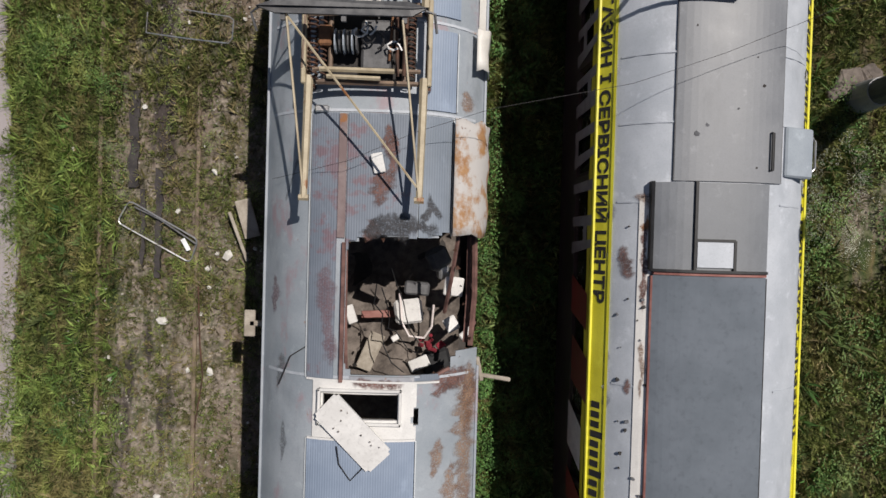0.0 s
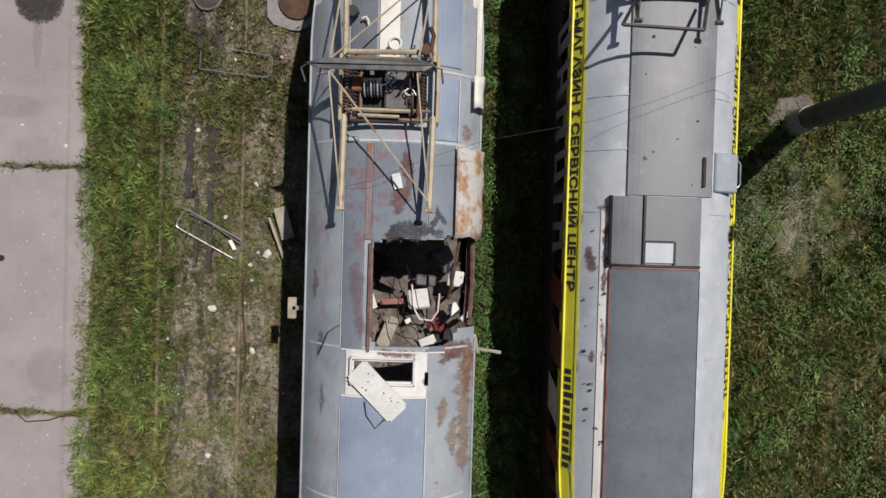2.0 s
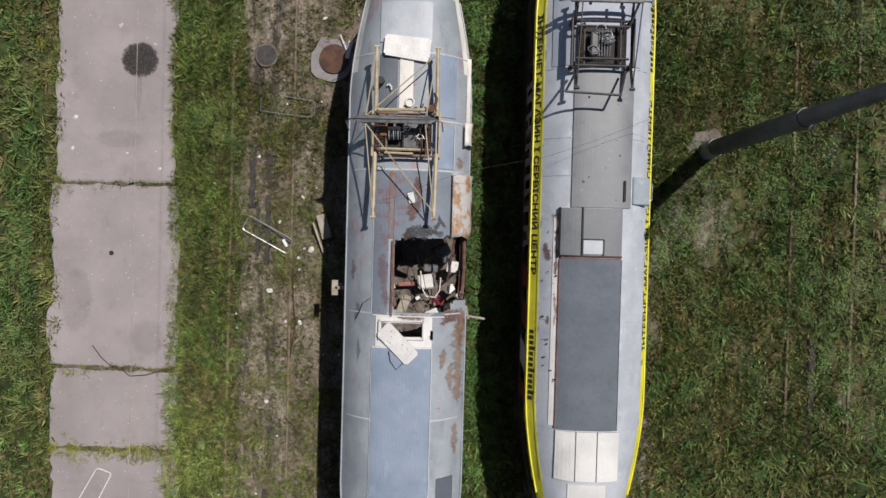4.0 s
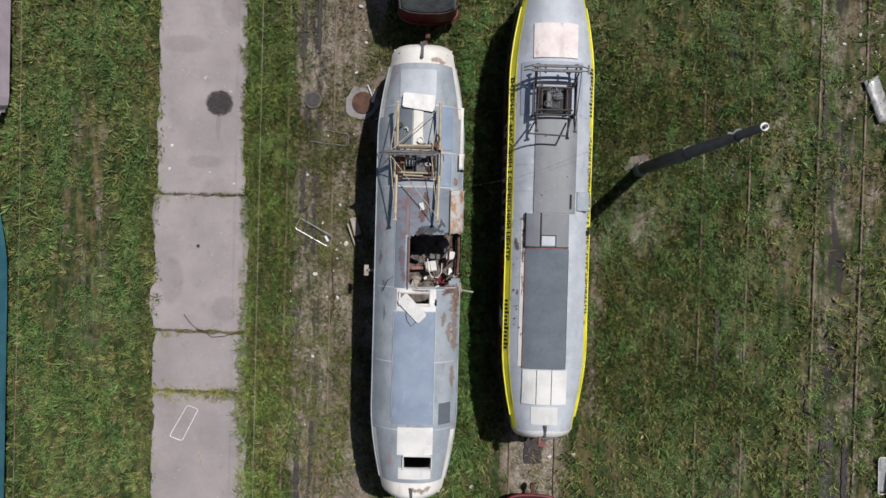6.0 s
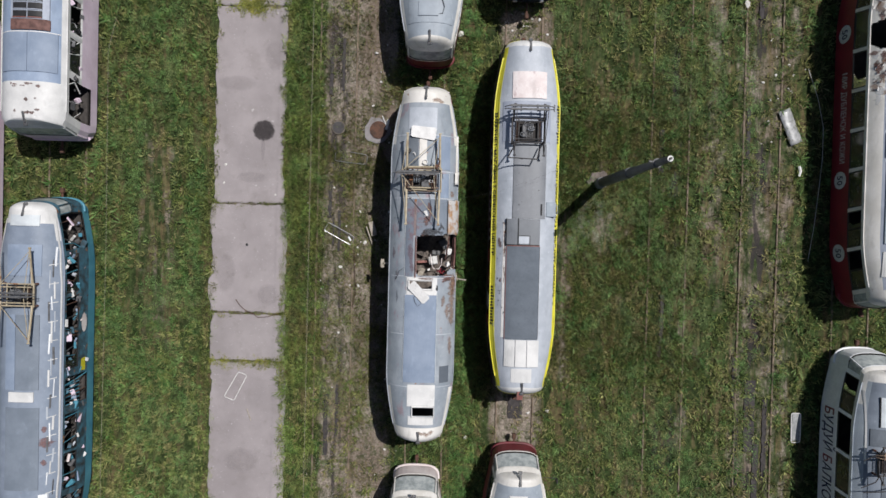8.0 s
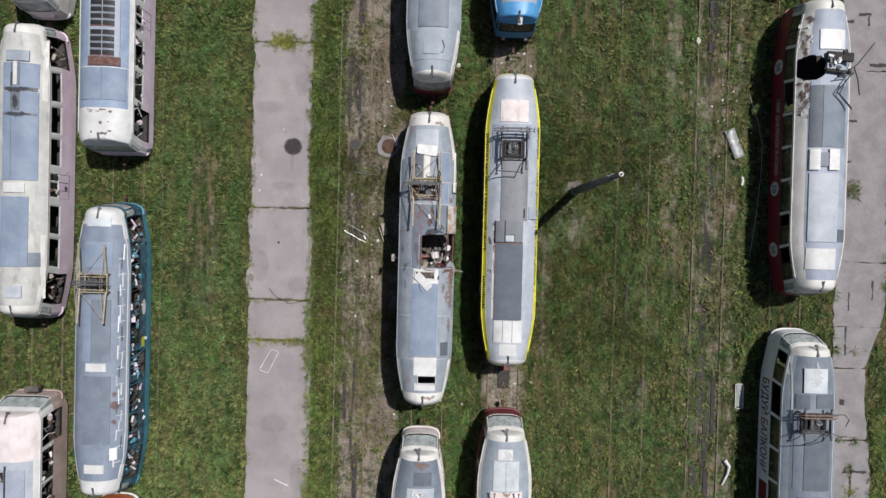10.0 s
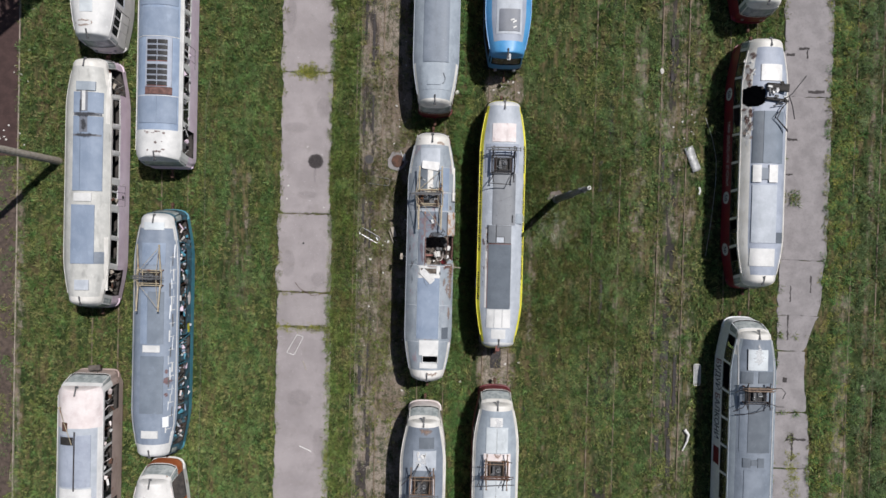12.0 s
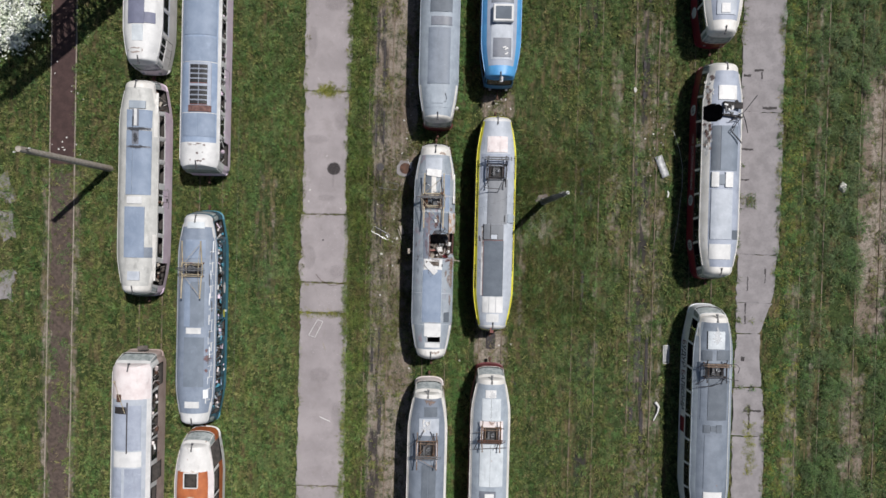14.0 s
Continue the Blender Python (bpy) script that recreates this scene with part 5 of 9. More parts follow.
    p("eave_trim", 1.19, 1.275, 3.5, 5.00, M["cream"], 0.014, "cream trim along the eave")
    for v in (2.56, 3.58, -0.40, -2.6, -4.6, 4.95):
        strip(root, sh, [(-1.18, v), (1.18, v)], 0.03, 0.01, M["roof_light"])
    for u, v0, v1 in ((-0.665, -0.42, 2.53), (0.925, 1.2, 2.53), (0.955, 2.6, 3.5), (-0.645, -4.43, -1.10), (0.595, -4.43, -1.10)):
        strip(root, sh, [(u, v0), (u, v1)], 0.012, 0.028, M["roof_pale"], "edge_strip")
    strip(root, sh, [(-0.63, -1.095), (0.59, -1.095)], 0.022, 0.03, M["white"], "edge_strip")
    strip(root, sh, [(-0.65, -0.43), (0.84, -0.455)], 0.022, 0.03, M["white"], "edge_strip")
    # Raised rim of the roof hatches.
    for (u0, u1, v0, v1) in ((-0.49, 0.41, -0.91, -0.54), (-0.26, 0.58, -5.74, -5.36)):
        g = Geo()
        z = sh.roof_z(0.0, (v0 + v1) / 2)
        for a, b in (((u0, v0), (u1, v0)), ((u1, v0), (u1, v1)), ((u1, v1), (u0, v1)), ((u0, v1), (u0, v0))):
            g.box(((a[0] + b[0]) / 2, (a[1] + b[1]) / 2, z), (abs(a[0] - b[0]) + 0.035, abs(a[1] - b[1]) + 0.035, 0.12), ch=0.01)
        part("hatch_rim", g, M["white"], root)
    # Loose cover boards.
    def board(name, corners, z0, z1, th=0.03, mat="board_white", label=""):
        g = Geo()
        top = [(a, b, z0 + (z1 - z0) * i) for (a, b), i in zip(corners, (0, 0.6, 1, 0.4))]
        g.add([(a, b, c - th) for a, b, c in top] + top, [(3, 2, 1, 0), (4, 5, 6, 7)] + [(i, (i + 1) % 4, 4 + (i + 1) % 4, 4 + i) for i in range(4)])
        ob = part(name, g, M[mat], root, label)
        bm = bmesh.new()
        bm.from_mesh(ob.data)
        bmesh.ops.bevel(bm, geom=[e for e in bm.edges if abs(e.verts[0].co.z - e.verts[1].co.z) > 0.02 and (e.verts[0].co.xy - e.verts[1].co.xy).length < 0.01], offset=0.035, segments=3, affect="EDGES")
        bm.to_mesh(ob.data)
        bm.free()
        return ob
    board("hatch_cover", [(-0.29, -0.54), (-0.54, -0.82), (0.08, -1.45), (0.34, -1.19)], 3.20, 3.15, label="loose white hatch cover lying askew")
    board("hatch_cover", [(-0.51, 5.29), (-0.54, 4.87), (0.39, 4.73), (0.43, 5.21)], 3.14, 3.16, label="loose white hatch cover")
    for k in range(9):
        r = random.Random(k)
        a, b = r.uniform(0.1, 0.9), r.uniform(0.15, 0.85)
        u = -0.54 + 0.62 * a + 0.25 * b
        v = -0.82 - 0.63 * a + 0.28 * b
        g = Geo()
        g.disc((u, v, 3.155 + 0.035), r.uniform(0.005, 0.012), 0.012, 7, rag=0.3)
        part("chip", g, M["board_grey"], root)
    g = Geo()
    g.tube([(-0.28, -1.16, 3.13), (-0.25, -1.36, 3.12), (-0.12, -1.54, 3.12), (0.0, -1.41, 3.13), (0.06, -1.34, 3.13)], 0.008, 5)
    part("cable", g, M["black"], root)
    # Torn edges: bent ribs and rusty frame bars round the hole.
    g = Geo()
    g.tube([(-0.25, 1.15, 3.05), (-0.24, 0.3, 3.04), (-0.22, -0.35, 3.02)], 0.03, 5)
    g.tube([(1.02, 1.25, 2.75), (0.95, 0.7, 2.55), (0.88, 0.25, 2.2)], 0.025, 5)
    g.tube([(1.22, 1.25, 2.42), (1.24, 0.5, 2.35), (1.20, -0.12, 2.40)], 0.035, 5)
    g.tube([(1.16, 1.2, 2.30), (1.17, 0.5, 2.2), (1.14, -0.1, 2.28)], 0.03, 5)
    for v in (1.0, 0.55, 0.15):
        g.tube([(1.24, v, 2.38), (1.25, v, 1.4)], 0.03, 5)
    g.tube([(-0.15, -0.52, 3.0), (0.5, -0.55, 2.97), (0.95, -0.30, 2.9)], 0.025, 5)
    part("bent_frame", g, M["rust_streak"], root, "bent rusty roof ribs")
    g = Geo()
    rnd = random.Random(5)
    for k in range(26):
        t = k / 25
        edge = [(-0.2, 1.12), (0.95, 1.2), (1.2, -0.12), (0.6, -0.45), (-0.2, -0.45)]
        seg = min(3, int(t * 4))
        f = t * 4 - seg
        a, b = edge[seg], edge[seg + 1]
        c = (a[0] + (b[0] - a[0]) * f, a[1] + (b[1] - a[1]) * f)
        z = sh.roof_z(*c) - 0.02
        s = rnd.uniform(0.015, 0.042)
        ang = rnd.uniform(0, 6.28)
        pts = [Vector((c[0] + s * math.cos(ang + w), c[1] + s * math.sin(ang + w), z + rnd.uniform(-0.12, 0.03))) for w in (0, 2.0, 4.1)]
        g.add(pts + [q - Vector((0, 0, 0.008)) for q in pts], [(0, 1, 2), (5, 4, 3), (0, 1, 4, 3), (1, 2, 5, 4), (2, 0, 3, 5)])
    part("torn_metal", g, M["rust_dark"], root)["kind"] = "stuff"
    # Wreckage inside, seen through the hole.
    g = Geo()
    nx, ny = 16, 26
    for i in range(nx + 1):
        for j in range(ny + 1):
            u, v = -1.1 + 2.2 * i / nx, -2.0 + 3.6 * j / ny
            g.v.append((u, v, 1.0 + 0.28 * noise.noise((u * 1.7, v * 1.7, 3.0)) + 0.12 * noise.noise((u * 6, v * 6, 1.0)) + 0.18 * max(0, 0.3 - v)))
    g.f = [(i * (ny + 1) + j, (i + 1) * (ny + 1) + j, (i + 1) * (ny + 1) + j + 1, i * (ny + 1) + j + 1) for i in range(nx) for j in range(ny)]
    g.m = [0] * len(g.f)
    part("rubble", g, M["litter"], root, "grey dusty rubble on the floor", smooth=True, fix=False)
    def bit(name, c, s, mat, rz=0.0, rx=0.0, ry=0.0, ch=0.02, label=""):
        b = Geo()
        b.box(c, s, rz, rx, ry, ch=ch)
        return part(name, b, M[mat], root, label)
    bit("broken_panel", (0.40, 0.17, 1.52), (0.38, 0.34, 0.09), "board_white", 8, 6, -4, 0.04)
    bit("broken_panel", (-0.39, 0.10, 1.45), (0.13, 0.26, 0.025), "board_white", 20, 10, 14, 0.01)
    bit("broken_panel", (0.56, -0.56, 1.38), (0.28, 0.17, 0.03), "board_white", 24, 8, 0, 0.012)
    bit("broken_panel", (1.0, 0.53, 1.6), (0.26, 0.26, 0.04), "board_white", -6, 5, 8, 0.015)
    bit("broken_panel", (0.98, 0.02, 1.55), (0.18, 0.20, 0.05), "board_white", 30, 5, 8, 0.015)
    bit("broken_panel", (1.18, -0.08, 1.65), (0.20, 0.09, 0.06), "board_white", 40, 5, 8, 0.015)
    bit("broken_panel", (0.22, -0.22, 1.36), (0.11, 0.08, 0.03), "board_white", 30, 5, 8, 0.01)
    bit("control_box", (0.50, 0.48, 1.40), (0.34, 0.18, 0.22), "iron_grey", -4, 0, 4, 0.025)
    bit("fallen_board", (-0.12, -0.42, 1.34), (0.22, 0.55, 0.03), "wood", -22, 4, 6, 0.01)
    bit("fallen_board", (-0.10, 0.44, 1.33), (0.34, 0.18, 0.03), "board_grey", -24, -8, 3, 0.01)
    bit("fallen_board", (0.02, 0.10, 1.30), (0.56, 0.10, 0.05), "red_primer", 3, 0, 2, 0.01)
    bit("seat", (0.80, -0.55, 1.30), (0.40, 0.36, 0.10), "black", 16, 6, 4, 0.04)
    bit("scrap_lump", (0.78, 0.90, 1.50), (0.3, 0.3, 0.2), "iron_grey", 30, 12, 20, 0.05)
    bit("scrap_lump", (0.85, 0.72, 1.45), (0.16, 0.2, 0.16), "steel", 10, 12, 20, 0.03)
    b = Geo()
    for k in range(10):
        r = random.Random(40 + k)
        b.box((0.72 + r.uniform(-0.16, 0.16), -0.24 + r.uniform(-0.12, 0.1), 1.40 + 0.02 * k), (r.uniform(0.05, 0.16), r.uniform(0.03, 0.1), 0.03), r.uniform(0, 180), r.uniform(-25, 25), r.uniform(-25, 25), ch=0.012)
    part("rag", b, M["rag_red"], root, "crumpled dark red rags")
    b = Geo()
    b.tube([(0.28, 0.42, 1.6), (0.32, 0.02, 1.58), (0.42, -0.16, 1.55), (0.62, -0.18, 1.55), (0.72, -0.02, 1.58), (0.74, 0.28, 1.62)], 0.016, 6)
    part("bent_tube", b, M["pinkish"], root, "bent pale handrail tube")
    for k in range(3):
        r = random.Random(90 + k)
        b = Geo()
        q = [(r.uniform(0.0, 0.5), r.uniform(0.5, 1.0), 2.2 + r.uniform(-0.4, 0.4))]
        for s in range(6):
            q.append((q[-1][0] + r.uniform(-0.08, 0.16), q[-1][1] - r.uniform(0.05, 0.26), q[-1][2] - r.uniform(0.0, 0.18)))
        b.tube(q, r.uniform(0.007, 0.011), 5)
        part("loose_cable", b, M["black"], root)
    b = Geo()
    for k in range(34):
        r = random.Random(300 + k)
        b.box((r.uniform(-0.5, 1.1), r.uniform(-1.2, 0.7), 1.25 + r.uniform(0, 0.12)), (r.uniform(0.02, 0.09), r.uniform(0.02, 0.06), r.uniform(0.01, 0.03)), r.uniform(0, 180), r.uniform(-30, 30), r.uniform(-30, 30), m=k % 3)
    ob = part("crumbs", b, [M["board_grey"], M["litter"], M["soot"]], root)
    ob["kind"] = "stuff"
    # Side bracket, a stub of broken beam, and small scraps on the roof.
    b = Geo()
    b.box((-1.42, 0.02, 2.0), (0.36, 0.07, 0.05), ch=0.01)
    b.box((-1.60, 0.02, 2.0), (0.14, 0.34, 0.05), ch=0.012)
    part("mirror_bracket", b, M["wood"], root)
    b = Geo()
    b.box((1.50, -0.52, 2.28), (0.44, 0.05, 0.05), rz=-8, ch=0.01)
    b.box((1.33, -0.42, 2.30), (0.05, 0.30, 0.05), rz=12, ch=0.01)
    part("broken_beam", b, M["wood"], root)
    b = Geo()
    b.box((0.10, 1.98, 3.14), (0.13, 0.22, 0.04), rz=12, rx=8, ch=0.01)
    part("scrap", b, M["board_white"], root)
    b = Geo()
    b.tube([(0.02 + 0.085 * math.cos(t * 0.42), 3.92 + 0.085 * math.sin(t * 0.42), 3.13) for t in range(16)], 0.018, 6)
    part("ring", b, M["board_white"], root)
    b = Geo()
    b.disc((-0.58, 4.33, 3.12), 0.085, 0.10, 9, rag=0.25)
    part("rubber_lump", b, M["black"], root)
    b = Geo()
    b.tube([(-0.45, 4.25, 3.15), (-0.40, 4.27, 3.16), (-0.36, 4.22, 3.16), (-0.36, 4.16, 3.15)], 0.018, 5)
    part("scrap", b, M["board_white"], root)
    b = Geo()
    b.tube([(-0.10, 3.86, 3.13), (0.02, 3.78, 3.14), (0.16, 3.82, 3.14), (0.24, 3.74, 3.13), (0.30, 3.90, 3.13)], 0.012, 5)
    part("cable", b, M["black"], root)
    b = Geo()
    b.tube([(-0.62, -0.05, 3.02), (-0.85, -0.2, 2.96), (-1.0, -0.55, 2.86)], 0.008, 4)
    part("cable", b, M["soot"], root)
    pantograph(root, sh, 3.24, M["pan_cream"], M["iron_grey"], u=-0.03, head_v=0.22, base_mat=M["pan_rust"], head_u=-0.20, full=True)
    b = Geo()
    b.box((-0.54, 2.57, 3.06), (0.16, 0.08, 0.07), ch=0.015)
    part("clamp", b, M["steel"], root)


grey_tram()


# ---- the tram with the yellow eaves ----
def yellow_tram():
    root, sh = tram("pale grey-roofed tram with yellow eaves and dark film-covered sides", 2.93, 0.60, 0.0, M["roof_light"], M["yellow"], M["white"], M["yellow"], M["dark_wrap"], M["dark_wrap"], broken=0.0, rim_s=0.872, rim_right=0.93, cap_len=0.46, cap_side=0.5)
    p = lambda *a, **k: panel(root, sh, *a, **k)
    p("roof_pad", -0.728, 0.54, -4.64, -1.10, M["pad_dark"], 0.05, "large dark grey roof pad")
    p("roof_sheet", -0.53, 0.715, -0.04, 2.80, M["sheet_pale"], 0.02)
    p("roof_sheet", -0.745, 0.54, -1.03, -0.06, M["sheet_mid"], 0.06)
    p("lid", -0.275, 0.13, -1.00, -0.715, M["roof_light"], 0.085, "small pale lid")
    p("roof_sheet", -0.865, -0.735, -4.60, -0.23, M["white_rusty"], 0.008)
    p("roof_sheet", -0.65, 0.67, 4.52, 5.53, M["pink_sheet"], 0.03)
    p("roof_sheet", -0.98, 0.87, 2.88, 4.42, M["roof_lilac"], 0.012)
    p("roof_sheet", -0.44, 0.36, -6.30, -5.78, M["white"], 0.012)
    p("primer_strip", -0.72, 0.54, -1.095, -1.04, M["red_primer"], 0.065)
    for u0, u1 in ((-0.72, -0.32), (-0.295, 0.13), (0.155, 0.615)):
        p("slat_panel", u0, u1, -5.70, -4.68, M["white"], 0.04)
    for pts in (((-0.755, -1.045), (-0.755, -0.05)), ((-0.30, -1.045), (-0.30, -0.05)), ((-0.755, -1.045), (0.54, -1.045)), ((-0.29, -0.70), (0.145, -0.70)), ((0.145, -1.03), (0.145, -0.70))):
        strip(root, sh, list(pts), 0.03, 0.10, M["black"], "rubber_seal")
    strip(root, sh, [(-0.735, -4.64), (-0.735, -1.11)], 0.02, 0.055, M["red_primer"], "edge_strip")
    strip(root, sh, [(0.55, -4.64), (0.55, -1.11)], 0.015, 0.05, M["black"], "edge_strip")
    strip(root, sh, [(-0.535, -0.04), (-0.535, 2.80)], 0.010, 0.022, M["iron_grey"], "edge_strip")
    strip(root, sh, [(0.72, -0.04), (0.72, 2.80)], 0.010, 0.022, M["iron_grey"], "edge_strip")
    for v in (2.84, 1.40, 0.62, -0.28, -2.40, -4.66):
        strip(root, sh, [(-1.08, v), (-0.54, v)], 0.02, 0.008, M["roof_light"])
        strip(root, sh, [(0.73, v), (1.14, v)], 0.02, 0.008, M["roof_light"])
    strip(root, sh, [(-0.885 * HW * sh.wide(f), f * HL) for f in [k / 20 for k in range(-17, 18)]], 0.025, 0.02, M["yellow"], "gutter")
    b = Geo()
    z = sh.roof_z(1.0, 0.4)
    b.box((0.955, 0.33, z + 0.035), (0.44, 0.57, 0.16), ry=22, ch=0.02)
    box = part("side_box", b, M["roof_grey"], root, "grey metal box on the eave")
    b = Geo()
    b.tube([(1.10, 0.14, z - 0.04), (1.22, 0.14, z - 0.05), (1.25, 0.18, z - 0.05), (1.25, 0.48, z - 0.05), (1.22, 0.52, z - 0.05), (1.10, 0.52, z - 0.04)], 0.014, 6)
    part("grab_loop", b, M["steel"], box)
    b = Geo()
    z = sh.roof_z(0.6, 0.4) + 0.07
    b.tube([(0.565, 0.10, z - 0.05), (0.565, 0.10, z), (0.565, 0.52, z), (0.565, 0.52, z - 0.05)], 0.014, 6)
    b.tube([(0.595, 0.10, z - 0.03), (0.595, 0.52, z - 0.03)], 0.012, 6)
    part("handle", b, M["black"], root)
    b = Geo()
    b.box((-0.05, -6.78, 2.90), (0.24, 0.50, 0.10), rx=20, ch=0.02)
    part("rear_bracket", b, M["red_primer"], root)
    for k in range(30):
        r = random.Random(700 + k)
        u, v = r.uniform(-0.35, 0.6), r.uniform(0.1, 2.6)
        if k > 9:
            u, v = r.choice([r.uniform(-1.06, -0.88), r.uniform(-0.86, -0.74)]), r.uniform(-4.3, -0.1)
        b = Geo()
        s = r.uniform(0.006, 0.028)
        b.disc((u, v, sh.roof_z(u, v) + 0.008), s, 0.020, 7, rag=0.4)
        part("dirt_spot", b, M["soot"] if k % 3 else M["grime"], root)
    for path, mat in ((((-1.02, -0.75, 0.03), (-0.98, -1.0, 0.12), (-0.92, -1.2, 0.06)), "rust_streak"), (((-0.80, -0.45, 0.03), (-0.81, -1.0, 0.06), (-0.80, -1.6, 0.03)), "rust_streak"), (((-0.81, -1.8, 0.02), (-0.79, -2.2, 0.05), (-0.81, -2.6, 0.02)), "rust_pale"),
                      (((-0.95, -0.2, 0.03), (-0.75, -0.25, 0.10), (-0.6, -0.3, 0.04)), "rust_pale"),
                      (((-0.93, -2.3, 0.02), (-0.92, -2.42, 0.06), (-0.93, -2.52, 0.02)), "rust_streak")):
        smear(root, sh, "rust_patch" if "rust" in mat else "stain", path, M["p_white"] if mat == "bare" else M["p_" + mat], 0.036 if path[0][1] > 4 else 0.014, "thin rust stain" if "rust" in mat else "worn paint", seed=int(path[1][1] * 90))
    for sg in (-1, 1):
        q = Geo()
        rows = [[sh.wall(sg, f * HL, z, 0.008) for z in (2.19 + 0.02 * math.sin(f * 31), 2.34)] for f in [k / 24 for k in range(-21, 22)]]
        q.add([c for row in rows for c in row], [(2 * k, 2 * k + 1, 2 * k + 3, 2 * k + 2) for k in range(len(rows) - 1)])
        part("yellow_film", q, M["yellow"], root, "yellow film over the window tops", fix=False)
    for k in range(34):
        r = random.Random(2600 + k)
        sg = -1 if k % 3 else 1
        v = r.uniform(-5.0, 4.8)
        u = sg * (1.125 if sg < 0 else 1.20) * sh.wide(v / HL)
        h = r.uniform(0.05, 0.16)
        smear(root, sh, "torn_edge", ((u, v - h, 0.02), (u, v, r.uniform(0.03, 0.06)), (u, v + h, 0.02)), M["p_grime"] if k % 4 == 0 else M["p_white"], 0.012, "torn edge of the yellow film", 2600 + k)
    # Lettering on the eaves: generic trade words; names stay plain shapes.
    lettering(root, "ІНТЕРНЕТ-МАГАЗИН І СЕРВІСНИЙ ЦЕНТР", 0.165, lambda v, h: sh.cove(-1, v, h), M["ink"], 4.05, -1.48, "black block letter on the yellow eave", 0.02)
    lettering(root, "ІНТЕРНЕТ-МАГАЗИН І СЕРВІСНИЙ ЦЕНТР", 0.20, lambda v, h: sh.cove(1, v, h), M["ink"], -3.05, 2.3, "black block letter on the yellow eave", -0.02)
    for sg, v0, v1 in ((-1, -2.66, -4.20), (1, 2.9, 4.4)):
        for k in range(13):
            q = Geo()
            a, b2 = v0 + (v1 - v0) * k / 13, v0 + (v1 - v0) * (k + 0.66) / 13
            top = 0.13 + 0.05 * (k % 4 == 3)
            q.add([sh.cove(sg, a, 0.03), sh.cove(sg, b2, 0.03), sh.cove(sg, b2, top), sh.cove(sg, a, top)], [(0, 1, 2, 3)])
            part("plain_bar", q, M["ink"], root, fix=False)
    for k, (v0, wd) in enumerate(((2.75, 0.42), (2.1, 0.5), (1.42, 0.5), (0.72, 0.5), (0.02, 0.24), (-0.42, 0.5))):
        shapes = [((0, 1.42), (0.13, 1.42), (0.13, 2.40), (0, 2.40)), ((wd - 0.16, 1.42), (wd, 1.42), (wd - 0.10 * (k % 2), 2.40), (wd - 0.20, 2.40)), ((0.13, 1.45 + 0.28 * (k % 3)), (wd - 0.16, 1.45 + 0.28 * (k % 3)), (wd - 0.16, 1.62 + 0.28 * (k % 3)), (0.13, 1.62 + 0.28 * (k % 3)))]
        for sp in shapes[:1] if wd < 0.3 else shapes:
            q = Geo()
            q.add([sh.wall(-1, v0 - a, z, 0.014) for a, z in sp], [(0, 1, 2, 3)])
            part("plain_bar", q, M["ink_dull"], root, fix=False)
    for v0, v1, z0, z1, m in ((-1.2, -1.7, 1.5, 2.3, "red"), (-2.0, -2.6, 1.6, 2.4, "maroon"), (-2.9, -3.5, 1.5, 2.2, "ink_white"), (-3.8, -4.2, 1.5, 2.4, "red")):
        q = Geo()
        q.add([sh.wall(-1, v0, z0, 0.014), sh.wall(-1, v1, z0, 0.014), sh.wall(-1, v1 - 0.15, z1, 0.014), sh.wall(-1, v0 - 0.2, z1, 0.014)], [(0, 1, 2, 3)])
        part("plain_shape", q, M[m], root, fix=False)
    pantograph(root, sh, 3.26, M["iron"], M["iron_grey"], u=-0.04, knee=0.95, knee_z=3.45, head_v=0.80, head_z=3.62, half=0.60, deep=0.45, head_half=0.84, diag=False, lean=0.03, head_u=0.30)
    for k, (a, c) in enumerate((((-0.55, 2.7, 3.3), (-0.83, 2.2, 3.6)), ((0.45, 2.7, 3.3), (0.27, 2.15, 3.62)), ((-0.83, 2.2, 3.6), (0.27, 2.15, 3.62)), ((-0.60, 3.6, 3.3), (-0.67, 4.1, 3.6)), ((0.50, 3.6, 3.3), (0.67, 4.15, 3.62)))):
        b = Geo()
        b.tube([a, c], 0.026, 5)
        part("bent_arm", b, M["iron"], root)


yellow_tram()


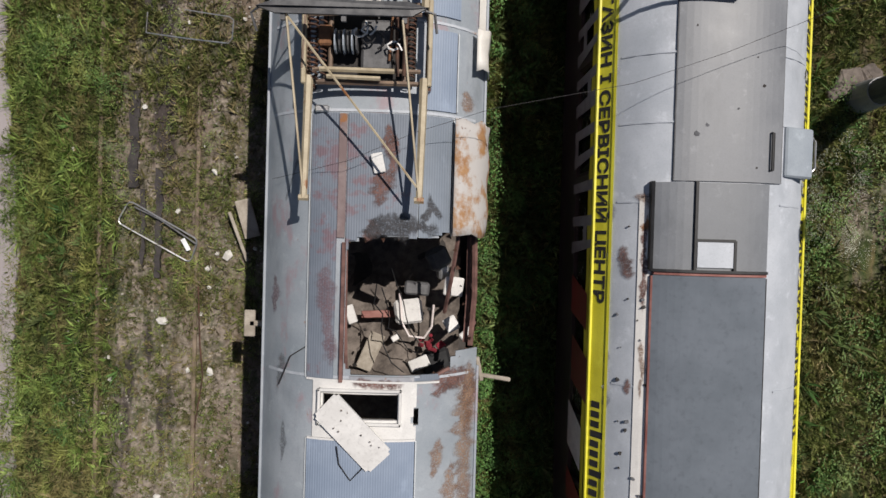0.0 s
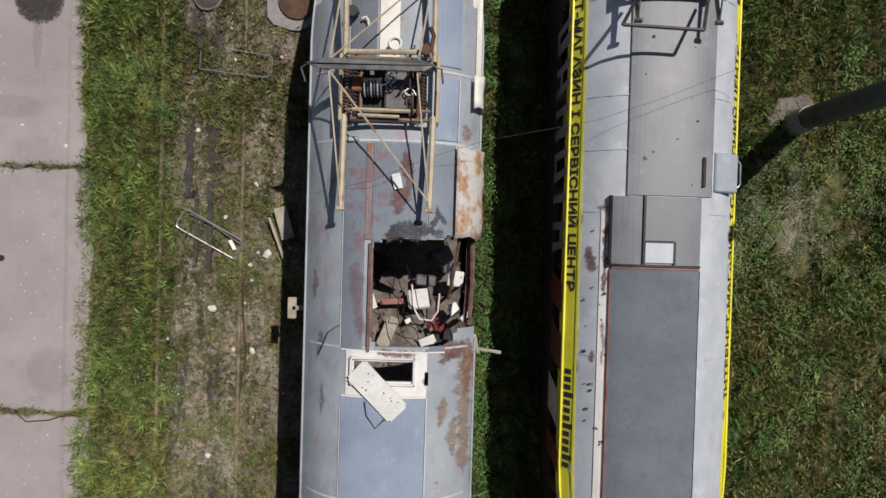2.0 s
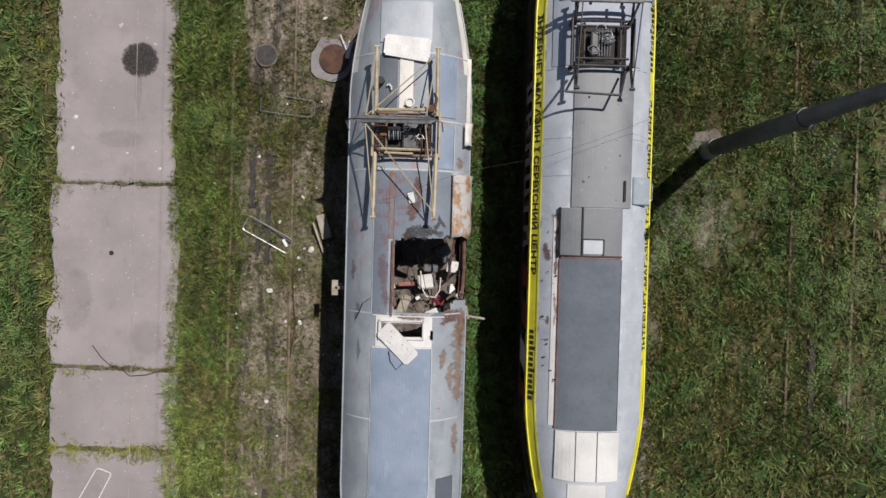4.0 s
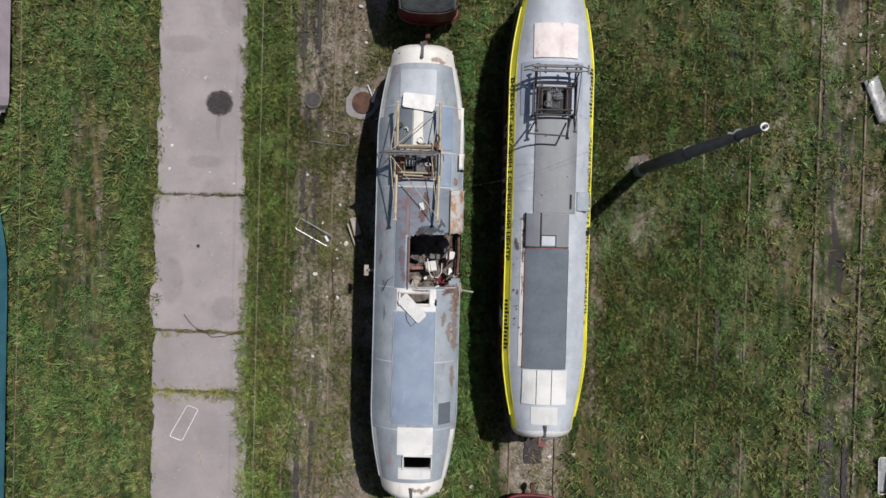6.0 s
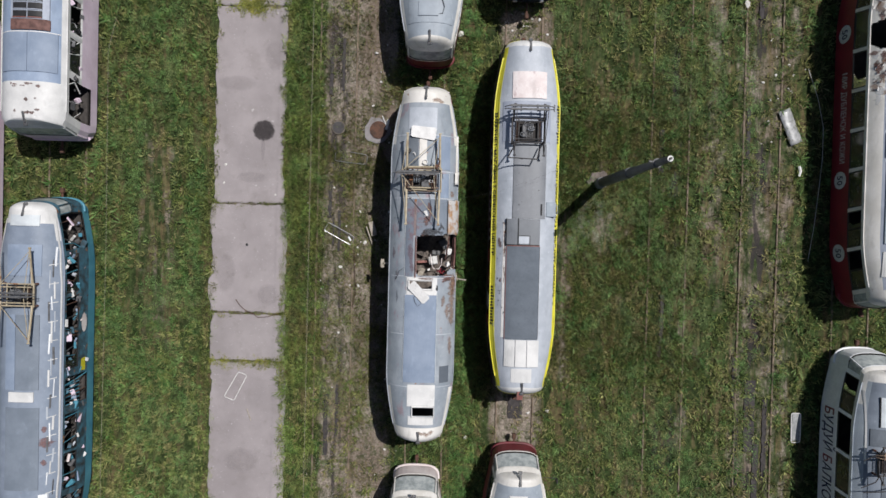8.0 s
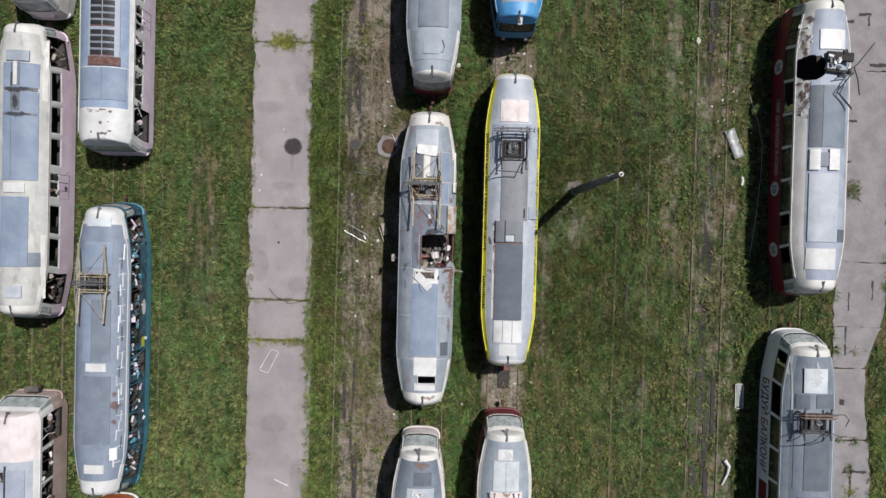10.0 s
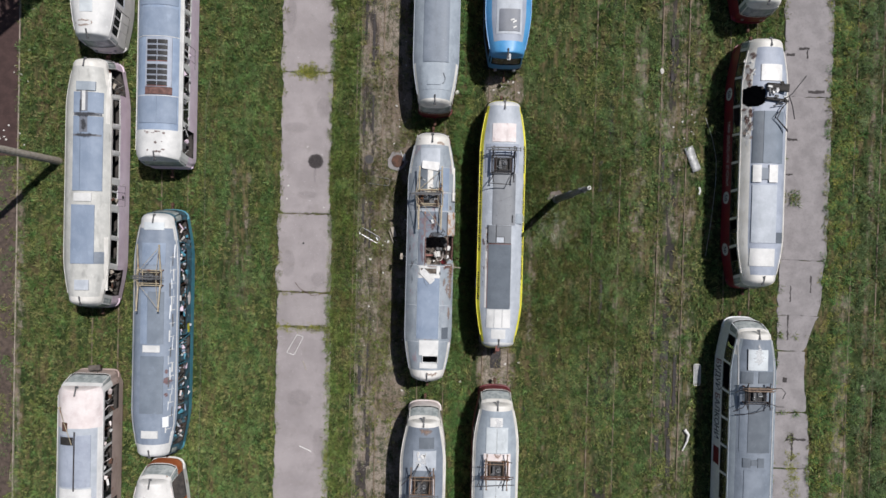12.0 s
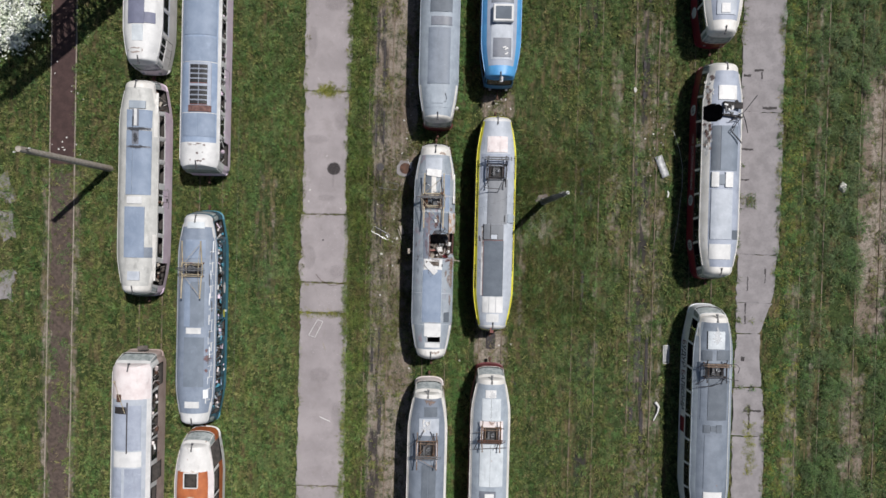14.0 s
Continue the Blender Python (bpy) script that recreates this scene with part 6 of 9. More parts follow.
# ---- the other parked trams ----
def more_trams():
    p = panel
    # Behind the damaged one: grey roof with dark mats.
    r, s = tram("grey-roofed tram with a cream and dark red end", -0.84, 13.62, 0.0, M["roof_grey"], M["roof_grey"], M["cream"], M["cream"], M["cream"], M["maroon"], broken=0.1, cap_len=0.42, cap_side=2.6, rim_s=0.93, shape=Shape(trim=(0.0, 0.06)))
    p(r, s, "roof_mat", -0.70, 0.72, -4.5, -0.95, M["roof_slate"], 0.03)
    p(r, s, "roof_sheet", -0.55, 0.80, -0.80, -0.25, M["sheet_grey"], 0.03)
    p(r, s, "roof_mat", -0.62, 0.80, 0.05, 2.4, M["mat_dark"], 0.04)
    p(r, s, "roof_sheet", -0.85, 0.85, -6.0, -4.62, M["roof_grey"], 0.012)
    p(r, s, "hatch", -0.45, 0.32, -5.75, -5.2, M["roof_grey"], 0.05)
    b = Geo()
    b.tube([(0.45, -5.1, 3.1), (0.55, -5.4, 3.08), (0.48, -5.65, 3.06), (0.1, -5.72, 3.08)], 0.014, 5)
    part("cable", b, M["black"], r)
    pantograph(r, s, 3.3, M["iron"], M["iron_grey"], knee=1.2)

    # Blue one.
    r, s = tram("bright blue tram with pale grey roof", 3.03, 16.19, 0.0, M["roof_lilac"], M["blue"], M["blue"], M["blue"], M["blue"], M["blue"], M["black"], broken=0.0, rim_s=0.76, cap_len=1.0, shape=Shape(trim=(0.0, 0.30)), screen=M["glass"])
    b = Geo()
    b.box((0.05, -2.65, 3.24), (1.32, 1.10, 0.34), ch=0.05)
    bx = part("roof_box", b, M["white"], r, "pale box on the roof")
    b = Geo()
    b.box((0.05, -2.65, 3.42), (1.02, 0.80, 0.03), ch=0.01)
    part("grille", b, M["pad_dark"], bx)
    p(r, s, "roof_sheet", -0.72, 0.72, -1.9, 2.5, M["sheet_grey"], 0.02)
    p(r, s, "roof_sheet", -0.70, 0.72, -5.5, -3.3, M["roof_light"], 0.016)
    p(r, s, "hatch", -0.55, 0.62, -5.35, -4.15, M["sheet_grey"], 0.045)
    # Plain white block added on the nose.
    b = Geo()
    b.box((0.05, -6.72, 2.92), (0.22, 0.34, 0.10), rx=22, ch=0.03)
    part("number_lamp", b, M["board_white"], r, "white block over the windscreen")
    for u, v in ((0.18, -4.75), (0.3, -4.85), (0.32, -5.15)):
        b = Geo()
        b.box((u, v, 3.15), (0.22, 0.09, 0.02), rz=u * 90, ch=0.006)
        part("scrap", b, M["board_white"], r)

    # In front of the damaged one.
    r, s = tram("grey-roofed tram with a pinkish white rim and dusty windscreen", -1.00, -16.62, 0.0, M["roof_slate"], M["cream"], M["cream"], M["cream"], M["cream"], M["pinkish"], broken=0.15, rim_s=0.90, shape=Shape(rake=0.30, narrow=0.72, trim=(0.28, 0.0)), cap_len=0.62)
    p(r, s, "roof_mat", -0.22, 0.62, 5.10, 5.72, M["mat_dark"], 0.02)
    p(r, s, "roof_sheet", -0.55, 0.75, 3.9, 4.98, M["roof_light"], 0.03)
    for k in range(9):
        q = random.Random(k)
        b = Geo()
        b.box((q.uniform(-0.35, 0.2), q.uniform(4.1, 4.9), 3.15), (q.uniform(0.05, 0.3), q.uniform(0.05, 0.2), 0.03), q.uniform(0, 180), ch=0.008)
        part("scrap", b, M["board_white"], r)
    p(r, s, "roof_mat", -0.30, 0.10, -6, 2.0, M["mat_dark"], 0.02)
    p(r, s, "roof_mat", 0.13, 0.62, -6, 2.0, M["mat_dark"], 0.02)
    pantograph(r, s, 3.05, M["pan_rust"], M["iron_grey"], knee=1.15, knee_z=3.6, head_v=-0.35, head_z=3.8, half=0.66, deep=0.55)

    for k, (a, c) in enumerate((((-0.62, 3.7, 3.3), (-1.15, 3.2, 3.5)), ((0.62, 3.6, 3.3), (0.66, 1.9, 3.45)), ((-0.62, 3.5, 3.35), (-0.66, 1.9, 3.45)), ((-0.2, 4.3, 3.2), (-0.5, 3.7, 3.35)), ((0.2, 4.2, 3.2), (0.55, 3.6, 3.3)))):
        b = Geo()
        b.tube([a, c], 0.024, 5)
        part("bent_arm", b, M["iron"] if k in (0, 3, 4) else M["pinkish"], r)
    smear(r, s, "stain", ((-0.45, 4.2, 0.15), (0.0, 4.35, 0.30), (0.2, 4.75, 0.15)), M["p_white"], 0.042, "patch of flaking white paint", 5)
    smear(r, s, "rust_patch", ((-0.3, 6.2, 0.1), (0.1, 6.0, 0.22), (0.6, 6.1, 0.1)), M["p_rust_pale"], 0.006, "thin orange rust", 6)
    # In front of the yellow-eaved one.
    r, s = tram("pale-roofed tram with a white rim, red bumper and open wipers", 2.98, -15.63, 0.0, M["roof_grey"], M["cream"], M["cream"], M["cream"], M["cream"], M["maroon"], broken=0.1, rim_s=0.90, shape=Shape(rake=0.28, narrow=0.72, trim=(0.24, 0.0)), cap_len=0.62)
    p(r, s, "roof_sheet", -0.60, 0.62, 3.95, 5.35, M["roof_pale"], 0.03)
    p(r, s, "roof_sheet", -0.40, 0.30, 5.4, 5.9, M["white"], 0.02)
    p(r, s, "roof_sheet", -0.72, 0.80, 2.5, 3.9, M["pinkish"], 0.02)
    p(r, s, "roof_sheet", -0.68, 0.85, -0.3, 2.42, M["roof_pale"], 0.035)
    p(r, s, "roof_sheet", -0.62, 0.42, -3.6, -0.6, M["sheet_grey"], 0.03)
    p(r, s, "hatch", -0.3, 0.3, -1.3, -0.75, M["board_white"], 0.05)
    strip(r, s, [(-0.01, 3.95), (-0.01, 5.35)], 0.015, 0.035, M["iron"], "edge_strip")
    strip(r, s, [(0.0, -0.3), (0.0, 2.42)], 0.012, 0.04, M["iron"], "edge_strip")
    pantograph(r, s, 3.05, M["pan_rust"], M["rust_dark"], knee=0.95, knee_z=3.55, head_v=-0.25, head_z=3.7, half=0.60, deep=0.5, diag=False)
    b = Geo()
    b.tube([(1.02, 6.2, 1.9), (1.42, 6.25, 2.0), (1.6, 6.2, 2.0)], 0.014, 5)
    b.box((1.62, 6.12, 1.95), (0.05, 0.18, 0.28), ch=0.015)
    part("wing_mirror", b, M["iron"], r)
    b = Geo()
    b.tube([(0.05, 6.72, 1.55), (-0.2, 6.78, 1.9)], 0.012, 4)
    b.tube([(0.35, 6.72, 1.55), (0.62, 6.75, 1.95)], 0.012, 4)
    part("wiper", b, M["black"], r)

    smear(r, s, "stain", ((0.0, 5.9, 0.1), (0.1, 5.6, 0.35), (-0.1, 5.3, 0.2)), M["p_white"], 0.028, "patch of flaking white paint", 8)
    smear(r, s, "rust_patch", ((-0.2, 3.9, 0.1), (0.05, 3.75, 0.2), (0.3, 3.9, 0.1)), M["p_rust_pale"], 0.03, "thin orange rust", 9)
    for k, (a, c) in enumerate((((-0.6, 3.1, 3.3), (-1.1, 2.2, 3.4)), ((-1.1, 3.3, 3.4), (-0.5, 3.2, 3.3)), ((-1.1, 2.2, 3.4), (1.0, 2.35, 3.45)), ((0.6, 3.0, 3.3), (0.3, 2.2, 3.5)), ((0.3, 3.6, 3.2), (0.85, 3.5, 3.3)))):
        b = Geo()
        b.tube([a, c], 0.024, 5)
        part("bent_arm", b, M["iron"], r)
    # Red and cream, with a wrecked pantograph.
    r, s = tram("dark red and cream tram with a wrecked pantograph and burst roof", 17.12, 4.35, 0.0, M["roof_lilac"], M["cream"], M["cream"], M["cream"], M["cream"], M["red"], broken=0.35, rim_s=0.70, rim_right=0.93, cap_len=0.62,
                shape=Shape(dense=[0.42 + 0.008 * k for k in range(30)]), fine=[0.04 * k for k in range(1, 25)],
                cuts=[[(-1.30, 3.25), (-1.05, 3.02), (-0.6, 2.98), (-0.28, 3.2), (-0.22, 3.85), (-0.45, 4.1), (-0.9, 4.15), (-1.28, 4.0)]])
    p(r, s, "roof_sheet", -0.52, 0.66, 4.4, 5.3, M["board_white"], 0.05)
    p(r, s, "roof_sheet", -0.83, -0.30, -0.10, 2.75, M["mat_dark"], 0.03)
    p(r, s, "roof_sheet", -0.28, 0.88, -0.10, 2.75, M["mat_grey"], 0.03)
    p(r, s, "roof_box", -0.80, -0.37, -1.16, -0.20, M["board_white"], 0.10)
    p(r, s, "roof_box", 0.05, 0.55, -1.16, -0.20, M["board_white"], 0.10)
    p(r, s, "roof_box", -0.36, 0.04, -1.00, -0.36, M["roof_slate"], 0.06)
    p(r, s, "roof_sheet", -0.78, 0.57, -4.48, -1.31, M["roof_light"], 0.05)
    p(r, s, "roof_sheet", -0.79, 0.56, -5.76, -4.79, M["white"], 0.03)
    p(r, s, "roof_patch", 0.63, 1.15, -4.48, -3.89, M["mat_dark"], 0.02)
    b = Geo()
    b.box((0.36, 4.02, 3.2), (1.25, 0.42, 0.16), rz=-3, ch=0.03)
    b.box((0.30, 3.35, 3.2), (1.2, 0.16, 0.14), rz=-6, ch=0.03)
    eq = part("burnt_gear", b, M["soot"], r, "burnt dark pantograph base")
    for k in range(14):
        q = random.Random(60 + k)
        b = Geo()
        b.box((q.uniform(-0.2, 0.8), q.uniform(3.15, 4.3), 3.3), (q.uniform(0.05, 0.25), q.uniform(0.05, 0.2), 0.08), q.uniform(0, 180), q.uniform(-20, 20), ch=0.01)
        part("fragment", b, M[("iron_grey", "board_white", "soot")[k % 3]], eq)
    for pts in ([(0.3, 3.1, 3.3), (1.0, 3.6, 3.45), (1.75, 4.6, 3.5)], [(0.9, 3.5, 3.4), (1.15, 3.0, 3.3), (1.45, 2.35, 3.0)], [(0.9, 3.3, 3.4), (0.2, 2.4, 3.3), (0.98, 1.62, 3.2)], [(0.6, 2.95, 3.3), (0.32, 2.3, 3.3), (1.0, 1.7, 3.15)], [(0.1, 3.0, 3.3), (0.9, 3.2, 3.4)]):
        b = Geo()
        b.tube(pts, 0.028, 5)
        part("bent_arm", b, M["iron"], eq)
    for k in range(30):
        q = random.Random(160 + k)
        u, v = q.uniform(-1.16, -0.86), q.uniform(0.9, 2.95) if k % 3 else q.uniform(4.2, 5.9)
        w, h = q.uniform(0.06, 0.20), q.uniform(0.10, 0.32)
        smear(r, s, "rust_patch", ((u, v - h, w * 0.4), (u + q.uniform(-0.06, 0.06), v, w), (u + q.uniform(-0.06, 0.06), v + h, w * 0.3)), M[("p_rust_streak", "p_grime", "p_white", "p_rust_streak", "p_rust_pale")[k % 5]], 0.006 + 0.0006 * k, "torn and rusted eave sheet", k + 40)
    for k in range(22):
        q = random.Random(260 + k)
        u, v = q.uniform(-1.22, -0.80), q.uniform(1.0, 2.95) if k % 3 else q.uniform(4.2, 5.7)
        z, a, h = s.roof_z(u, v) + 0.01, q.uniform(-0.6, 0.6), q.uniform(0.06, 0.20)
        g = Geo()
        ca, sa = math.cos(a), math.sin(a)
        for t in (0.0, 0.4, 0.75, 1.0):
            for e in (-1, 1):
                x, y = e * 0.035 * (1.2 - t), h * t
                g.v.append((u + x * ca - y * sa, v + x * sa + y * ca, z + 0.10 * t * t))
        g.f = [(i, i + 1, i + 3, i + 2) for i in (0, 2, 4)]
        g.m = [0] * 3
        curl = part("torn_curl", g, M[("cream", "white", "rust_streak")[k % 3]], r, fix=False)
        curl.modifiers.new("thick", "SOLIDIFY").thickness = 0.008
    lettering(r, "МИР ДУБЛЕНОК И КОЖИ", 0.48, lambda v, h: s.wall(-1, v, 0.86 + h, 0.012), M["ink_white"], 2.5, -1.2, "white capital letter on the red side", bold=0.0)
    for v in (4.1, -1.9, -4.9):
        b = Geo()
        pts = [s.wall(-1, v + 0.36 * math.cos(t), 0.95 + 0.40 * math.sin(t) + 0.0, 0.014) for t in [k * math.pi / 10 for k in range(20)]]
        b.add(pts, [tuple(range(20))])
        part("round_sticker", b, M["ink_white"], r, fix=False)
        lettering(r, "50", 0.50, lambda a, h: s.wall(-1, a, 0.78 + h, 0.020), M["ink_navy"], v + 0.2, v - 0.2)

    r, s = tram("dark red and cream tram with a pale roof", 16.95, 19.42, 0.0, M["roof_lilac"], M["cream"], M["cream"], M["cream"], M["cream"], M["red"], broken=0.1, rim_s=0.74, cap_len=0.95, shape=Shape(trim=(0.0, 0.12)))
    p(r, s, "roof_sheet", -0.62, 0.66, -5.6, -3.0, M["roof_light"], 0.04)
    p(r, s, "hatch", -0.35, 0.2, -5.5, -4.9, M["white"], 0.08)
    b = Geo()
    pts = [s.wall(-1, -4.8 + 0.36 * math.cos(t), 0.95 + 0.40 * math.sin(t), 0.014) for t in [k * math.pi / 10 for k in range(20)]]
    b.add(pts, [tuple(range(20))])
    part("round_sticker", b, M["ink_white"], r, fix=False)

    # White-sided one with a building slogan.
    r, s = tram("grey-roofed tram with white sides, dark windows and cream ends", 16.99, -11.42, 0.0, M["roof_slate"], M["roof_grey"], M["cream"], M["cream"], M["bare_white"], M["bare_white"], M["bare_white"], broken=0.1, rim_s=0.80, cap_len=0.60, shape=Shape(rake=0.28, narrow=0.74, trim=(0.18, 0.0)))
    p(r, s, "hatch", -0.58, 0.52, 4.58, 5.72, M["roof_pale"], 0.03, "pale dented hatch sheet")
    strip(r, s, [(-0.60, 4.58), (-0.60, 5.72)], 0.03, 0.05, M["black"], "rubber_seal")
    smear(r, s, "stain", ((-0.05, 6.15, 0.06), (0.0, 5.80, 0.16), (-0.05, 5.5, 0.30), (0.0, 5.1, 0.36), (-0.05, 4.75, 0.12)), M["p_white"], 0.045, "patch of flaking white paint", 15)
    p(r, s, "roof_mat", -0.89, -0.29, 3.83, 4.48, M["mat_dark"], 0.03)
    p(r, s, "roof_mat", 0.01, 0.90, 3.88, 4.50, M["mat_dark"], 0.03)
    p(r, s, "roof_mat", -0.90, -0.51, 0.05, 2.60, M["roof_slate"], 0.02)
    p(r, s, "roof_mat", -0.49, 0.79, 0.02, 2.66, M["mat_dark"], 0.03)
    p(r, s, "roof_edge", -1.02, -0.97, 3.1, 5.9, M["white"], 0.02, "white line along the eave")
    p(r, s, "roof_edge", 1.00, 1.05, -5.9, 5.9, M["white"], 0.02, "white line along the eave")
    p(r, s, "roof_mat", -0.62, 0.60, -4.43, -0.95, M["roof_slate"], 0.02)
    for u0, u1, v0, v1 in ((-0.71, -0.30, -0.80, -0.30), (-0.28, 0.08, -0.68, -0.36), (0.10, 0.46, -0.78, -0.28)):
        p(r, s, "roof_sheet", u0, u1, v0, v1, M["mat_dark"], 0.04)
    p(r, s, "roof_sheet", -0.60, 0.60, -6.0, -4.6, M["white"], 0.03)
    pantograph(r, s, 3.24, M["iron"], M["pan_rust"], u=-0.12, knee=0.7, knee_z=3.5, head_v=0.38, head_z=3.62, half=0.66, deep=0.44, diag=False, base_mat=M["iron"])
    for pts in ([(-0.8, 3.6, 3.35), (-1.1, 3.62, 3.5), (-1.45, 3.40, 3.4)], [(0.55, 3.66, 3.35), (1.10, 3.72, 3.5), (1.40, 3.45, 3.35), (1.34, 3.10, 3.2)], [(-0.75, 2.85, 3.35), (-1.0, 2.62, 3.45), (-1.50, 2.38, 3.4)], [(0.5, 2.85, 3.35), (0.1, 2.5, 3.5), (-0.5, 2.30, 3.5), (-1.45, 2.22, 3.45)], [(0.5, 2.85, 3.4), (0.95, 2.70, 3.45), (1.35, 2.66, 3.3)]):
        b = Geo()
        b.tube(pts, 0.022, 5)
        part("bent_arm", b, M["iron"], r)
    lettering(r, "БУДУЙ БАЛКОНИ", 0.86, lambda v, h: s.wall(-1, v, 0.64 + h, 0.012), M["ink_navy"], 4.84, 0.18, "capital letter on the white side", bold=0.012, first=M["red"])
    b = Geo()
    b.add([s.wall(-1, -0.3, 0.6, 0.012), s.wall(-1, -1.3, 0.6, 0.012), s.wall(-1, -1.3, 1.36, 0.012), s.wall(-1, -0.3, 1.36, 0.012)], [(0, 1, 2, 3)])
    part("red_block", b, M["red"], r, fix=False)

    # The left rows.
    r, s = tram("cream-roofed tram with faded mauve sides and missing doors", -19.66, 2.32, 0.0, M["roof_beige"], M["roof_beige"], M["cream"], M["cream"], M["white"], M["mauve"], broken=0.45, rim_s=0.72, cap_len=0.55, frame_mat=M["white"])
    p(r, s, "eave_trim", 1.08, 1.245, 3.24, 6.1, M["cream"], 0.006, "cream trim along the eave")
    p(r, s, "eave_trim", 1.10, 1.245, -6.0, -3.02, M["cream"], 0.006, "cream trim along the eave")
    p(r, s, "roof_mat", -0.53, 1.0, 3.77, 4.90, M["mat_blue"], 0.03)
    p(r, s, "roof_mat", -0.53, -0.12, -0.50, 3.58, M["mat_blue"], 0.03)
    p(r, s, "roof_mat", -0.10, 1.0, -0.50, 3.58, M["mat_blue"], 0.03)
    p(r, s, "roof_mat", -0.58, 0.70, -4.50, -1.26, M["mat_blue"], 0.03)
    p(r, s, "roof_patch", 0.71, 1.12, -4.50, -3.84, M["roof_slate"], 0.02)
    p(r, s, "hatch", -0.42, 0.55, -1.07, -0.62, M["white"], 0.05)
    p(r, s, "hatch", -0.29, 0.48, -5.94, -5.38, M["roof_light"], 0.06)
    p(r, s, "hatch", -0.37, 0.66, 4.98, 5.46, M["roof_grey"], 0.08)
    for u0, u1, v0, v1 in ((-0.14, 0.28, 3.85, 4.92), (-0.49, 0.95, 3.62, 3.75), (-0.16, 0.28, 2.70, 3.60), (-0.52, 0.95, 2.48, 2.60)):
        p(r, s, "pantograph_foot", u0, u1, v0, v1, M["sheet_grey"], 0.04)
    p(r, s, "roof_sheet", -0.02, 0.16, 3.87, 4.95, M["white"], 0.08)
    for k, path in enumerate((((-0.55, 3.70, 0.05), (0.0, 3.62, 0.20), (0.5, 3.70, 0.14), (1.0, 3.66, 0.04)), ((-0.1, 4.6, 0.06), (-0.08, 4.1, 0.10), (-0.12, 3.7, 0.12)), ((0.05, 3.5, 0.10), (0.08, 3.1, 0.24), (0.05, 2.7, 0.10)), ((-0.5, 2.55, 0.06), (0.0, 2.52, 0.20), (0.5, 2.56, 0.12), (0.9, 2.52, 0.04)))):
        smear(r, s, "stain", path, M["p_soot_shadow"], 0.06 + 0.004 * k, "dark sooty stain under the lost pantograph", k + 90)
    wreckage(r, s, 1, -6.1, -4.8, 14, ("soot", "wood", "rust_dark", "board_grey"), 900)
    wreckage(r, s, 1, -1.2, -0.1, 10, ("soot", "wood", "rust_dark", "board_grey"), 930)
    wreckage(r, s, 1, 4.9, 6.3, 12, ("soot", "wood", "rust_dark", "white"), 960)

    boxy = lambda rake=0.0, cut=0.0: Shape(narrow=0.90, start=0.925, end=0.965, power=0.30, rake=rake, trim=(cut, 0.14))
    r, s = tram("white-roofed boxy tram with rusty roof grilles and mauve sides", -15.83, 10.18, 0.0, M["roof_blue"], M["white"], M["white"], M["white"], M["white"], M["mauve"], broken=0.5, shape=boxy(), rim_s=0.90, cap_len=1.75, long=0.972, frame_mat=M["white"])
    p(r, s, "roof_mat", -1.0, 1.08, 1.75, 4.2, M["mat_blue"], 0.025)
    p(r, s, "roof_mat", -1.0, 1.08, 0.04, 1.6, M["mat_blue"], 0.025)
    p(r, s, "roof_mat", -1.0, 0.10, -4.75, -3.26, M["mat_blue"], 0.025)
    p(r, s, "roof_mat", 0.12, 1.08, -4.75, -3.26, M["mat_blue"], 0.025)
    for v in (0.02, -3.24):
        strip(r, s, [(-1.1, v), (1.15, v)], 0.035, 0.02, M["white"])
    p(r, s, "grille_frame", -0.55, 0.86, -2.77, -0.04, M["roof_lilac"], 0.05, "faded lilac frame of the roof grille")
    p(r, s, "grille_foot", -0.55, 0.88, -3.18, -2.78, M["rust_streak"], 0.05, "rusty plate below the roof grille")
    for i in range(8):
        v = -0.18 - 0.31 * i - (0.12 if i > 3 else 0.0)
        for u0, u1 in ((-0.45, 0.09), (0.13, 0.65)):
            p(r, s, "vent", u0, u1, v - 0.27, v, M["soot"], 0.06)
            # Raised black plates paint the shade of the vent recesses.
            p(r, s, "vent_mouth", u0 + 0.03, u1 - 0.03, v - 0.19, v - 0.02, M["black"], 0.066)
            strip(r, s, [(u0, v - 0.25), (u1, v - 0.25)], 0.03, 0.09, M["roof_lilac"] if i % 4 != 3 else M["red_primer"], "louvre")
    for k in range(16):
        q = random.Random(20 + k)
        u, v = q.uniform(-0.6, 0.45), q.choice([-5.25, -5.85, -6.25]) + q.uniform(-0.1, 0.1)
        w = q.uniform(0.08, 0.28)
        smear(r, s, "rust_patch", ((u, v, 0.03), (u + w / 2, v + q.uniform(-0.03, 0.03), q.uniform(0.04, 0.10)), (u + w, v, 0.03)), M["p_rust_streak"], 0.006, "scab of brown rust", k)

    wreckage(r, s, 1, -6.4, 6.0, 60, ("white", "soot", "iron_grey", "white", "mauve", "black"), 1100, 1.5, 2.3, 0.10)
    r, s = tram("wrecked teal tram with smashed windows and a cream pantograph", -15.79, -5.93, 0.0, M["roof_steel"], M["roof_steel"], M["white"], M["teal_burnt"], M["teal_burnt"], M["teal_burnt"], M["teal"], broken=1.0, cap_len=0.85, long=0.972)
    p(r, s, "roof_sheet", 0.70, 0.96, -5.05, -4.48, M["bare_white"], 0.03)
    p(r, s, "roof_mat", -0.59, 0.69, -4.29, -1.09, M["mat_grey"], 0.025)
    p(r, s, "roof_mat", -0.62, -0.22, -0.4, 2.5, M["mat_blue"], 0.025)
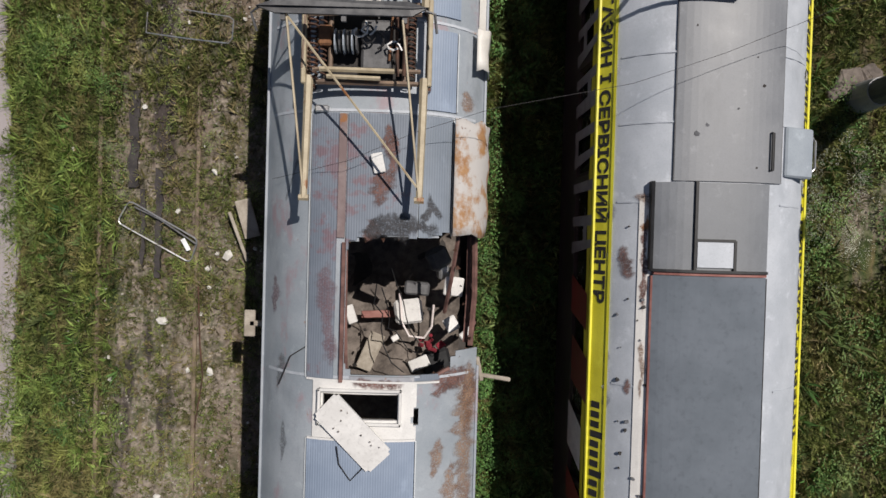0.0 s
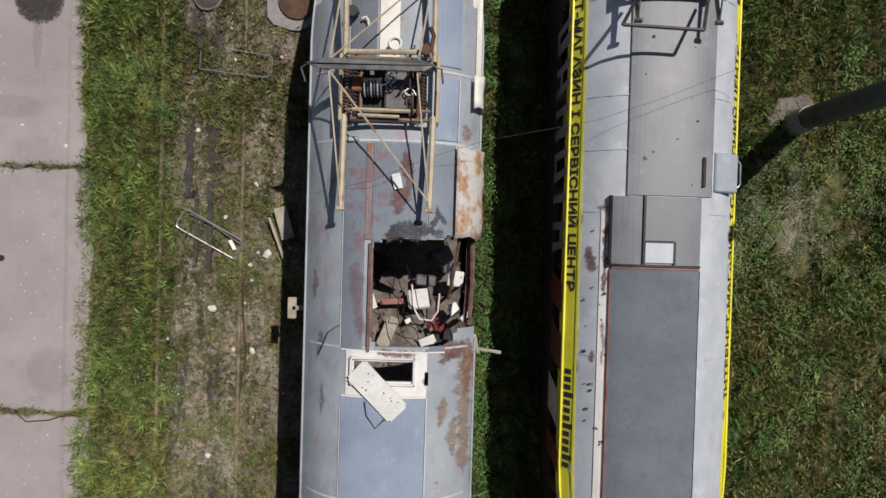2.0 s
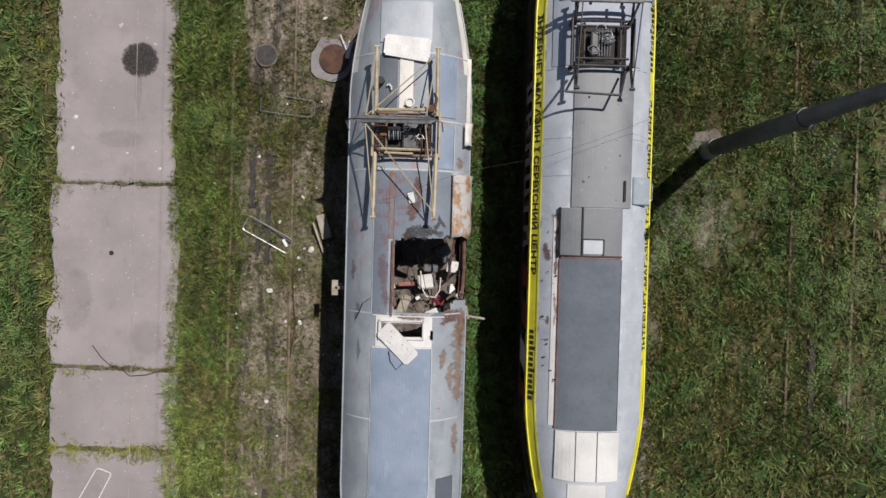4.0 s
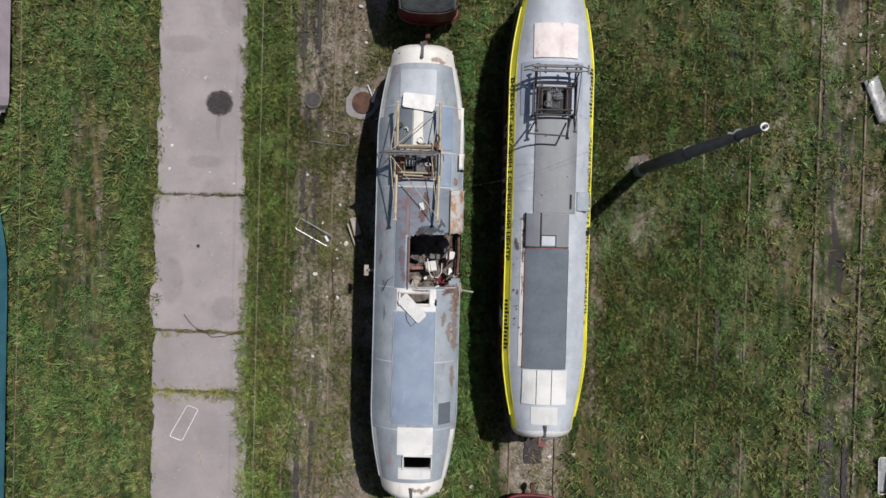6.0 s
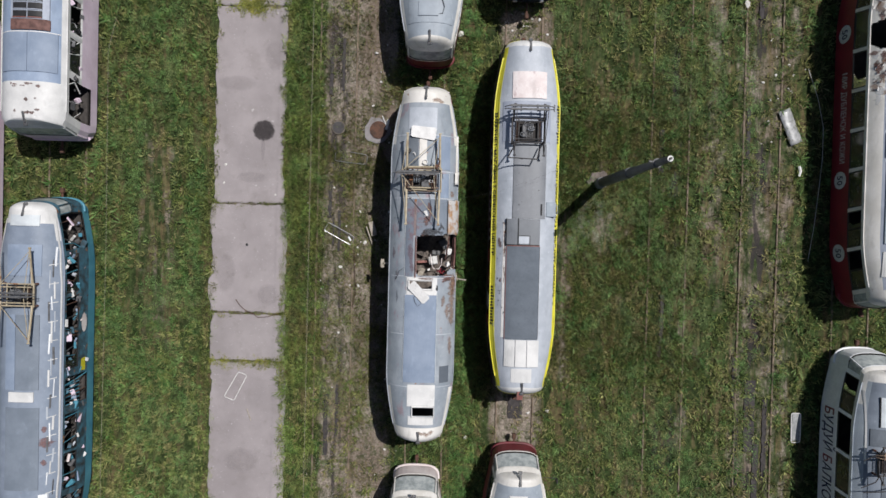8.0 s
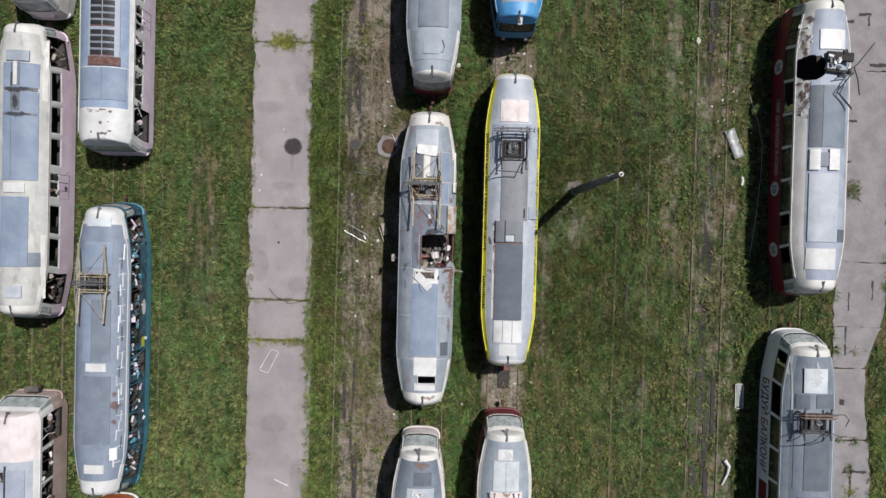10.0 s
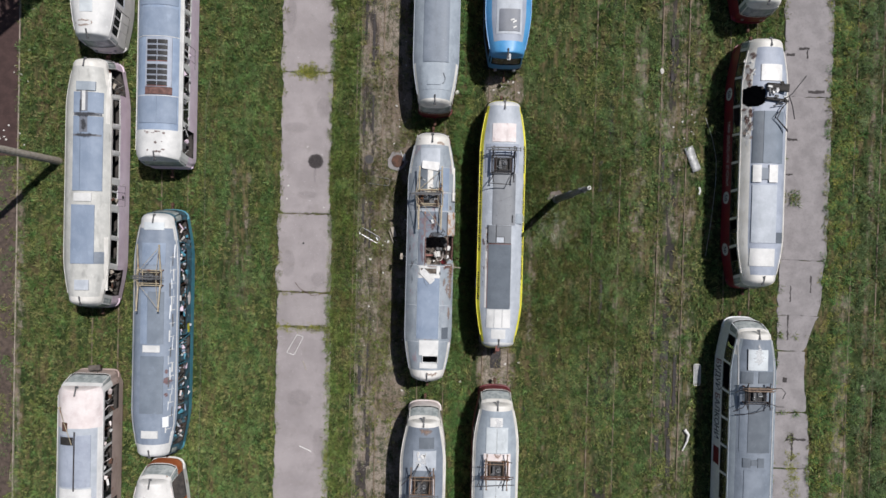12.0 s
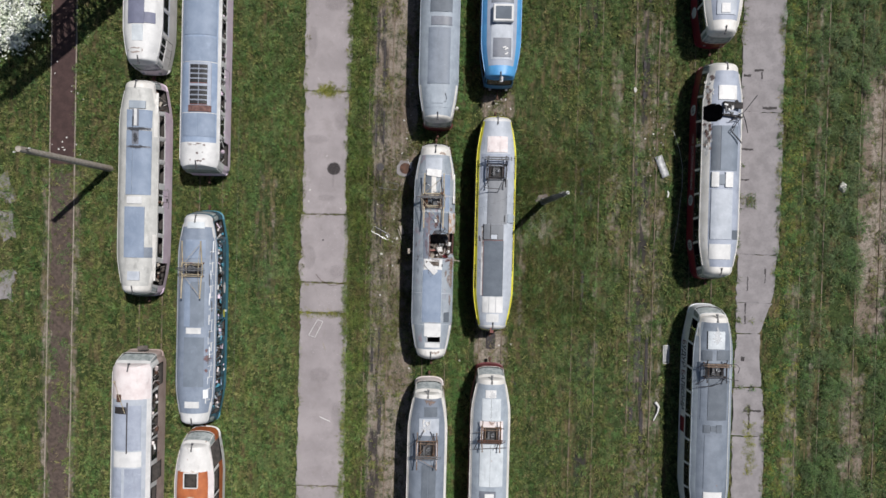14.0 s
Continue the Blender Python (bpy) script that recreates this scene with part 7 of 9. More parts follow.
    p(r, s, "roof_mat", -0.20, 0.66, -0.4, 2.5, M["mat_grey"], 0.025)
    p(r, s, "roof_mat", -0.60, 0.7, 4.0, 5.2, M["mat_blue"], 0.025)
    p(r, s, "roof_sheet", -0.52, 0.59, 5.92, 6.34, M["roof_pale"], 0.03)
    p(r, s, "hatch", -0.45, 0.50, -0.86, -0.48, M["white"], 0.04)
    p(r, s, "roof_sheet", -0.46, 0.47, -5.66, -5.25, M["white"], 0.03)
    smear(r, s, "rust_patch", ((0.86, -2.22, 0.1), (0.87, -2.46, 0.36), (0.86, -2.72, 0.1)), M["p_red_primer"], 0.008, "round scab of rust", 3)
    smear(r, s, "rust_patch", ((0.83, -1.8, 0.05), (0.82, -1.95, 0.14), (0.83, -2.1, 0.05)), M["p_red_primer"], 0.008, "scab of rust", 4)
    smear(r, s, "rust_patch", ((0.82, -3.1, 0.04), (0.84, -3.25, 0.14), (0.82, -3.4, 0.04)), M["p_red_primer"], 0.008, "scab of rust", 5)
    pantograph(r, s, 3.28, M["pan_cream"], M["iron_grey"], u=-0.05, knee=1.80, head_v=0.04)
    for sg, u in ((1, 1.235), (-1, -1.235)):
        strip(r, s, [(u * s.wide(v / 5 * 6.2 / HL), v / 5 * 6.2) for v in range(-5, 6)], 0.03, 0.05, M["white"], "gutter_rail")
    for k in range(24):
        q = random.Random(820 + k)
        v = -5.4 + 10.2 * k / 24
        u = (0.93 + 0.15 * (k % 3) / 2 + q.uniform(-0.02, 0.02)) * s.wide(v / HL)
        strip(r, s, [(u, v), (u + q.uniform(-0.03, 0.03), v + q.uniform(0.4, 0.9))], q.uniform(0.02, 0.05), 0.02, M[("white", "roof_light", "iron_grey", "bare_white")[k % 4]], "sealing_strip")
    for k in range(14):
        v = -5.2 + 0.74 * k
        strip(r, s, [(0.92 * s.wide(v / HL), v), (1.16 * s.wide(v / HL), v + 0.05)], 0.03, 0.022, M["white"], "sealing_strip")
    wreckage(r, s, 1, -6.2, 6.2, 130, ("teal", "iron_grey", "white", "iron_grey", "teal", "pinkish", "soot", "roof_blue", "mauve", "rust_dark", "roof_light", "teal_burnt"), 500, 0.85, 2.35, 0.14)
    for k in range(9):
        v = -6.3 + 0.16 * k
        b = Geo()
        b.tube([(1.15 * s.wide(v / HL), v, 2.36), (1.30 * s.wide(v / HL), v + 0.1, 1.50)], 0.022, 5)
        part("louvre", b, M["iron_grey"], r)
        b = Geo()
        v = -1.7 + 0.16 * k
        b.tube([(1.20, v, 2.36), (1.31, v + 0.06, 1.40)], 0.022, 5)
        part("louvre", b, M["teal"], r)
    b = Geo()
    b.add([s.wall(1, 0.0, 1.0, 0.01), s.wall(1, 0.55, 1.0, 0.01), s.wall(1, 0.5, 1.3, 0.01), s.wall(1, 0.05, 1.34, 0.01)], [(0, 1, 2, 3)])
    part("painted_mark", b, M["yellow"], r, fix=False)
    b = Geo()
    b.add([s.wall(1, 2.0 + 0.4 * math.cos(t), 1.12 + 0.2 * math.sin(t), 0.01) for t in [k * 0.62 for k in range(10)]], [tuple(range(10))])
    part("painted_mark", b, M["pinkish"], r, fix=False)

    r, s = tram("white boxy tram with a dented pinkish roof and smashed windows", -19.82, -15.36, 0.0, M["roof_light"], M["white"], M["pinkish"], M["white"], M["white"], M["brick_pink"], broken=0.8, shape=boxy(0.3, 0.14), rim_s=0.86, cap_len=2.4, long=0.972)
    p(r, s, "roof_mat", -0.95, 0.85, 1.2, 4.1, M["roof_lilac"], 0.025)
    p(r, s, "roof_mat", -1.0, -0.3, -1.9, 0.0, M["roof_lilac"], 0.025)
    p(r, s, "roof_mat", -0.1, 0.9, -1.9, 0.0, M["roof_lilac"], 0.025)
    p(r, s, "roof_sheet", -0.9, 0.9, 0.1, 1.1, M["white"], 0.02)
    p(r, s, "dark_patch", -0.85, -0.05, 3.55, 4.0, M["soot"], 0.04)
    p(r, s, "dent", -0.75, -0.4, 4.3, 4.8, M["rust_dark"], 0.012)
    strip(r, s, [(0.02, 1.0), (0.02, 4.3)], 0.07, 0.06, M["iron"], "roof_bar")
    b = Geo()
    b.tube([(-0.85, 5.6, 3.08), (-0.6, 4.9, 3.12), (-0.1, 3.6, 3.16)], 0.02, 5)
    b.disc((-0.86, 5.62, 3.05), 0.07, 0.08, 8)
    part("loose_rod", b, M["pan_cream"], r)
    wreckage(r, s, 1, 0.5, 6.4, 30, ("soot", "iron_grey", "white", "rust_dark", "pinkish"), 1300, 1.4, 2.3, 0.12)
    b = Geo()
    b.tube([(0.3, 6.95, 1.1), (0.35, 7.5, 1.6)], 0.03, 5)
    b.box((0.3, 7.6, 1.7), (0.7, 0.3, 0.14), rz=6, ch=0.04)
    part("bent_mirror", b, M["board_grey"], r)

    r, s = tram("rusting orange and white tram with an open roof hatch", -15.75, -20.35, 0.0, M["orange"], M["pinkish"], M["white_rusty"], M["white_rusty"], M["white_rusty"], M["orange"], M["white_rusty"], broken=0.5, cap_len=1.9, shape=Shape(dense=[0.56 + 0.02 * k for k in range(10)], rake=0.3, trim=(0.2, 0.0)),
                fine=[0.1 * k for k in range(1, 10)], cuts=[[(-0.42, 4.0), (0.42, 4.0), (0.42, 4.9), (-0.42, 4.9)]])
    b = Geo()
    z = s.roof_z(0.2, 4.4)
    for a, c in (((-0.45, 3.97), (0.45, 3.97)), ((0.45, 3.97), (0.45, 4.93)), ((0.45, 4.93), (-0.45, 4.93)), ((-0.45, 4.93), (-0.45, 3.97))):
        b.box(((a[0] + c[0]) / 2, (a[1] + c[1]) / 2, z + 0.02), (abs(a[0] - c[0]) + 0.06, abs(a[1] - c[1]) + 0.06, 0.14), ch=0.015)
    part("hatch_rim", b, M["white_rusty"], r)
    p(r, s, "roof_sheet", -0.25, 0.25, 1.2, 3.4, M["rust_bright"], 0.02)

    r, s = tram("white-roofed tram with grey window frames", -19.55, 16.60, 0.0, M["white"], M["white"], M["white"], M["white"], M["white"], M["white"], broken=-0.25, cap_len=1.6, long=0.972, frame_mat=M["roof_light"], shape=Shape(trim=(0.0, 0.22)))
    p(r, s, "roof_mat", -0.72, 0.36, -4.25, 1.5, M["roof_violet"], 0.03)
    p(r, s, "roof_mat", 0.38, 0.98, -4.2, -3.52, M["roof_violet"], 0.034)
    p(r, s, "roof_sheet", -0.42, 0.30, -5.35, -4.32, M["roof_pale"], 0.02)
    for k, path in enumerate((((-0.62, -5.86, 0.03), (-0.3, -5.80, 0.08), (0.0, -5.84, 0.06), (0.25, -5.80, 0.03)), ((-0.62, -6.06, 0.03), (-0.3, -6.12, 0.08), (0.0, -6.06, 0.07), (0.25, -6.10, 0.03)), ((-0.66, -6.05, 0.03), (-0.70, -5.95, 0.06), (-0.64, -5.86, 0.03)), ((0.22, -6.08, 0.03), (0.30, -5.95, 0.06), (0.22, -5.82, 0.03)))):
        smear(r, s, "rust_patch", path, M["p_rust_pale"], 0.006 + 0.001 * k, "thin ring of pinkish rust", k + 70)


more_trams()

# ---- poles, wires, loose things on the ground ----
def steel_pole():
    root = thing("steel_pole", "tall dark steel overhead-line pole in a cement sleeve", "pole", pose(6.36, 2.22, -0.05, 0.0, 0.0, 0))
    g = Geo()
    g.tube([(0, 0, 0.0), (0, 0, 4.6)], 0.20, 20, r2=0.185)
    g.tube([(0, 0, 4.6), (0, 0, 8.85)], 0.165, 20, r2=0.09)
    part("shaft", g, M["pole"], root, smooth=False)
    g = Geo()
    g.disc((0, 0, -0.1), 0.25, 0.62, 20, r_top=0.215)
    part("cement_sleeve", g, M["pole_foot"], root)
    g = Geo()
    g.disc((0, 0, 8.82), 0.088, 0.05, 18)
    g.disc((0, 0, 8.86), 0.042, 0.08, 12, m=1)
    part("cap", g, [M["board_white"], M["iron"]], root)
    g = Geo()
    g.disc((0, 0, 7.6), 0.15, 0.07, 18)
    g.box((-0.2, 0.05, 7.63), (0.12, 0.06, 0.05), ch=0.01)
    part("clamp", g, M["iron_grey"], root)
    heap = thing("rubble_heap", "broken cement lumps at the foot of the pole", "rubble", pose(6.36, 2.22, 0, 0, 0, 20))
    for k in range(6):
        r = random.Random(k + 2)
        a = r.uniform(0.4, 2.6)
        g = Geo()
        g.box((0.42 * math.cos(a), 0.36 * math.sin(a), 0.02), (r.uniform(0.2, 0.4), r.uniform(0.15, 0.3), 0.14), r.uniform(0, 180), r.uniform(-15, 15), ch=0.03)
        part("lump", g, M["litter"], heap)


steel_pole()


def wooden_pole():
    root = thing("wooden_pole", "weathered grey wooden utility pole", "pole", pose(-22.66, 3.68, -0.05, 0, 0, 0))
    g = Geo()
    g.tube([(0, 0, 0), (0.03, 0.02, 5), (0.0, 0.03, 10.0)], 0.22, 12, r2=0.16)
    part("shaft", g, M["wood"], root)
    g = Geo()
    g.tube([(-0.45, -0.12, 9.6), (0.45, 0.12, 9.6)], 0.035, 6)
    part("crossbar", g, M["iron"], root)
    for k in (-0.4, 0.4):
        g = Geo()
        g.disc((k, k * 0.27, 9.62), 0.04, 0.12, 8)
        part("insulator", g, M["board_white"], root)


wooden_pole()


def lattice_mast():
    """Its shadow lies over the far corner of the meadow."""
    root = thing("lattice_mast", "tall steel lattice mast casting a barred shadow", "mast", pose(-21.35, 17.2, 0, 0, 0, 20))
    half = lambda z: 1.15 - 0.02 * z
    for su in (-1, 1):
        for sv in (-1, 1):
            g = Geo()
            g.tube([(su * half(0), sv * half(0), 0), (su * half(24), sv * half(24), 24)], 0.10, 6)
            part("mast_leg", g, M["iron_grey"], root)
    for k in range(20):
        z0, z1 = k * 1.2, (k + 1) * 1.2
        a, b = half(z0), half(z1)
        g = Geo()
        for p, q in (((-1, -1), (1, -1)), ((1, -1), (1, 1)), ((1, 1), (-1, 1)), ((-1, 1), (-1, -1))):
            g.tube([(p[0] * a, p[1] * a, z0), (q[0] * b, q[1] * b, z1)], 0.045, 5)
            g.tube([(q[0] * a, q[1] * a, z0), (p[0] * b, p[1] * b, z1)], 0.045, 5)
            g.tube([(p[0] * b, p[1] * b, z1), (q[0] * b, q[1] * b, z1)], 0.045, 5)
        part("bracing", g, M["iron_grey"], root)


lattice_mast()

# A slack wire from the steel pole over two roofs.
g = Geo()
g.tube([(6.3, 2.45, 5.2), (5.2, 2.6, 4.2), (3.9, 2.32, 3.70), (2.74, 1.83, 3.62), (1.82, 1.5, 3.60), (0.37, 1.2, 3.58), (-0.4, 0.95, 3.52), (-1.11, 0.64, 3.45), (-2.03, 0.47, 2.9)], 0.0026, 5)
solid("slack_wire", g, M["iron"], "thin dark wire hanging slack across the tram roofs", "wire")


g = Geo()
g.tube([(-13.9, 9.0, -0.02), (-13.9, 7.0, 0.8), (-13.88, -1.0, 0.75), (-13.92, -10.0, 0.8), (-13.88, -22.0, 0.8), (-13.88, -25.0, -0.02)], 0.004, 5)
solid("slack_wire", g, M["wood"], "thin pale wire strung low along the meadow", "wire")
g = Geo()
g.tube([(-4.2, 80.0, -0.05), (-4.2, 60.0, 8.1), (-4.2, 20.0, 8.0), (-4.2, 0.0, 8.0), (-4.2, -20.0, 8.0), (-4.2, -60.0, 8.1), (-4.2, -80.0, -0.05)], 0.004, 5)
solid("overhead_wire", g, M["wood"], "thin old wire strung high above the track between ground anchors", "wire")


def hoop(name, corners, r, mat, label, sag=0.03, z=0.06):
    """A thin bent frame lying in the grass."""
    g = Geo()
    pts = []
    n = len(corners)
    for i, c in enumerate(corners):
        a, b = Vector(corners[i - 1]), Vector(corners[(i + 1) % n])
        v = Vector(c)
        for q in (v + (a - v).normalized() * 0.07, v + ((a - v).normalized() + (b - v).normalized()) * 0.02, v + (b - v).normalized() * 0.07):
            pts.append((q.x, q.y, z + sag * math.sin(i * 2.1)))
    g.tube(pts + pts[:1], r, 5)
    return solid(name, g, mat, label, "metal frame")


hoop("window_frame", [(-4.94, 0.30), (-3.85, -0.28), (-3.99, -0.64), (-5.12, -0.04)], 0.014, M["steel"], "bent bare window frame lying on the track")
g = Geo()
g.tube([(-4.86, 0.20, 0.05), (-4.45, 0.02, 0.09), (-4.08, -0.22, 0.08), (-3.90, -0.34, 0.06)], 0.016, 5)
solid("window_bar", g, M["iron_grey"], "loose dark bar lying in the bent window frame", "metal bar")
g = Geo()
g.box((0, 0, 0), (0.07, 0.20, 0.015), rz=28, rx=6, ch=0.004)
solid("glass_shard", g, M["bare_white"], "white splinter lying in the bent window frame", "shard", pose(-4.05, -0.36, 0.07))
g = Geo()
g.tube([(-4.72, 3.2, 0.05), (-4.73, 2.88, 0.07), (-4.1, 2.80, 0.10), (-3.46, 2.75, 0.08), (-3.40, 2.82, 0.09), (-3.38, 3.10, 0.10), (-3.44, 3.15, 0.10), (-4.14, 3.25, 0.06)], 0.011, 5)
solid("window_frame", g, M["steel"], "thin broken window frame lying in the grass", "metal frame")
hoop("window_frame", [(-8.58, -6.06), (-8.21, -6.19), (-8.74, -7.27), (-9.16, -7.11)], 0.016, M["board_white"], "thin white window frame lying on the concrete", 0.0, 0.075)
hoop("window_frame", [(14.62, -7.2), (15.0, -7.2), (15.02, -8.42), (14.64, -8.44)], 0.02, M["board_white"], "white window frame lying in the grass", 0.02, 0.14)
g = Geo()
g.box((0, 0, 0), (0.34, 1.15, 0.012), ch=0.004)
solid("glass_sheet", g, M["film"], "dusty glass sheet lying in the grass", "glass", pose(14.83, -7.8, 0.12, 2, 3, 0))
g = Geo()
nb = 10
for i in range(nb + 1):
    for j in range(5):
        r = random.Random(i * 9 + j)
        g.v.append((-0.26 + 0.13 * j, -0.75 + 0.15 * i, 0.10 + 0.03 * math.sin(j * 0.9) + r.uniform(-0.025, 0.025)))
g.f = [(i * 5 + j, i * 5 + j + 1, (i + 1) * 5 + j + 1, (i + 1) * 5 + j) for i in range(nb) for j in range(4)]
g.m = [0] * len(g.f)
ob = solid("plastic_sheet", g, M["film"], "crumpled translucent plastic sheet in the grass", "plastic sheet", pose(14.20, 4.75, 0, 0, 0, 22), smooth=True)
ob.modifiers.new("thick", "SOLIDIFY").thickness = 0.01
g = Geo()
g.tube([(-0.1, 0.5, 0.1), (0.12, 0.2, 0.14), (0.05, -0.2, 0.12), (-0.2, -0.75, 0.1)], 0.10, 7, r2=0.04)
solid("tarp_scrap", g, M["board_white"], "twisted scrap of pale tarpaulin in the grass", "scrap", pose(14.31, -11.55, 0))
g = Geo()
g.tube([(0, 0.22, 0.1), (0.05, 0, 0.12), (0.0, -0.2, 0.1)], 0.06, 6)
solid("tarp_scrap", g, M["board_white"], "small pale scrap in the grass", "scrap", pose(14.62, 2.9, 0))


def stone(x, y, s, seed, mat="stone", flat=0.5):
    rnd = random.Random(seed)
    bm = bmesh.new()
    bmesh.ops.create_icosphere(bm, subdivisions=1, radius=1.0)
    for v in bm.verts:
        k = rnd.uniform(0.65, 1.15)
        v.co = Vector((v.co.x * s * k * 1.1, v.co.y * s * k * 0.85, v.co.z * s * k * flat))
    me = bpy.data.meshes.new("stone")
    bm.to_mesh(me)
    bm.free()
    me.materials.append(M[mat])
    ob = new("stone", me)
    ob.matrix_world = pose(x, y, s * flat * 0.5, 0, 0, rnd.uniform(0, 360))
    tagged(ob, "pale lump of rubble lying on the ground" if s > 0.05 else "small pale stone on the ground", "stone", "scattered stones")


for i, (x, y, s) in enumerate([(-3.64, 0.78, 0.06), (-3.41, -0.5, 0.10), (-4.41, -1.55, 0.085), (-3.65, -2.33, 0.08), (-3.69, -1.01, 0.05), (-5.84, 1.07, 0.05), (-5.2, -2.49, 0.05), (-4.44, -4.32, 0.07), (-3.71, -0.72, 0.06), (-4.2, 0.16, 0.05),
                               (12.27, 9.82, 0.2), (0.38, 8.28, 0.16), (-4.75, 1.75, 0.05), (-6.1, 3.1, 0.05), (-8.9, 1.25, 0.05), (-9.35, 1.85, 0.07), (-9.3, 2.6, 0.09), (-7.2, 1.4, 0.06), (-7.25, 0.45, 0.05), (-3.2, 5.2, 0.06), (-2.9, 6.2, 0.07), (-3.1, 7.4, 0.08), (1.0, -8.6, 0.1), (4.4, -7.4, 0.09), (3.6, -7.5, 0.08)]):
    stone(x, y, s, i + 3)
rnd = random.Random(77)
for i in range(70):
    if i < 40:
        stone(rnd.uniform(-5.6, -2.4), rnd.uniform(-8, 7), rnd.uniform(0.018, 0.045), i + 100, flat=0.6)
    elif i < 55:
        stone(rnd.uniform(-9.7, -7.0), rnd.uniform(-5, 4), rnd.uniform(0.012, 0.03), i + 100)
    else:
        stone(rnd.uniform(2.2, 4.0), rnd.uniform(7.8, 9.2), rnd.uniform(0.03, 0.08), i + 100)

# Covers let into the ground.
def soft_patch(name, x, y, rx, ry, mat, label, seed, z=0.036):
    """A stain soaked into the paving, thinning out towards its uneven border."""
    n, rings = 40, (0.0, 0.55, 0.78, 0.9, 1.0)
    g = Geo()
    for q in rings:
        for k in range(n):
            a = 2 * math.pi * k / n
            w = 1 + 0.16 * noise.noise((math.cos(a) * 1.6, math.sin(a) * 1.6, seed)) + 0.08 * noise.noise((math.cos(a) * 6, math.sin(a) * 6, seed + 5))
            g.v.append((rx * q * w * math.cos(a), ry * q * w * math.sin(a), 0))
    g.f = [(i * n + k, i * n + (k + 1) % n, (i + 1) * n + (k + 1) % n, (i + 1) * n + k) for i in range(len(rings) - 1) for k in range(n)]
    g.m = [0] * len(g.f)
    ob = solid(name, g, mat, label, "stain", pose(x, y, z))
    core = ob.data.attributes.new("core", "FLOAT", "POINT")
    core.data.foreach_set("value", [max(0.0, 1.0 - (math.hypot(v.co.x / rx, v.co.y / ry)) ** 4) for v in ob.data.vertices])


soft_patch("dark_stain", -7.73, 4.06, 0.50, 0.48, M["p_tar"], "dark round patch of tar soaked into the concrete", 3)
for k, (x, y, rx, ry) in enumerate(((-7.75, 3.3, 0.10, 0.55), (-8.9, 6.0, 0.9, 0.35), (-7.3, 7.2, 0.5, 0.7), (-9.2, -1.9, 0.45, 0.9), (-7.4, -2.8, 0.5, 0.5), (-8.4, -9.8, 0.8, 0.6), (-7.2, -12.4, 0.4, 1.0), (-9.3, 12.5, 0.35, 1.2), (-7.9, 15.0, 0.8, 0.5), (-8.2, 2.1, 0.7, 0.25))):
    soft_patch("dark_stain", x, y, rx, ry, M["p_damp"], "faint damp stain on the concrete", 11 + k, 0.0345 + 0.0003 * k)
# Flat black disc paints the shaded inside of a small hole.
g = Geo()
g.disc((0, 0, 0), 0.055, 0.012, 12)
solid("drain_hole", g, M["black"], "small black disc painting the dark of a hole", "drain", pose(-8.34, -0.72, 0.046))
root = thing("manhole", "small iron manhole with a cement ring", "manhole", pose(-4.62, 4.26, 0))
g = Geo()
g.disc((0, 0, -0.05), 0.29, 0.08, 22, rag=0.04)
part("cement_ring", g, M["soil"], root)
g = Geo()
g.disc((0, 0, 0.03), 0.24, 0.012, 22)
cover = part("iron_cover", g, M["iron"], root)
for k in range(-3, 4):
    g = Geo()
    g.box((k * 0.055, 0, 0.046), (0.018, 0.36, 0.012))
    part("rib", g, M["iron"], cover)
root = thing("manhole", "rusty round manhole cover on a broken cement collar", "manhole", pose(-3.0, 4.2, 0))
g = Geo()
g.disc((0, 0, -0.05), 0.54, 0.08, 22, rag=0.12)
part("cement_ring", g, M["asphalt"], root)
g = Geo()
g.disc((0.05, 0.0, 0.05), 0.36, 0.03, 24)
part("iron_cover", g, M["rust_dark"], root)
g = Geo()
g.box((0.42, 0.16, 0.14), (0.10, 0.42, 0.02), rz=-14, rx=8, ch=0.005)
g.box((0.30, 0.30, 0.12), (0.03, 0.5, 0.02), rz=24, ch=0.005)
solid("paper_scrap", g, M["board_white"], "torn white paper scrap", "scrap", pose(-3.0, 4.25, 0))
g = Geo()
g.box((0.03, 0.02, 0), (0.24, 0.60, 0.04), rz=16, ch=0.01)
g.box((-0.10, -0.26, 0.04), (0.05, 0.8, 0.04), rz=20, ch=0.01)
solid("plank_scrap", g, M["wood"], "weathered broken boards leaning by the tram", "scrap", pose(-3.12, 0.05, 0.12, 6, 10, 0))
g = Geo()
g.tube([(-8.76, -3.02, 0.06), (-8.55, -3.3, 0.06), (-8.32, -3.5, 0.065), (-8.0, -3.62, 0.06), (-7.82, -3.76, 0.06), (-7.4, -3.72, 0.06), (-6.91, -3.55, 0.06)], 0.012, 5)
solid("wire_scrap", g, M["rust_dark"], "bent wire lying across the concrete joint", "wire")
g = Geo()
g.tube([(-8.2, -7.6, 0.06), (-8.02, -8.1, 0.06)], 0.02, 5)
solid("stick", g, M["wood"], "short dark stick on the concrete", "stick")
g = Geo()
g.tube([(-8.3, -12.6, 0.06), (-7.6, -12.9, 0.07)], 0.025, 5)
solid("stick", g, M["board_white"], "pale stick on the concrete", "stick")
g = Geo()
g.tube([(-3.85, -1.0, 0.05), (-3.8, -1.9, 0.06), (-3.75, -2.4, 0.05), (-3.86, -3.2, 0.05)], 0.012, 5)
solid("wire_scrap", g, M["rust_dark"], "rusty wire trailing along the rail", "wire")
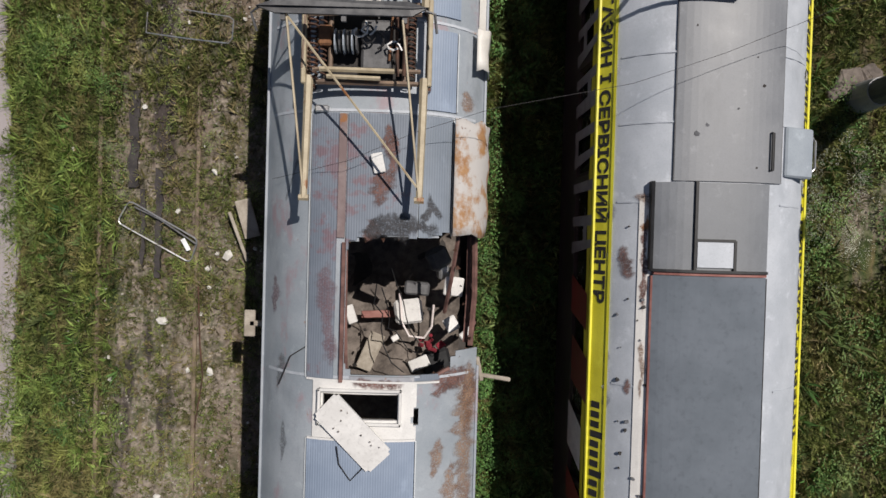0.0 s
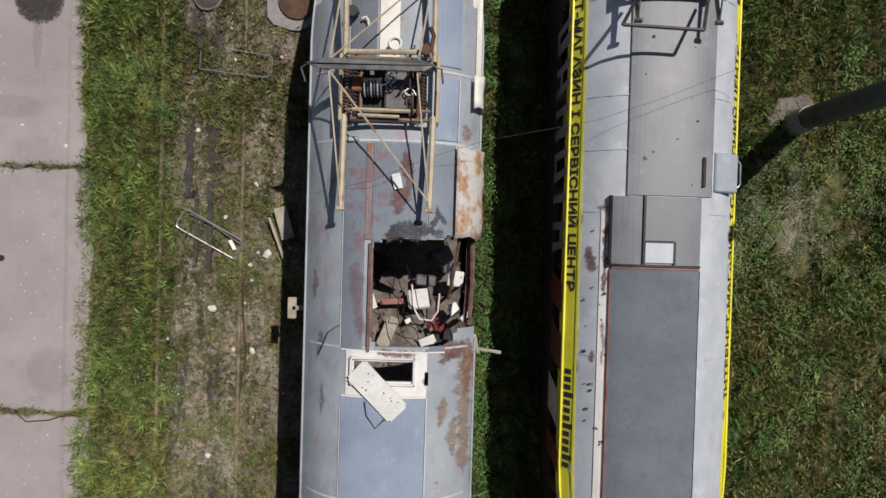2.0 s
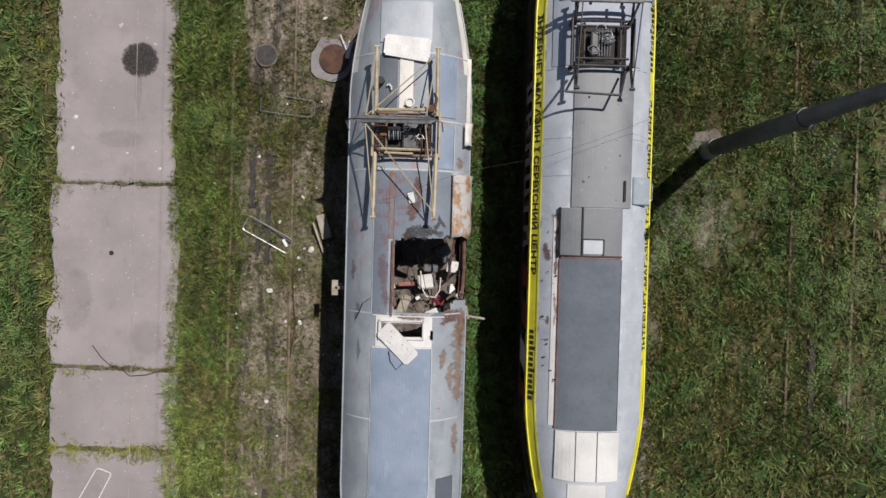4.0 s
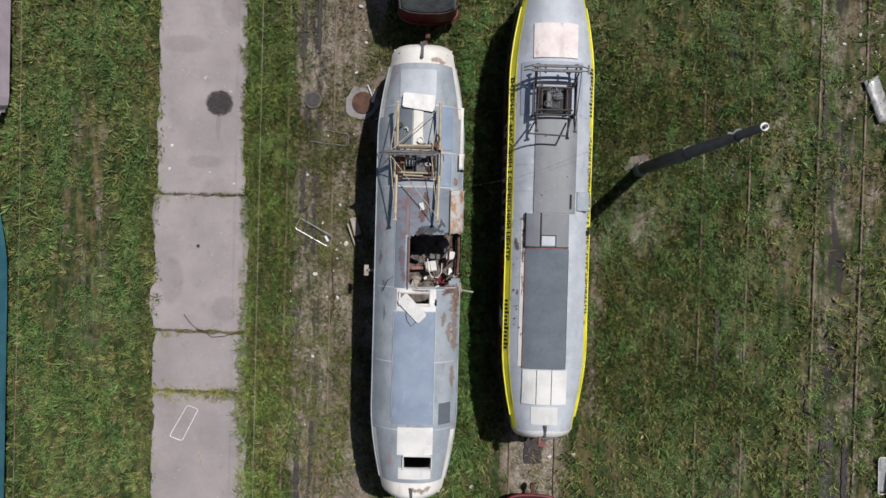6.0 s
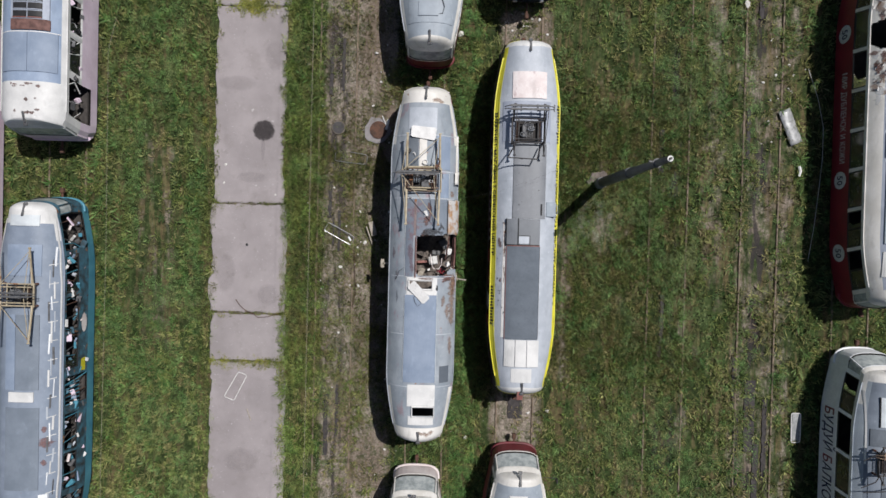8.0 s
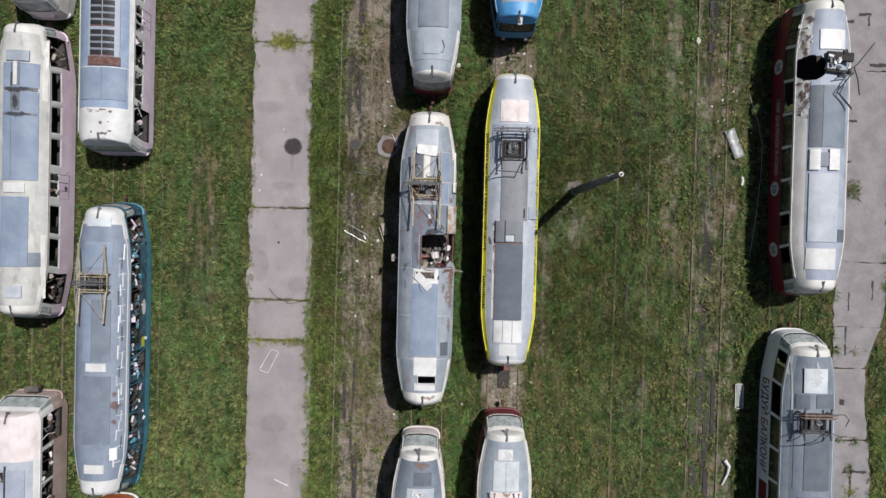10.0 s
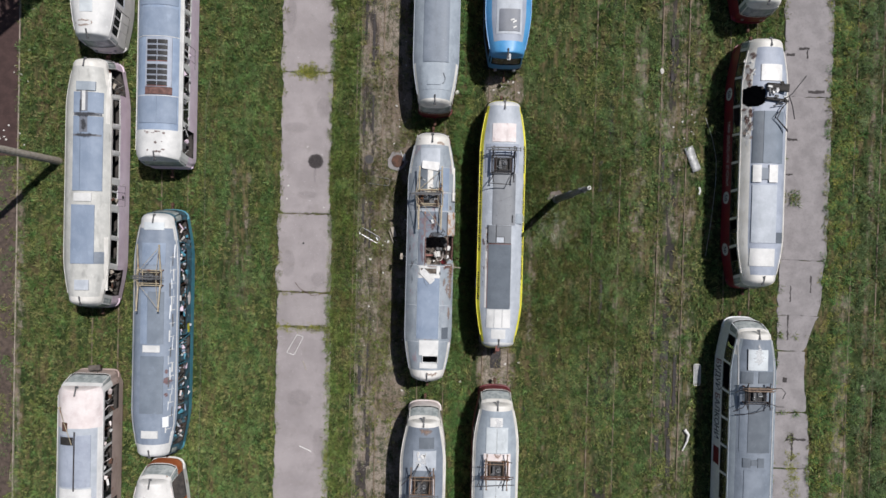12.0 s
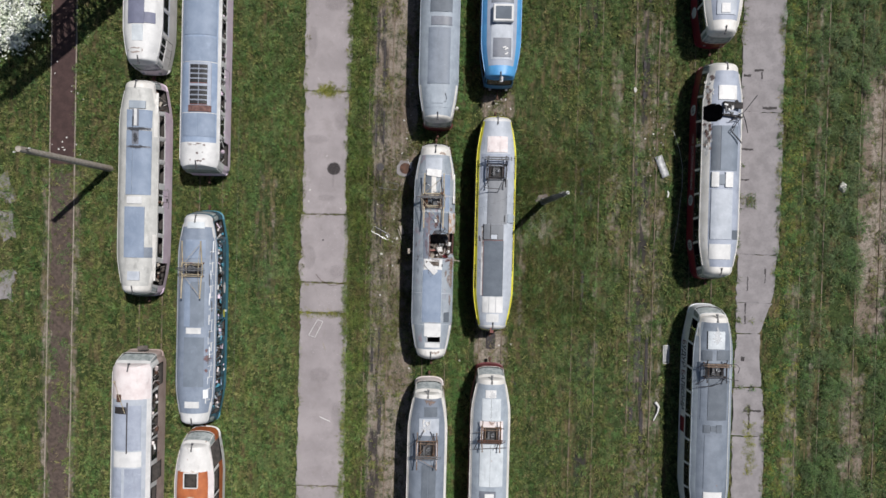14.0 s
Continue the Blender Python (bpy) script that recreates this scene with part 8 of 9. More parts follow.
for x, y, a in ((-29.6, -0.2, 10), (-29.5, -4.2, -8), (-29.8, 2.2, 20)):
    g = ragged_slab(-0.5, 0.5, -1.0, 1.0, -0.05, 0.03, 0.18, int(y * 10))
    solid("pale_slab", g, M["asphalt"], "pale broken slab at the meadow's edge", "slab", pose(x, y, 0, 0, 0, a))


def silvery_shrub():
    """A low spreading shrub with pale silvery leaves in the far corner."""
    root = thing("shrub", "low spreading shrub with pale silvery leaves", "shrub", pose(-29.1, 13.3, 0))
    rnd = random.Random(9)
    tips = []
    for k in range(16):
        a, r = k * 2.4, rnd.uniform(0.6, 2.3)
        tip = (r * math.cos(a), r * math.sin(a), rnd.uniform(0.5, 1.3))
        g = Geo()
        g.tube([(0, 0, -0.05), (tip[0] * 0.4, tip[1] * 0.4, tip[2] * 0.7), tip], 0.045, 6, r2=0.012)
        part("branch", g, M["wood"], root)
        tips += [tip, (tip[0] * 0.6, tip[1] * 0.6, tip[2] * 0.9)]
    c = Geo()
    for k in range(9000):
        t = tips[rnd.randrange(len(tips))]
        p = Vector((rnd.gauss(t[0], 0.36), rnd.gauss(t[1], 0.36), max(0.05, rnd.gauss(t[2], 0.28))))
        s, a = rnd.uniform(0.06, 0.14), rnd.uniform(0, 6.28)
        d, e = Vector((math.cos(a), math.sin(a), rnd.uniform(-0.5, 0.5))) * s, Vector((-math.sin(a), math.cos(a), rnd.uniform(-0.5, 0.5))) * s * 0.55
        c.add([p - d, p + e, p + d, p - e], [(0, 1, 2, 3)])
    part("crown", c, M["crown"], root, fix=False)


silvery_shrub()

rnd = random.Random(98)
for i in range(24):
    stone(rnd.uniform(-26.6, -24.2), rnd.uniform(4.5, 16.0), rnd.uniform(0.04, 0.09), i + 500, flat=0.4)
stone(26.33, 3.67, 0.35, 530, flat=0.6)

# Pale crumbs of plastic and plaster in the grass beside the red tram.
rnd = random.Random(99)
for i in range(26):
    stone(rnd.gauss(13.6, 0.5), rnd.uniform(4.0, 8.8), rnd.uniform(0.03, 0.075), i + 400, flat=0.4)
for i in range(16):
    stone(rnd.uniform(-2.9, -2.3), rnd.uniform(-12, 12), rnd.uniform(0.03, 0.07), i + 440, flat=0.5)
g = Geo()
g.tube([(14.84, 7.16, 0.16), (15.3, 5.9, 0.14), (15.55, 4.76, 0.14), (15.55, 3.5, 0.15), (15.46, 2.31, 0.14), (15.3, 0.7, 0.15), (15.09, -0.84, 0.14)], 0.012, 5)
solid("wire_scrap", g, M["stone"], "pale slack wire lying beside the red tram", "wire")

# ---- concrete road, paths ----
def roads():
    root = thing("concrete_road", "pale concrete slab road with weedy joints", "road", kind="structure")
    cuts = [34.0, 26.0, 17.6, 9.22, 1.00, -3.60, -5.60, -17.3, -30.0]
    edges = [(-9.80, -6.66), (-9.80, -6.66), (-9.82, -6.68), (-9.76, -6.84), (-9.86, -6.70), (-9.80, -6.68), (-9.78, -6.60), (-9.8, -6.6)]
    for i, (y1, y0) in enumerate(zip(cuts, cuts[1:])):
        x0, x1 = edges[i]
        part("concrete_slab", ragged_slab(x0, x1, y0 + 0.04, y1 - 0.04, -0.12, 0.030, 0.045, i + 20, 0.20, 0.11), M["concrete"], root)
    bed = Geo()
    bed.box((-8.3, 2, -0.06), (2.5, 64, 0.10))
    part("joint_bed", bed, M["soil"], root)
    root = thing("asphalt_path", "old pale asphalt path with broken edges", "path", kind="structure")
    for i, (x0, x1, x2, y0, y1) in enumerate([(19.35, 22.20, 22.18, 8.53, 34.0), (19.4, 22.22, 22.22, -0.99, 8.52), (19.44, 21.85, 22.18, -4.2, -1.0), (19.48, 21.10, 21.80, -6.3, -4.21), (19.5, 21.30, 21.10, -9.9, -6.34), (19.45, 21.55, 21.4, -13.2, -9.96), (19.5, 21.7, 21.6, -20, -13.26)]):
        part("asphalt_slab", ragged_slab(x0, x1, y0, y1, -0.12, 0.04 - 0.0015 * (i % 2), 0.05, i + 50, 0.3, 0.10, x2), M["asphalt"], root)
    for i, (x, y, w, h) in enumerate([(21.33, -2.37, 0.07, 1.0), (20.16, -2.95, 0.06, 0.9), (20.07, -4.93, 0.08, 1.5), (20.0, -8.0, 0.3, 0.3), (20.55, -12.0, 0.10, 1.6), (21.29, 8.83, 1.0, 0.16), (20.7, 11.0, 0.10, 0.5), (19.88, 6.05, 0.8, 0.14), (20.75, -11.5, 1.2, 0.12), (20.5, 11.32, 0.6, 0.14), (19.75, 10.95, 0.5, 0.16), (19.8, 4.0, 0.6, 0.10)]):
        part("crack", ragged_slab(x - w / 2, x + w / 2, y - h / 2, y + h / 2, 0.0, 0.044, 0.04, i + 90, 0.12), M["stain"], root)
    strip_bed = ragged_slab(-26.75, -25.02, 3.9, 34.0, -0.10, 0.03, 0.03, 5, 0.6)
    ob = part("plank_bed", strip_bed, M["bark_soil"], None)
    tagged(ob, "brown boarded bed between two rails", "track bed", kind="structure")
    strip_bed = ragged_slab(-26.5, -25.2, -30.0, 3.4, -0.12, 0.004, 0.16, 6, 0.35)
    ob = part("soil_bed", strip_bed, M["bed_soil"], None)
    tagged(ob, "bare brown soil between two rails", "track bed", kind="structure")


roads()


def oily_streaks():
    """Dark narrow streaks where the sleepers and drips have blackened the soil."""
    root = thing("ground_stains", "dark oily streaks along the old tracks", "stains", kind="structure")
    rnd = random.Random(44)
    spots = [(-4.90, 1.25, 0.075, 1.5), (-4.50, -0.05, 0.05, 1.7), (-4.75, -0.1, 0.03, 1.2), (-4.95, 6.4, 0.06, 1.6), (-4.45, 6.9, 0.06, 2.2), (-4.9, -8.2, 0.09, 2.6), (-4.45, -7.6, 0.06, 2.2), (-4.5, 11.2, 0.07, 3.0), (-4.95, 12.4, 0.06, 2.6), (-4.3, -12.6, 0.10, 2.2), (-4.9, -15.0, 0.09, 2.0),
             (12.9, -7.4, 0.22, 3.0), (13.2, -9.8, 0.12, 2.4), (12.5, 4.4, 0.08, 2.2), (8.9, 3.6, 0.10, 1.8), (9.1, -3.4, 0.07, 2.0), (12.9, 10.5, 0.09, 2.6), (3.05, -7.2, 0.30, 1.1), (12.6, -12.4, 0.12, 2.0), (12.35, -9.2, 0.10, 3.6), (13.55, -8.4, 0.09, 3.4), (13.3, -13.0, 0.12, 2.6), (12.2, -6.0, 0.07, 2.2)]
    for i, (x, y, w, h) in enumerate(spots):
        part("stain", ragged_slab(x - w, x + w, y - h / 2, y + h / 2, -0.1, 0.026, 0.025, i + 300, 0.10), M["stain"], root)


oily_streaks()


def gravel():
    """Loose ballast and crumbs along the old track, too many to count."""
    rs = np.random.RandomState(12)
    n = 36000
    x = np.concatenate([rs.uniform(-5.9, -1.9, n), rs.uniform(1.7, 4.4, 1500), rs.uniform(-2.6, 0.6, 1200), rs.uniform(11.5, 15.2, 2500)])
    y = np.concatenate([rs.uniform(-14, 14, n), np.where(rs.rand(1500) < 0.5, rs.uniform(-9.4, -6.3, 1500), rs.uniform(7.6, 9.4, 1500)), np.where(rs.rand(1200) < 0.5, rs.uniform(-10.0, -8.2, 1200), rs.uniform(5.6, 6.9, 1200)), rs.uniform(-18, 18, 2500)])
    keep = rs.rand(len(x)) < np.clip(value_noise(x, y, 1.3, 61) * 1.2 + value_noise(x, y, 4.0, 62) * 0.6 - 0.45, 0.05, 1)
    x, y = x[keep], y[keep]
    m = len(x)
    s = 0.007 + 0.020 * rs.rand(m) ** 3
    base = np.array([(1, 0, 0), (0, 1, 0), (-1, 0, 0), (0, -1, 0), (0.1, 0.1, 0.8)])
    az = rs.uniform(0, 6.28, m)
    c, d = np.cos(az), np.sin(az)
    V = np.zeros((m, 5, 3))
    st = rs.uniform(0.6, 1.2, (m, 5, 1)) * base[None]
    V[:, :, 0] = x[:, None] + s[:, None] * (st[:, :, 0] * c[:, None] - st[:, :, 1] * d[:, None])
    V[:, :, 1] = y[:, None] + s[:, None] * (st[:, :, 0] * d[:, None] + st[:, :, 1] * c[:, None])
    V[:, :, 2] = -0.03 + s[:, None] * st[:, :, 2] + rs.uniform(0, 0.02, m)[:, None]
    F = (np.arange(m)[:, None, None] * 5 + np.array([(0, 1, 4), (1, 2, 4), (2, 3, 4), (3, 0, 4)])[None]).reshape(-1, 3)
    me = bpy.data.meshes.new("gravel")
    me.from_pydata(V.reshape(-1, 3).tolist(), [], F.tolist())
    me.materials.append(M["gravel"])
    tagged(new("gravel", me), "pale and brown gravel along the old track", "gravel", kind="stuff")


gravel()


# ---- grass and weeds ----
TRAMS = [(-0.90, -1.3), (2.93, 0.60), (-0.84, 13.62), (3.03, 16.19), (-1.00, -16.62), (2.98, -15.63), (17.12, 4.35), (16.95, 19.42), (16.99, -11.42), (-19.66, 2.32), (-15.83, 10.18), (-15.79, -5.93), (-19.82, -15.36), (-15.75, -20.35), (-19.55, 16.60)]


def clear_of(x, y):
    """Where nothing green can grow: under the trams and on the paving."""
    ok = np.ones(len(x), bool)
    for cx, cy in TRAMS:
        ok &= ~((abs(x - cx) < 0.95) & (abs(y - cy) < 6.6))
    wob = (value_noise(x, y, 2.3, 8) - 0.5) * 0.35 + (value_noise(x, y, 7.0, 10) - 0.5) * 0.25
    joint = np.zeros(len(x), bool)
    for yj in (17.6, 9.22, 1.00, -3.60, -5.60, -17.3):
        joint |= abs(y - yj + (value_noise(x, y, 1.3, 4) - 0.5) * 0.12) < 0.05 + 0.16 * (value_noise(x, y, 0.8, 9) > 0.66)
    ok &= ~((x > -9.72 + wob) & (x < -6.90 + wob) & ~joint)
    right = np.where(y > -5.3, 22.0, 21.5)
    seam = (abs(y + 5.38) < 0.04) | (abs(y + 9.93) < 0.05) | ((abs(x - 20.4) < 0.15) & (y < -10.5) & (y > -14) & (value_noise(x, y, 1.2, 5) > 0.5)) | ((abs(y - 2.67) < 0.35) & (x < 20.4))
    ok &= ~((x > 19.35 + wob) & (x < right + wob) & ~seam)
    ok &= ~((x > -26.72) & (x < -25.05) & (y > 3.9))
    return ok


def bareness(x, y):
    """How bare the ground lies, 0 to 1, with ragged borders."""
    b = np.zeros(len(x))
    wx, wy = (value_noise(x, y, 1.1, 18) - 0.5) * 1.0, (value_noise(x, y, 0.9, 19) - 0.5) * 1.6
    for x0, x1, y0, y1, k in BARE:
        edge = np.minimum(np.minimum(x + wx - x0, x1 - x - wx) / 0.45, np.minimum(y + wy - y0, y1 - y - wy) / 1.0)
        b = np.maximum(b, k * np.clip(edge + 0.5, 0, 1))
    return b


def thickness(x, y):
    """How thickly the grass stands, 0 to 1."""
    n1, n2 = value_noise(x, y, 0.55, 11), value_noise(x, y, 1.7, 12)
    long = value_noise(x * 2.4, y * 0.5, 1.0, 14) * 0.5 + value_noise(x * 4, y * 1.6, 1.0, 15) * 0.5
    d = 0.62 + 0.5 * n2
    d = np.where((x > 4.2) & (x < 15), d * (0.45 + 1.0 * long), d)
    d = np.where(x > 22, 0.12 + 0.5 * long, d)
    d = np.where((x > 14.7) & (x < 19.3), 0.6, d)
    b = bareness(x, y)
    return d * np.clip(1 - 1.3 * b + 2.2 * b * (long + n1 - 1.0), 0.03, 1)


def blades(name, n, xr, yr, share, mat, label, height, width, lean, pick, seed, per=9, spread=0.07, even=None):
    rs = np.random.RandomState(seed)
    k = n // per
    cx, cy = rs.uniform(*xr, k * 3), rs.uniform(*yr, k * 3)
    keep = clear_of(cx, cy) & (rs.rand(len(cx)) < (thickness(cx, cy) if even is None else even) * pick(cx, cy))
    if share is not None:
        keep &= rs.rand(len(cx)) < share(cx, cy)
    cx, cy = cx[keep][:k], cy[keep][:k]
    k = len(cx)
    tall = rs.uniform(0.6, 1.3, k) * (0.7 + 0.6 * value_noise(cx, cy, 0.6, 21))
    t = np.repeat(tall, per)
    m = len(t)
    az = rs.uniform(0, 2 * np.pi, m)
    r = rs.rand(m) * spread * t
    x, y = np.repeat(cx, per) + r * np.cos(az), np.repeat(cy, per) + r * np.sin(az)
    h = height * t * rs.uniform(0.5, 1.2, m)
    ln = lean * rs.uniform(0.4, 1.5, m) * h
    w = width * rs.uniform(0.7, 1.5, m)
    a2 = az + rs.normal(0, 0.6, m)
    root = np.stack([cx, cy, np.full(k, -0.05)], 1)
    tip = np.stack([x + ln * np.cos(a2), y + ln * np.sin(a2), h], 1)
    mid = np.stack([x + 0.4 * ln * np.cos(a2) - w * np.sin(a2), y + 0.4 * ln * np.sin(a2) + w * np.cos(a2), 0.5 * h], 1)
    V = np.concatenate([root, tip, mid])
    F = np.stack([np.repeat(np.arange(k), per), k + np.arange(m), k + m + np.arange(m)], 1).astype(np.int32)
    me = bpy.data.meshes.new(name)
    me.vertices.add(len(V))
    me.vertices.foreach_set("co", V.ravel())
    me.loops.add(m * 3)
    me.loops.foreach_set("vertex_index", F.ravel())
    me.polygons.add(m)
    me.polygons.foreach_set("loop_start", np.arange(0, m * 3, 3, dtype=np.int32))
    me.update(calc_edges=True)
    me.materials.append(mat)
    ob = new(name, me)
    tagged(ob, label, "grass", kind="stuff")


def leaves(name, xs, ys, per, radius, height, size, mat, label, seed):
    """Broad-leaved weeds: a crowd of small leaves round each root."""
    rs = np.random.RandomState(seed)
    k = len(xs)
    big = rs.uniform(0.55, 1.25, k)
    x, y, b = np.repeat(xs, per), np.repeat(ys, per), np.repeat(big, per)
    m = len(x)
    az, rr = rs.uniform(0, 2 * np.pi, m), np.sqrt(rs.rand(m)) * radius * b
    z = height * b * (1 - 0.75 * (rr / (radius * b)) ** 1.5) * rs.uniform(0.3, 1.05, m)
    x, y = x + rr * np.cos(az), y + rr * np.sin(az)
    s = size * rs.uniform(0.6, 1.4, m)
    a2 = az + rs.normal(0, 0.7, m)
    tilt = rs.uniform(-0.5, 0.25, m)
    d = np.stack([np.cos(a2), np.sin(a2), tilt], 1) * s[:, None]
    e = np.stack([-np.sin(a2), np.cos(a2), rs.uniform(-0.4, 0.4, m)], 1) * (s * 0.38)[:, None]
    p = np.stack([x, y, np.maximum(z, 0.01)], 1)
    V = np.stack([p - d * 0.3, p + e + d * 0.3, p + d, p - e + d * 0.3], 1)
    me = bpy.data.meshes.new(name)
    me.vertices.add(m * 4)
    me.vertices.foreach_set("co", V.ravel())
    me.loops.add(m * 4)
    me.loops.foreach_set("vertex_index", np.arange(m * 4, dtype=np.int32))
    me.polygons.add(m)
    me.polygons.foreach_set("loop_start", np.arange(0, m * 4, 4, dtype=np.int32))
    me.update(calc_edges=True)
    me.materials.append(mat)
    ob = new(name, me)
    tagged(ob, label, "weeds", kind="stuff")


def scatter(n, xr, yr, seed, pick=None):
    rs = np.random.RandomState(seed)
    x, y = rs.uniform(*xr, n * 4), rs.uniform(*yr, n * 4)
    keep = clear_of(x, y)
    if pick is not None:
        keep &= rs.rand(len(x)) < pick(x, y)
    return x[keep][:n], y[keep][:n]


NEAR = (-10.8, 11.2, -7.5, 7.5)


def near_share(x, y):
    """1 in the middle of the yard, fading to 0 at the border of the finer grass."""
    d = np.minimum(11.0 - abs(x - 0.2), 7.5 - abs(y)) + (value_noise(x, y, 0.7, 30) - 0.5) * 1.5
    return np.clip(d / 2.5, 0, 1)


far_share = lambda x, y: 1 - near_share(x, y)
lush = lambda x, y: np.clip(value_noise(x, y, 0.4, 31) * 0.5 + 0.6, 0.15, 1)
dry = lambda x, y: 0.05 + 0.22 * np.clip(value_noise(x * 1.8, y * 0.5, 0.7, 32) * 2.2 - 0.9, 0, 1) * (x > 4) + 1.1 * bareness(x, y) + 0.35 * ((x > 22) & (x < 24.2))
tufted = lambda x, y: np.clip(0.35 + value_noise(x, y, 0.45, 35) * 0.7 + value_noise(x, y, 1.6, 36) * 0.6 - 0.45, 0, 1) * (1 - np.clip(1.5 * bareness(x, y), 0, 1)) * ~((x > -10.15) & (x < -6.5)) * np.where((x > -7) & (x < -4), 0.35, 1.0)
sparse = lambda x, y: np.clip(value_noise(x, y, 1.1, 33) * 0.9 + value_noise(x, y, 3.0, 34) * 0.7 - 0.35, 0.05, 1) * (1 - 0.6 * (abs(x + 2.7) < 0.6))
blades("grass", 520000, NEAR[:2], NEAR[2:], near_share, M["grass"], "rough green meadow grass in tufts", 0.085, 0.0040, 0.9, lush, 1, 14, 0.060)
core = lambda x, y: np.clip(np.minimum(8.5 - abs(x), 5.2 - abs(y)) / 1.5, 0, 1)
blades("fine_grass", 200000, (-8.5, 8.5), (-5.2, 5.2), core, M["grass"], "fine short grass and moss", 0.045, 0.0024, 1.0, lush, 91, 16, 0.050)
blades("dry_grass", 150000, NEAR[:2], NEAR[2:], near_share, M["grass_dry"], "dry straw-coloured grass in tufts", 0.10, 0.0042, 1.1, dry, 2, 9, 0.06)
blades("tall_tufts", 200000, NEAR[:2], NEAR[2:], near_share, M["grass_deep"], "taller tufts of deep green grass", 0.19, 0.0058, 0.8, tufted, 41, 30, 0.08)
blades("short_grass", 130000, (-6.4, -1.9), (-9, 9), None, M["grass"], "short green grass between the rails", 0.036, 0.0030, 1.1, sparse, 31, 10, 0.045, 0.55)
blades("short_dry_grass", 60000, (-6.4, -1.9), (-9, 9), None, M["grass_dry"], "short dry grass between the rails", 0.036, 0.0028, 1.2, sparse, 32, 10, 0.05, 0.55)
blades("meadow_grass", 450000, (-34, 34), (-21, 21), far_share, M["grass"], "rough green meadow grass", 0.17, 0.015, 0.9, lush, 3, 12, 0.11)
blades("meadow_dry_grass", 140000, (-34, 34), (-21, 21), far_share, M["grass_dry"], "dry straw-coloured meadow grass", 0.16, 0.013, 1.1, dry, 4, 8, 0.10)
blades("meadow_tufts", 300000, (-34, 34), (-21, 21), far_share, M["grass_deep"], "taller tufts of deep green meadow grass", 0.25, 0.0125, 0.8, tufted, 42, 24, 0.12)
verge = lambda x, y: np.clip(value_noise(x, y, 1.6, 81) * 2.2 - 0.6, 0, 1) * np.clip((x + 7.1) * 3, 0, 1) * np.clip((-5.0 - x) * 1.4, 0, 1)
blades("verge_grass", 60000, (-7.0, -5.0), (-20, 20), None, M["weed_lime"], "long green grass beside the concrete", 0.15, 0.0034, 1.0, verge, 82, 18, 0.07, 0.8)
x, y = scatter(430, (0.30, 1.25), (-20, 20), 5)
leaves("fresh_weeds", x, y, 110, 0.22, 0.36, 0.024, M["grass_bright"], "fresh green weeds along the tram", 6)
x, y = scatter(640, (-6.9, -5.0), (-20, 20), 7, lambda a, b: np.clip(value_noise(a, b, 0.9, 41) * 1.6 - 0.3, 0, 1) * np.clip((-4.8 - a) / 0.9, 0, 1))
h = len(x) // 2
leaves("verge_weeds", x[:h], y[:h], 110, 0.19, 0.17, 0.016, M["grass_deep"], "fresh green weeds beside the concrete", 8)
leaves("verge_weeds", x[h:], y[h:], 120, 0.20, 0.22, 0.014, M["weed_lime"], "bright yellow-green weeds beside the concrete", 68)
x, y = scatter(520, (-5.6, -2.4), (-8, 8), 107, lambda a, b: np.clip(value_noise(a, b, 1.0, 43) * 2.4 - 0.95, 0.03, 1))
leaves("rail_weeds", x, y, 50, 0.15, 0.07, 0.012, M["weed_lime"], "low green weeds between the rails", 108)
x, y = scatter(80, (-10.3, -6.4), (-18, 18), 9, lambda a, b: (value_noise(a, b, 0.8, 42) > 0.5) * 1.0)
leaves("yellow_weeds", x, y, 90, 0.17, 0.14, 0.015, M["weed_yellow"], "yellowish green weeds at the slab edges", 10)
x, y = scatter(45, (5.1, 6.5), (-1.0, 1.9), 11, lambda a, b: value_noise(a, b, 1.1, 43) ** 1.5)
leaves("flowering_weeds", x, y, 90, 0.20, 0.30, 0.011, M["petals"], "whitish flowering weeds near the pole", 12)
x, y = scatter(1200, (4.3, 11.5), (-18, 18), 13, lambda a, b: np.clip((value_noise(a, b * 0.8, 1.25, 71) * 0.65 + value_noise(a, b, 0.35, 72) * 0.35) * 5.0 - 2.2, 0, 1))
leaves("field_weeds", x, y, 66, 0.23, 0.30, 0.024, M["grass_deep"], "broad-leaved weeds in the grass", 14)
thicket = lambda a, b: np.clip(value_noise(a * 1.3, b * 0.7, 0.8, 45) * 3.0 + value_noise(a, b, 1.1, 47) * 2.6 - 1.9, 0, 1) * np.clip((a - 23.4) / 1.0, 0.12, 1) * np.clip(1.9 - 2.2 * bareness(a, b), 0, 1)
x, y = scatter(1250, (23.0, 33), (-20, 20), 15, thicket)
leaves("tall_weeds", x, y, 85, 0.42, 0.95, 0.050, M["weed_blue"], "tall grey-green weeds in dense clumps", 16)
x, y = scatter(330, (24.0, 33), (-20, 20), 115, lambda a, b: thicket(a, b) * (value_noise(a, b, 0.35, 48) > 0.45))
leaves("tall_weeds", x, y, 150, 0.40, 1.1, 0.046, M["weed_fresh"], "tall fresh green weeds in clumps", 116)
x, y = scatter(520, (21.7, 24.0), (-20, 20), 17, lambda a, b: value_noise(a, b, 0.9, 46) * np.clip((24.3 - a) / 1.2, 0.2, 1))
h = len(x) // 2
leaves("edge_weeds", x[:h], y[:h], 60, 0.28, 0.30, 0.035, M["weed_yellow"], "yellow-green weeds along the path", 18)
leaves("edge_weeds", x[h:], y[h:], 80, 0.30, 0.38, 0.034, M["grass_bright"], "fresh green weeds along the path", 58)
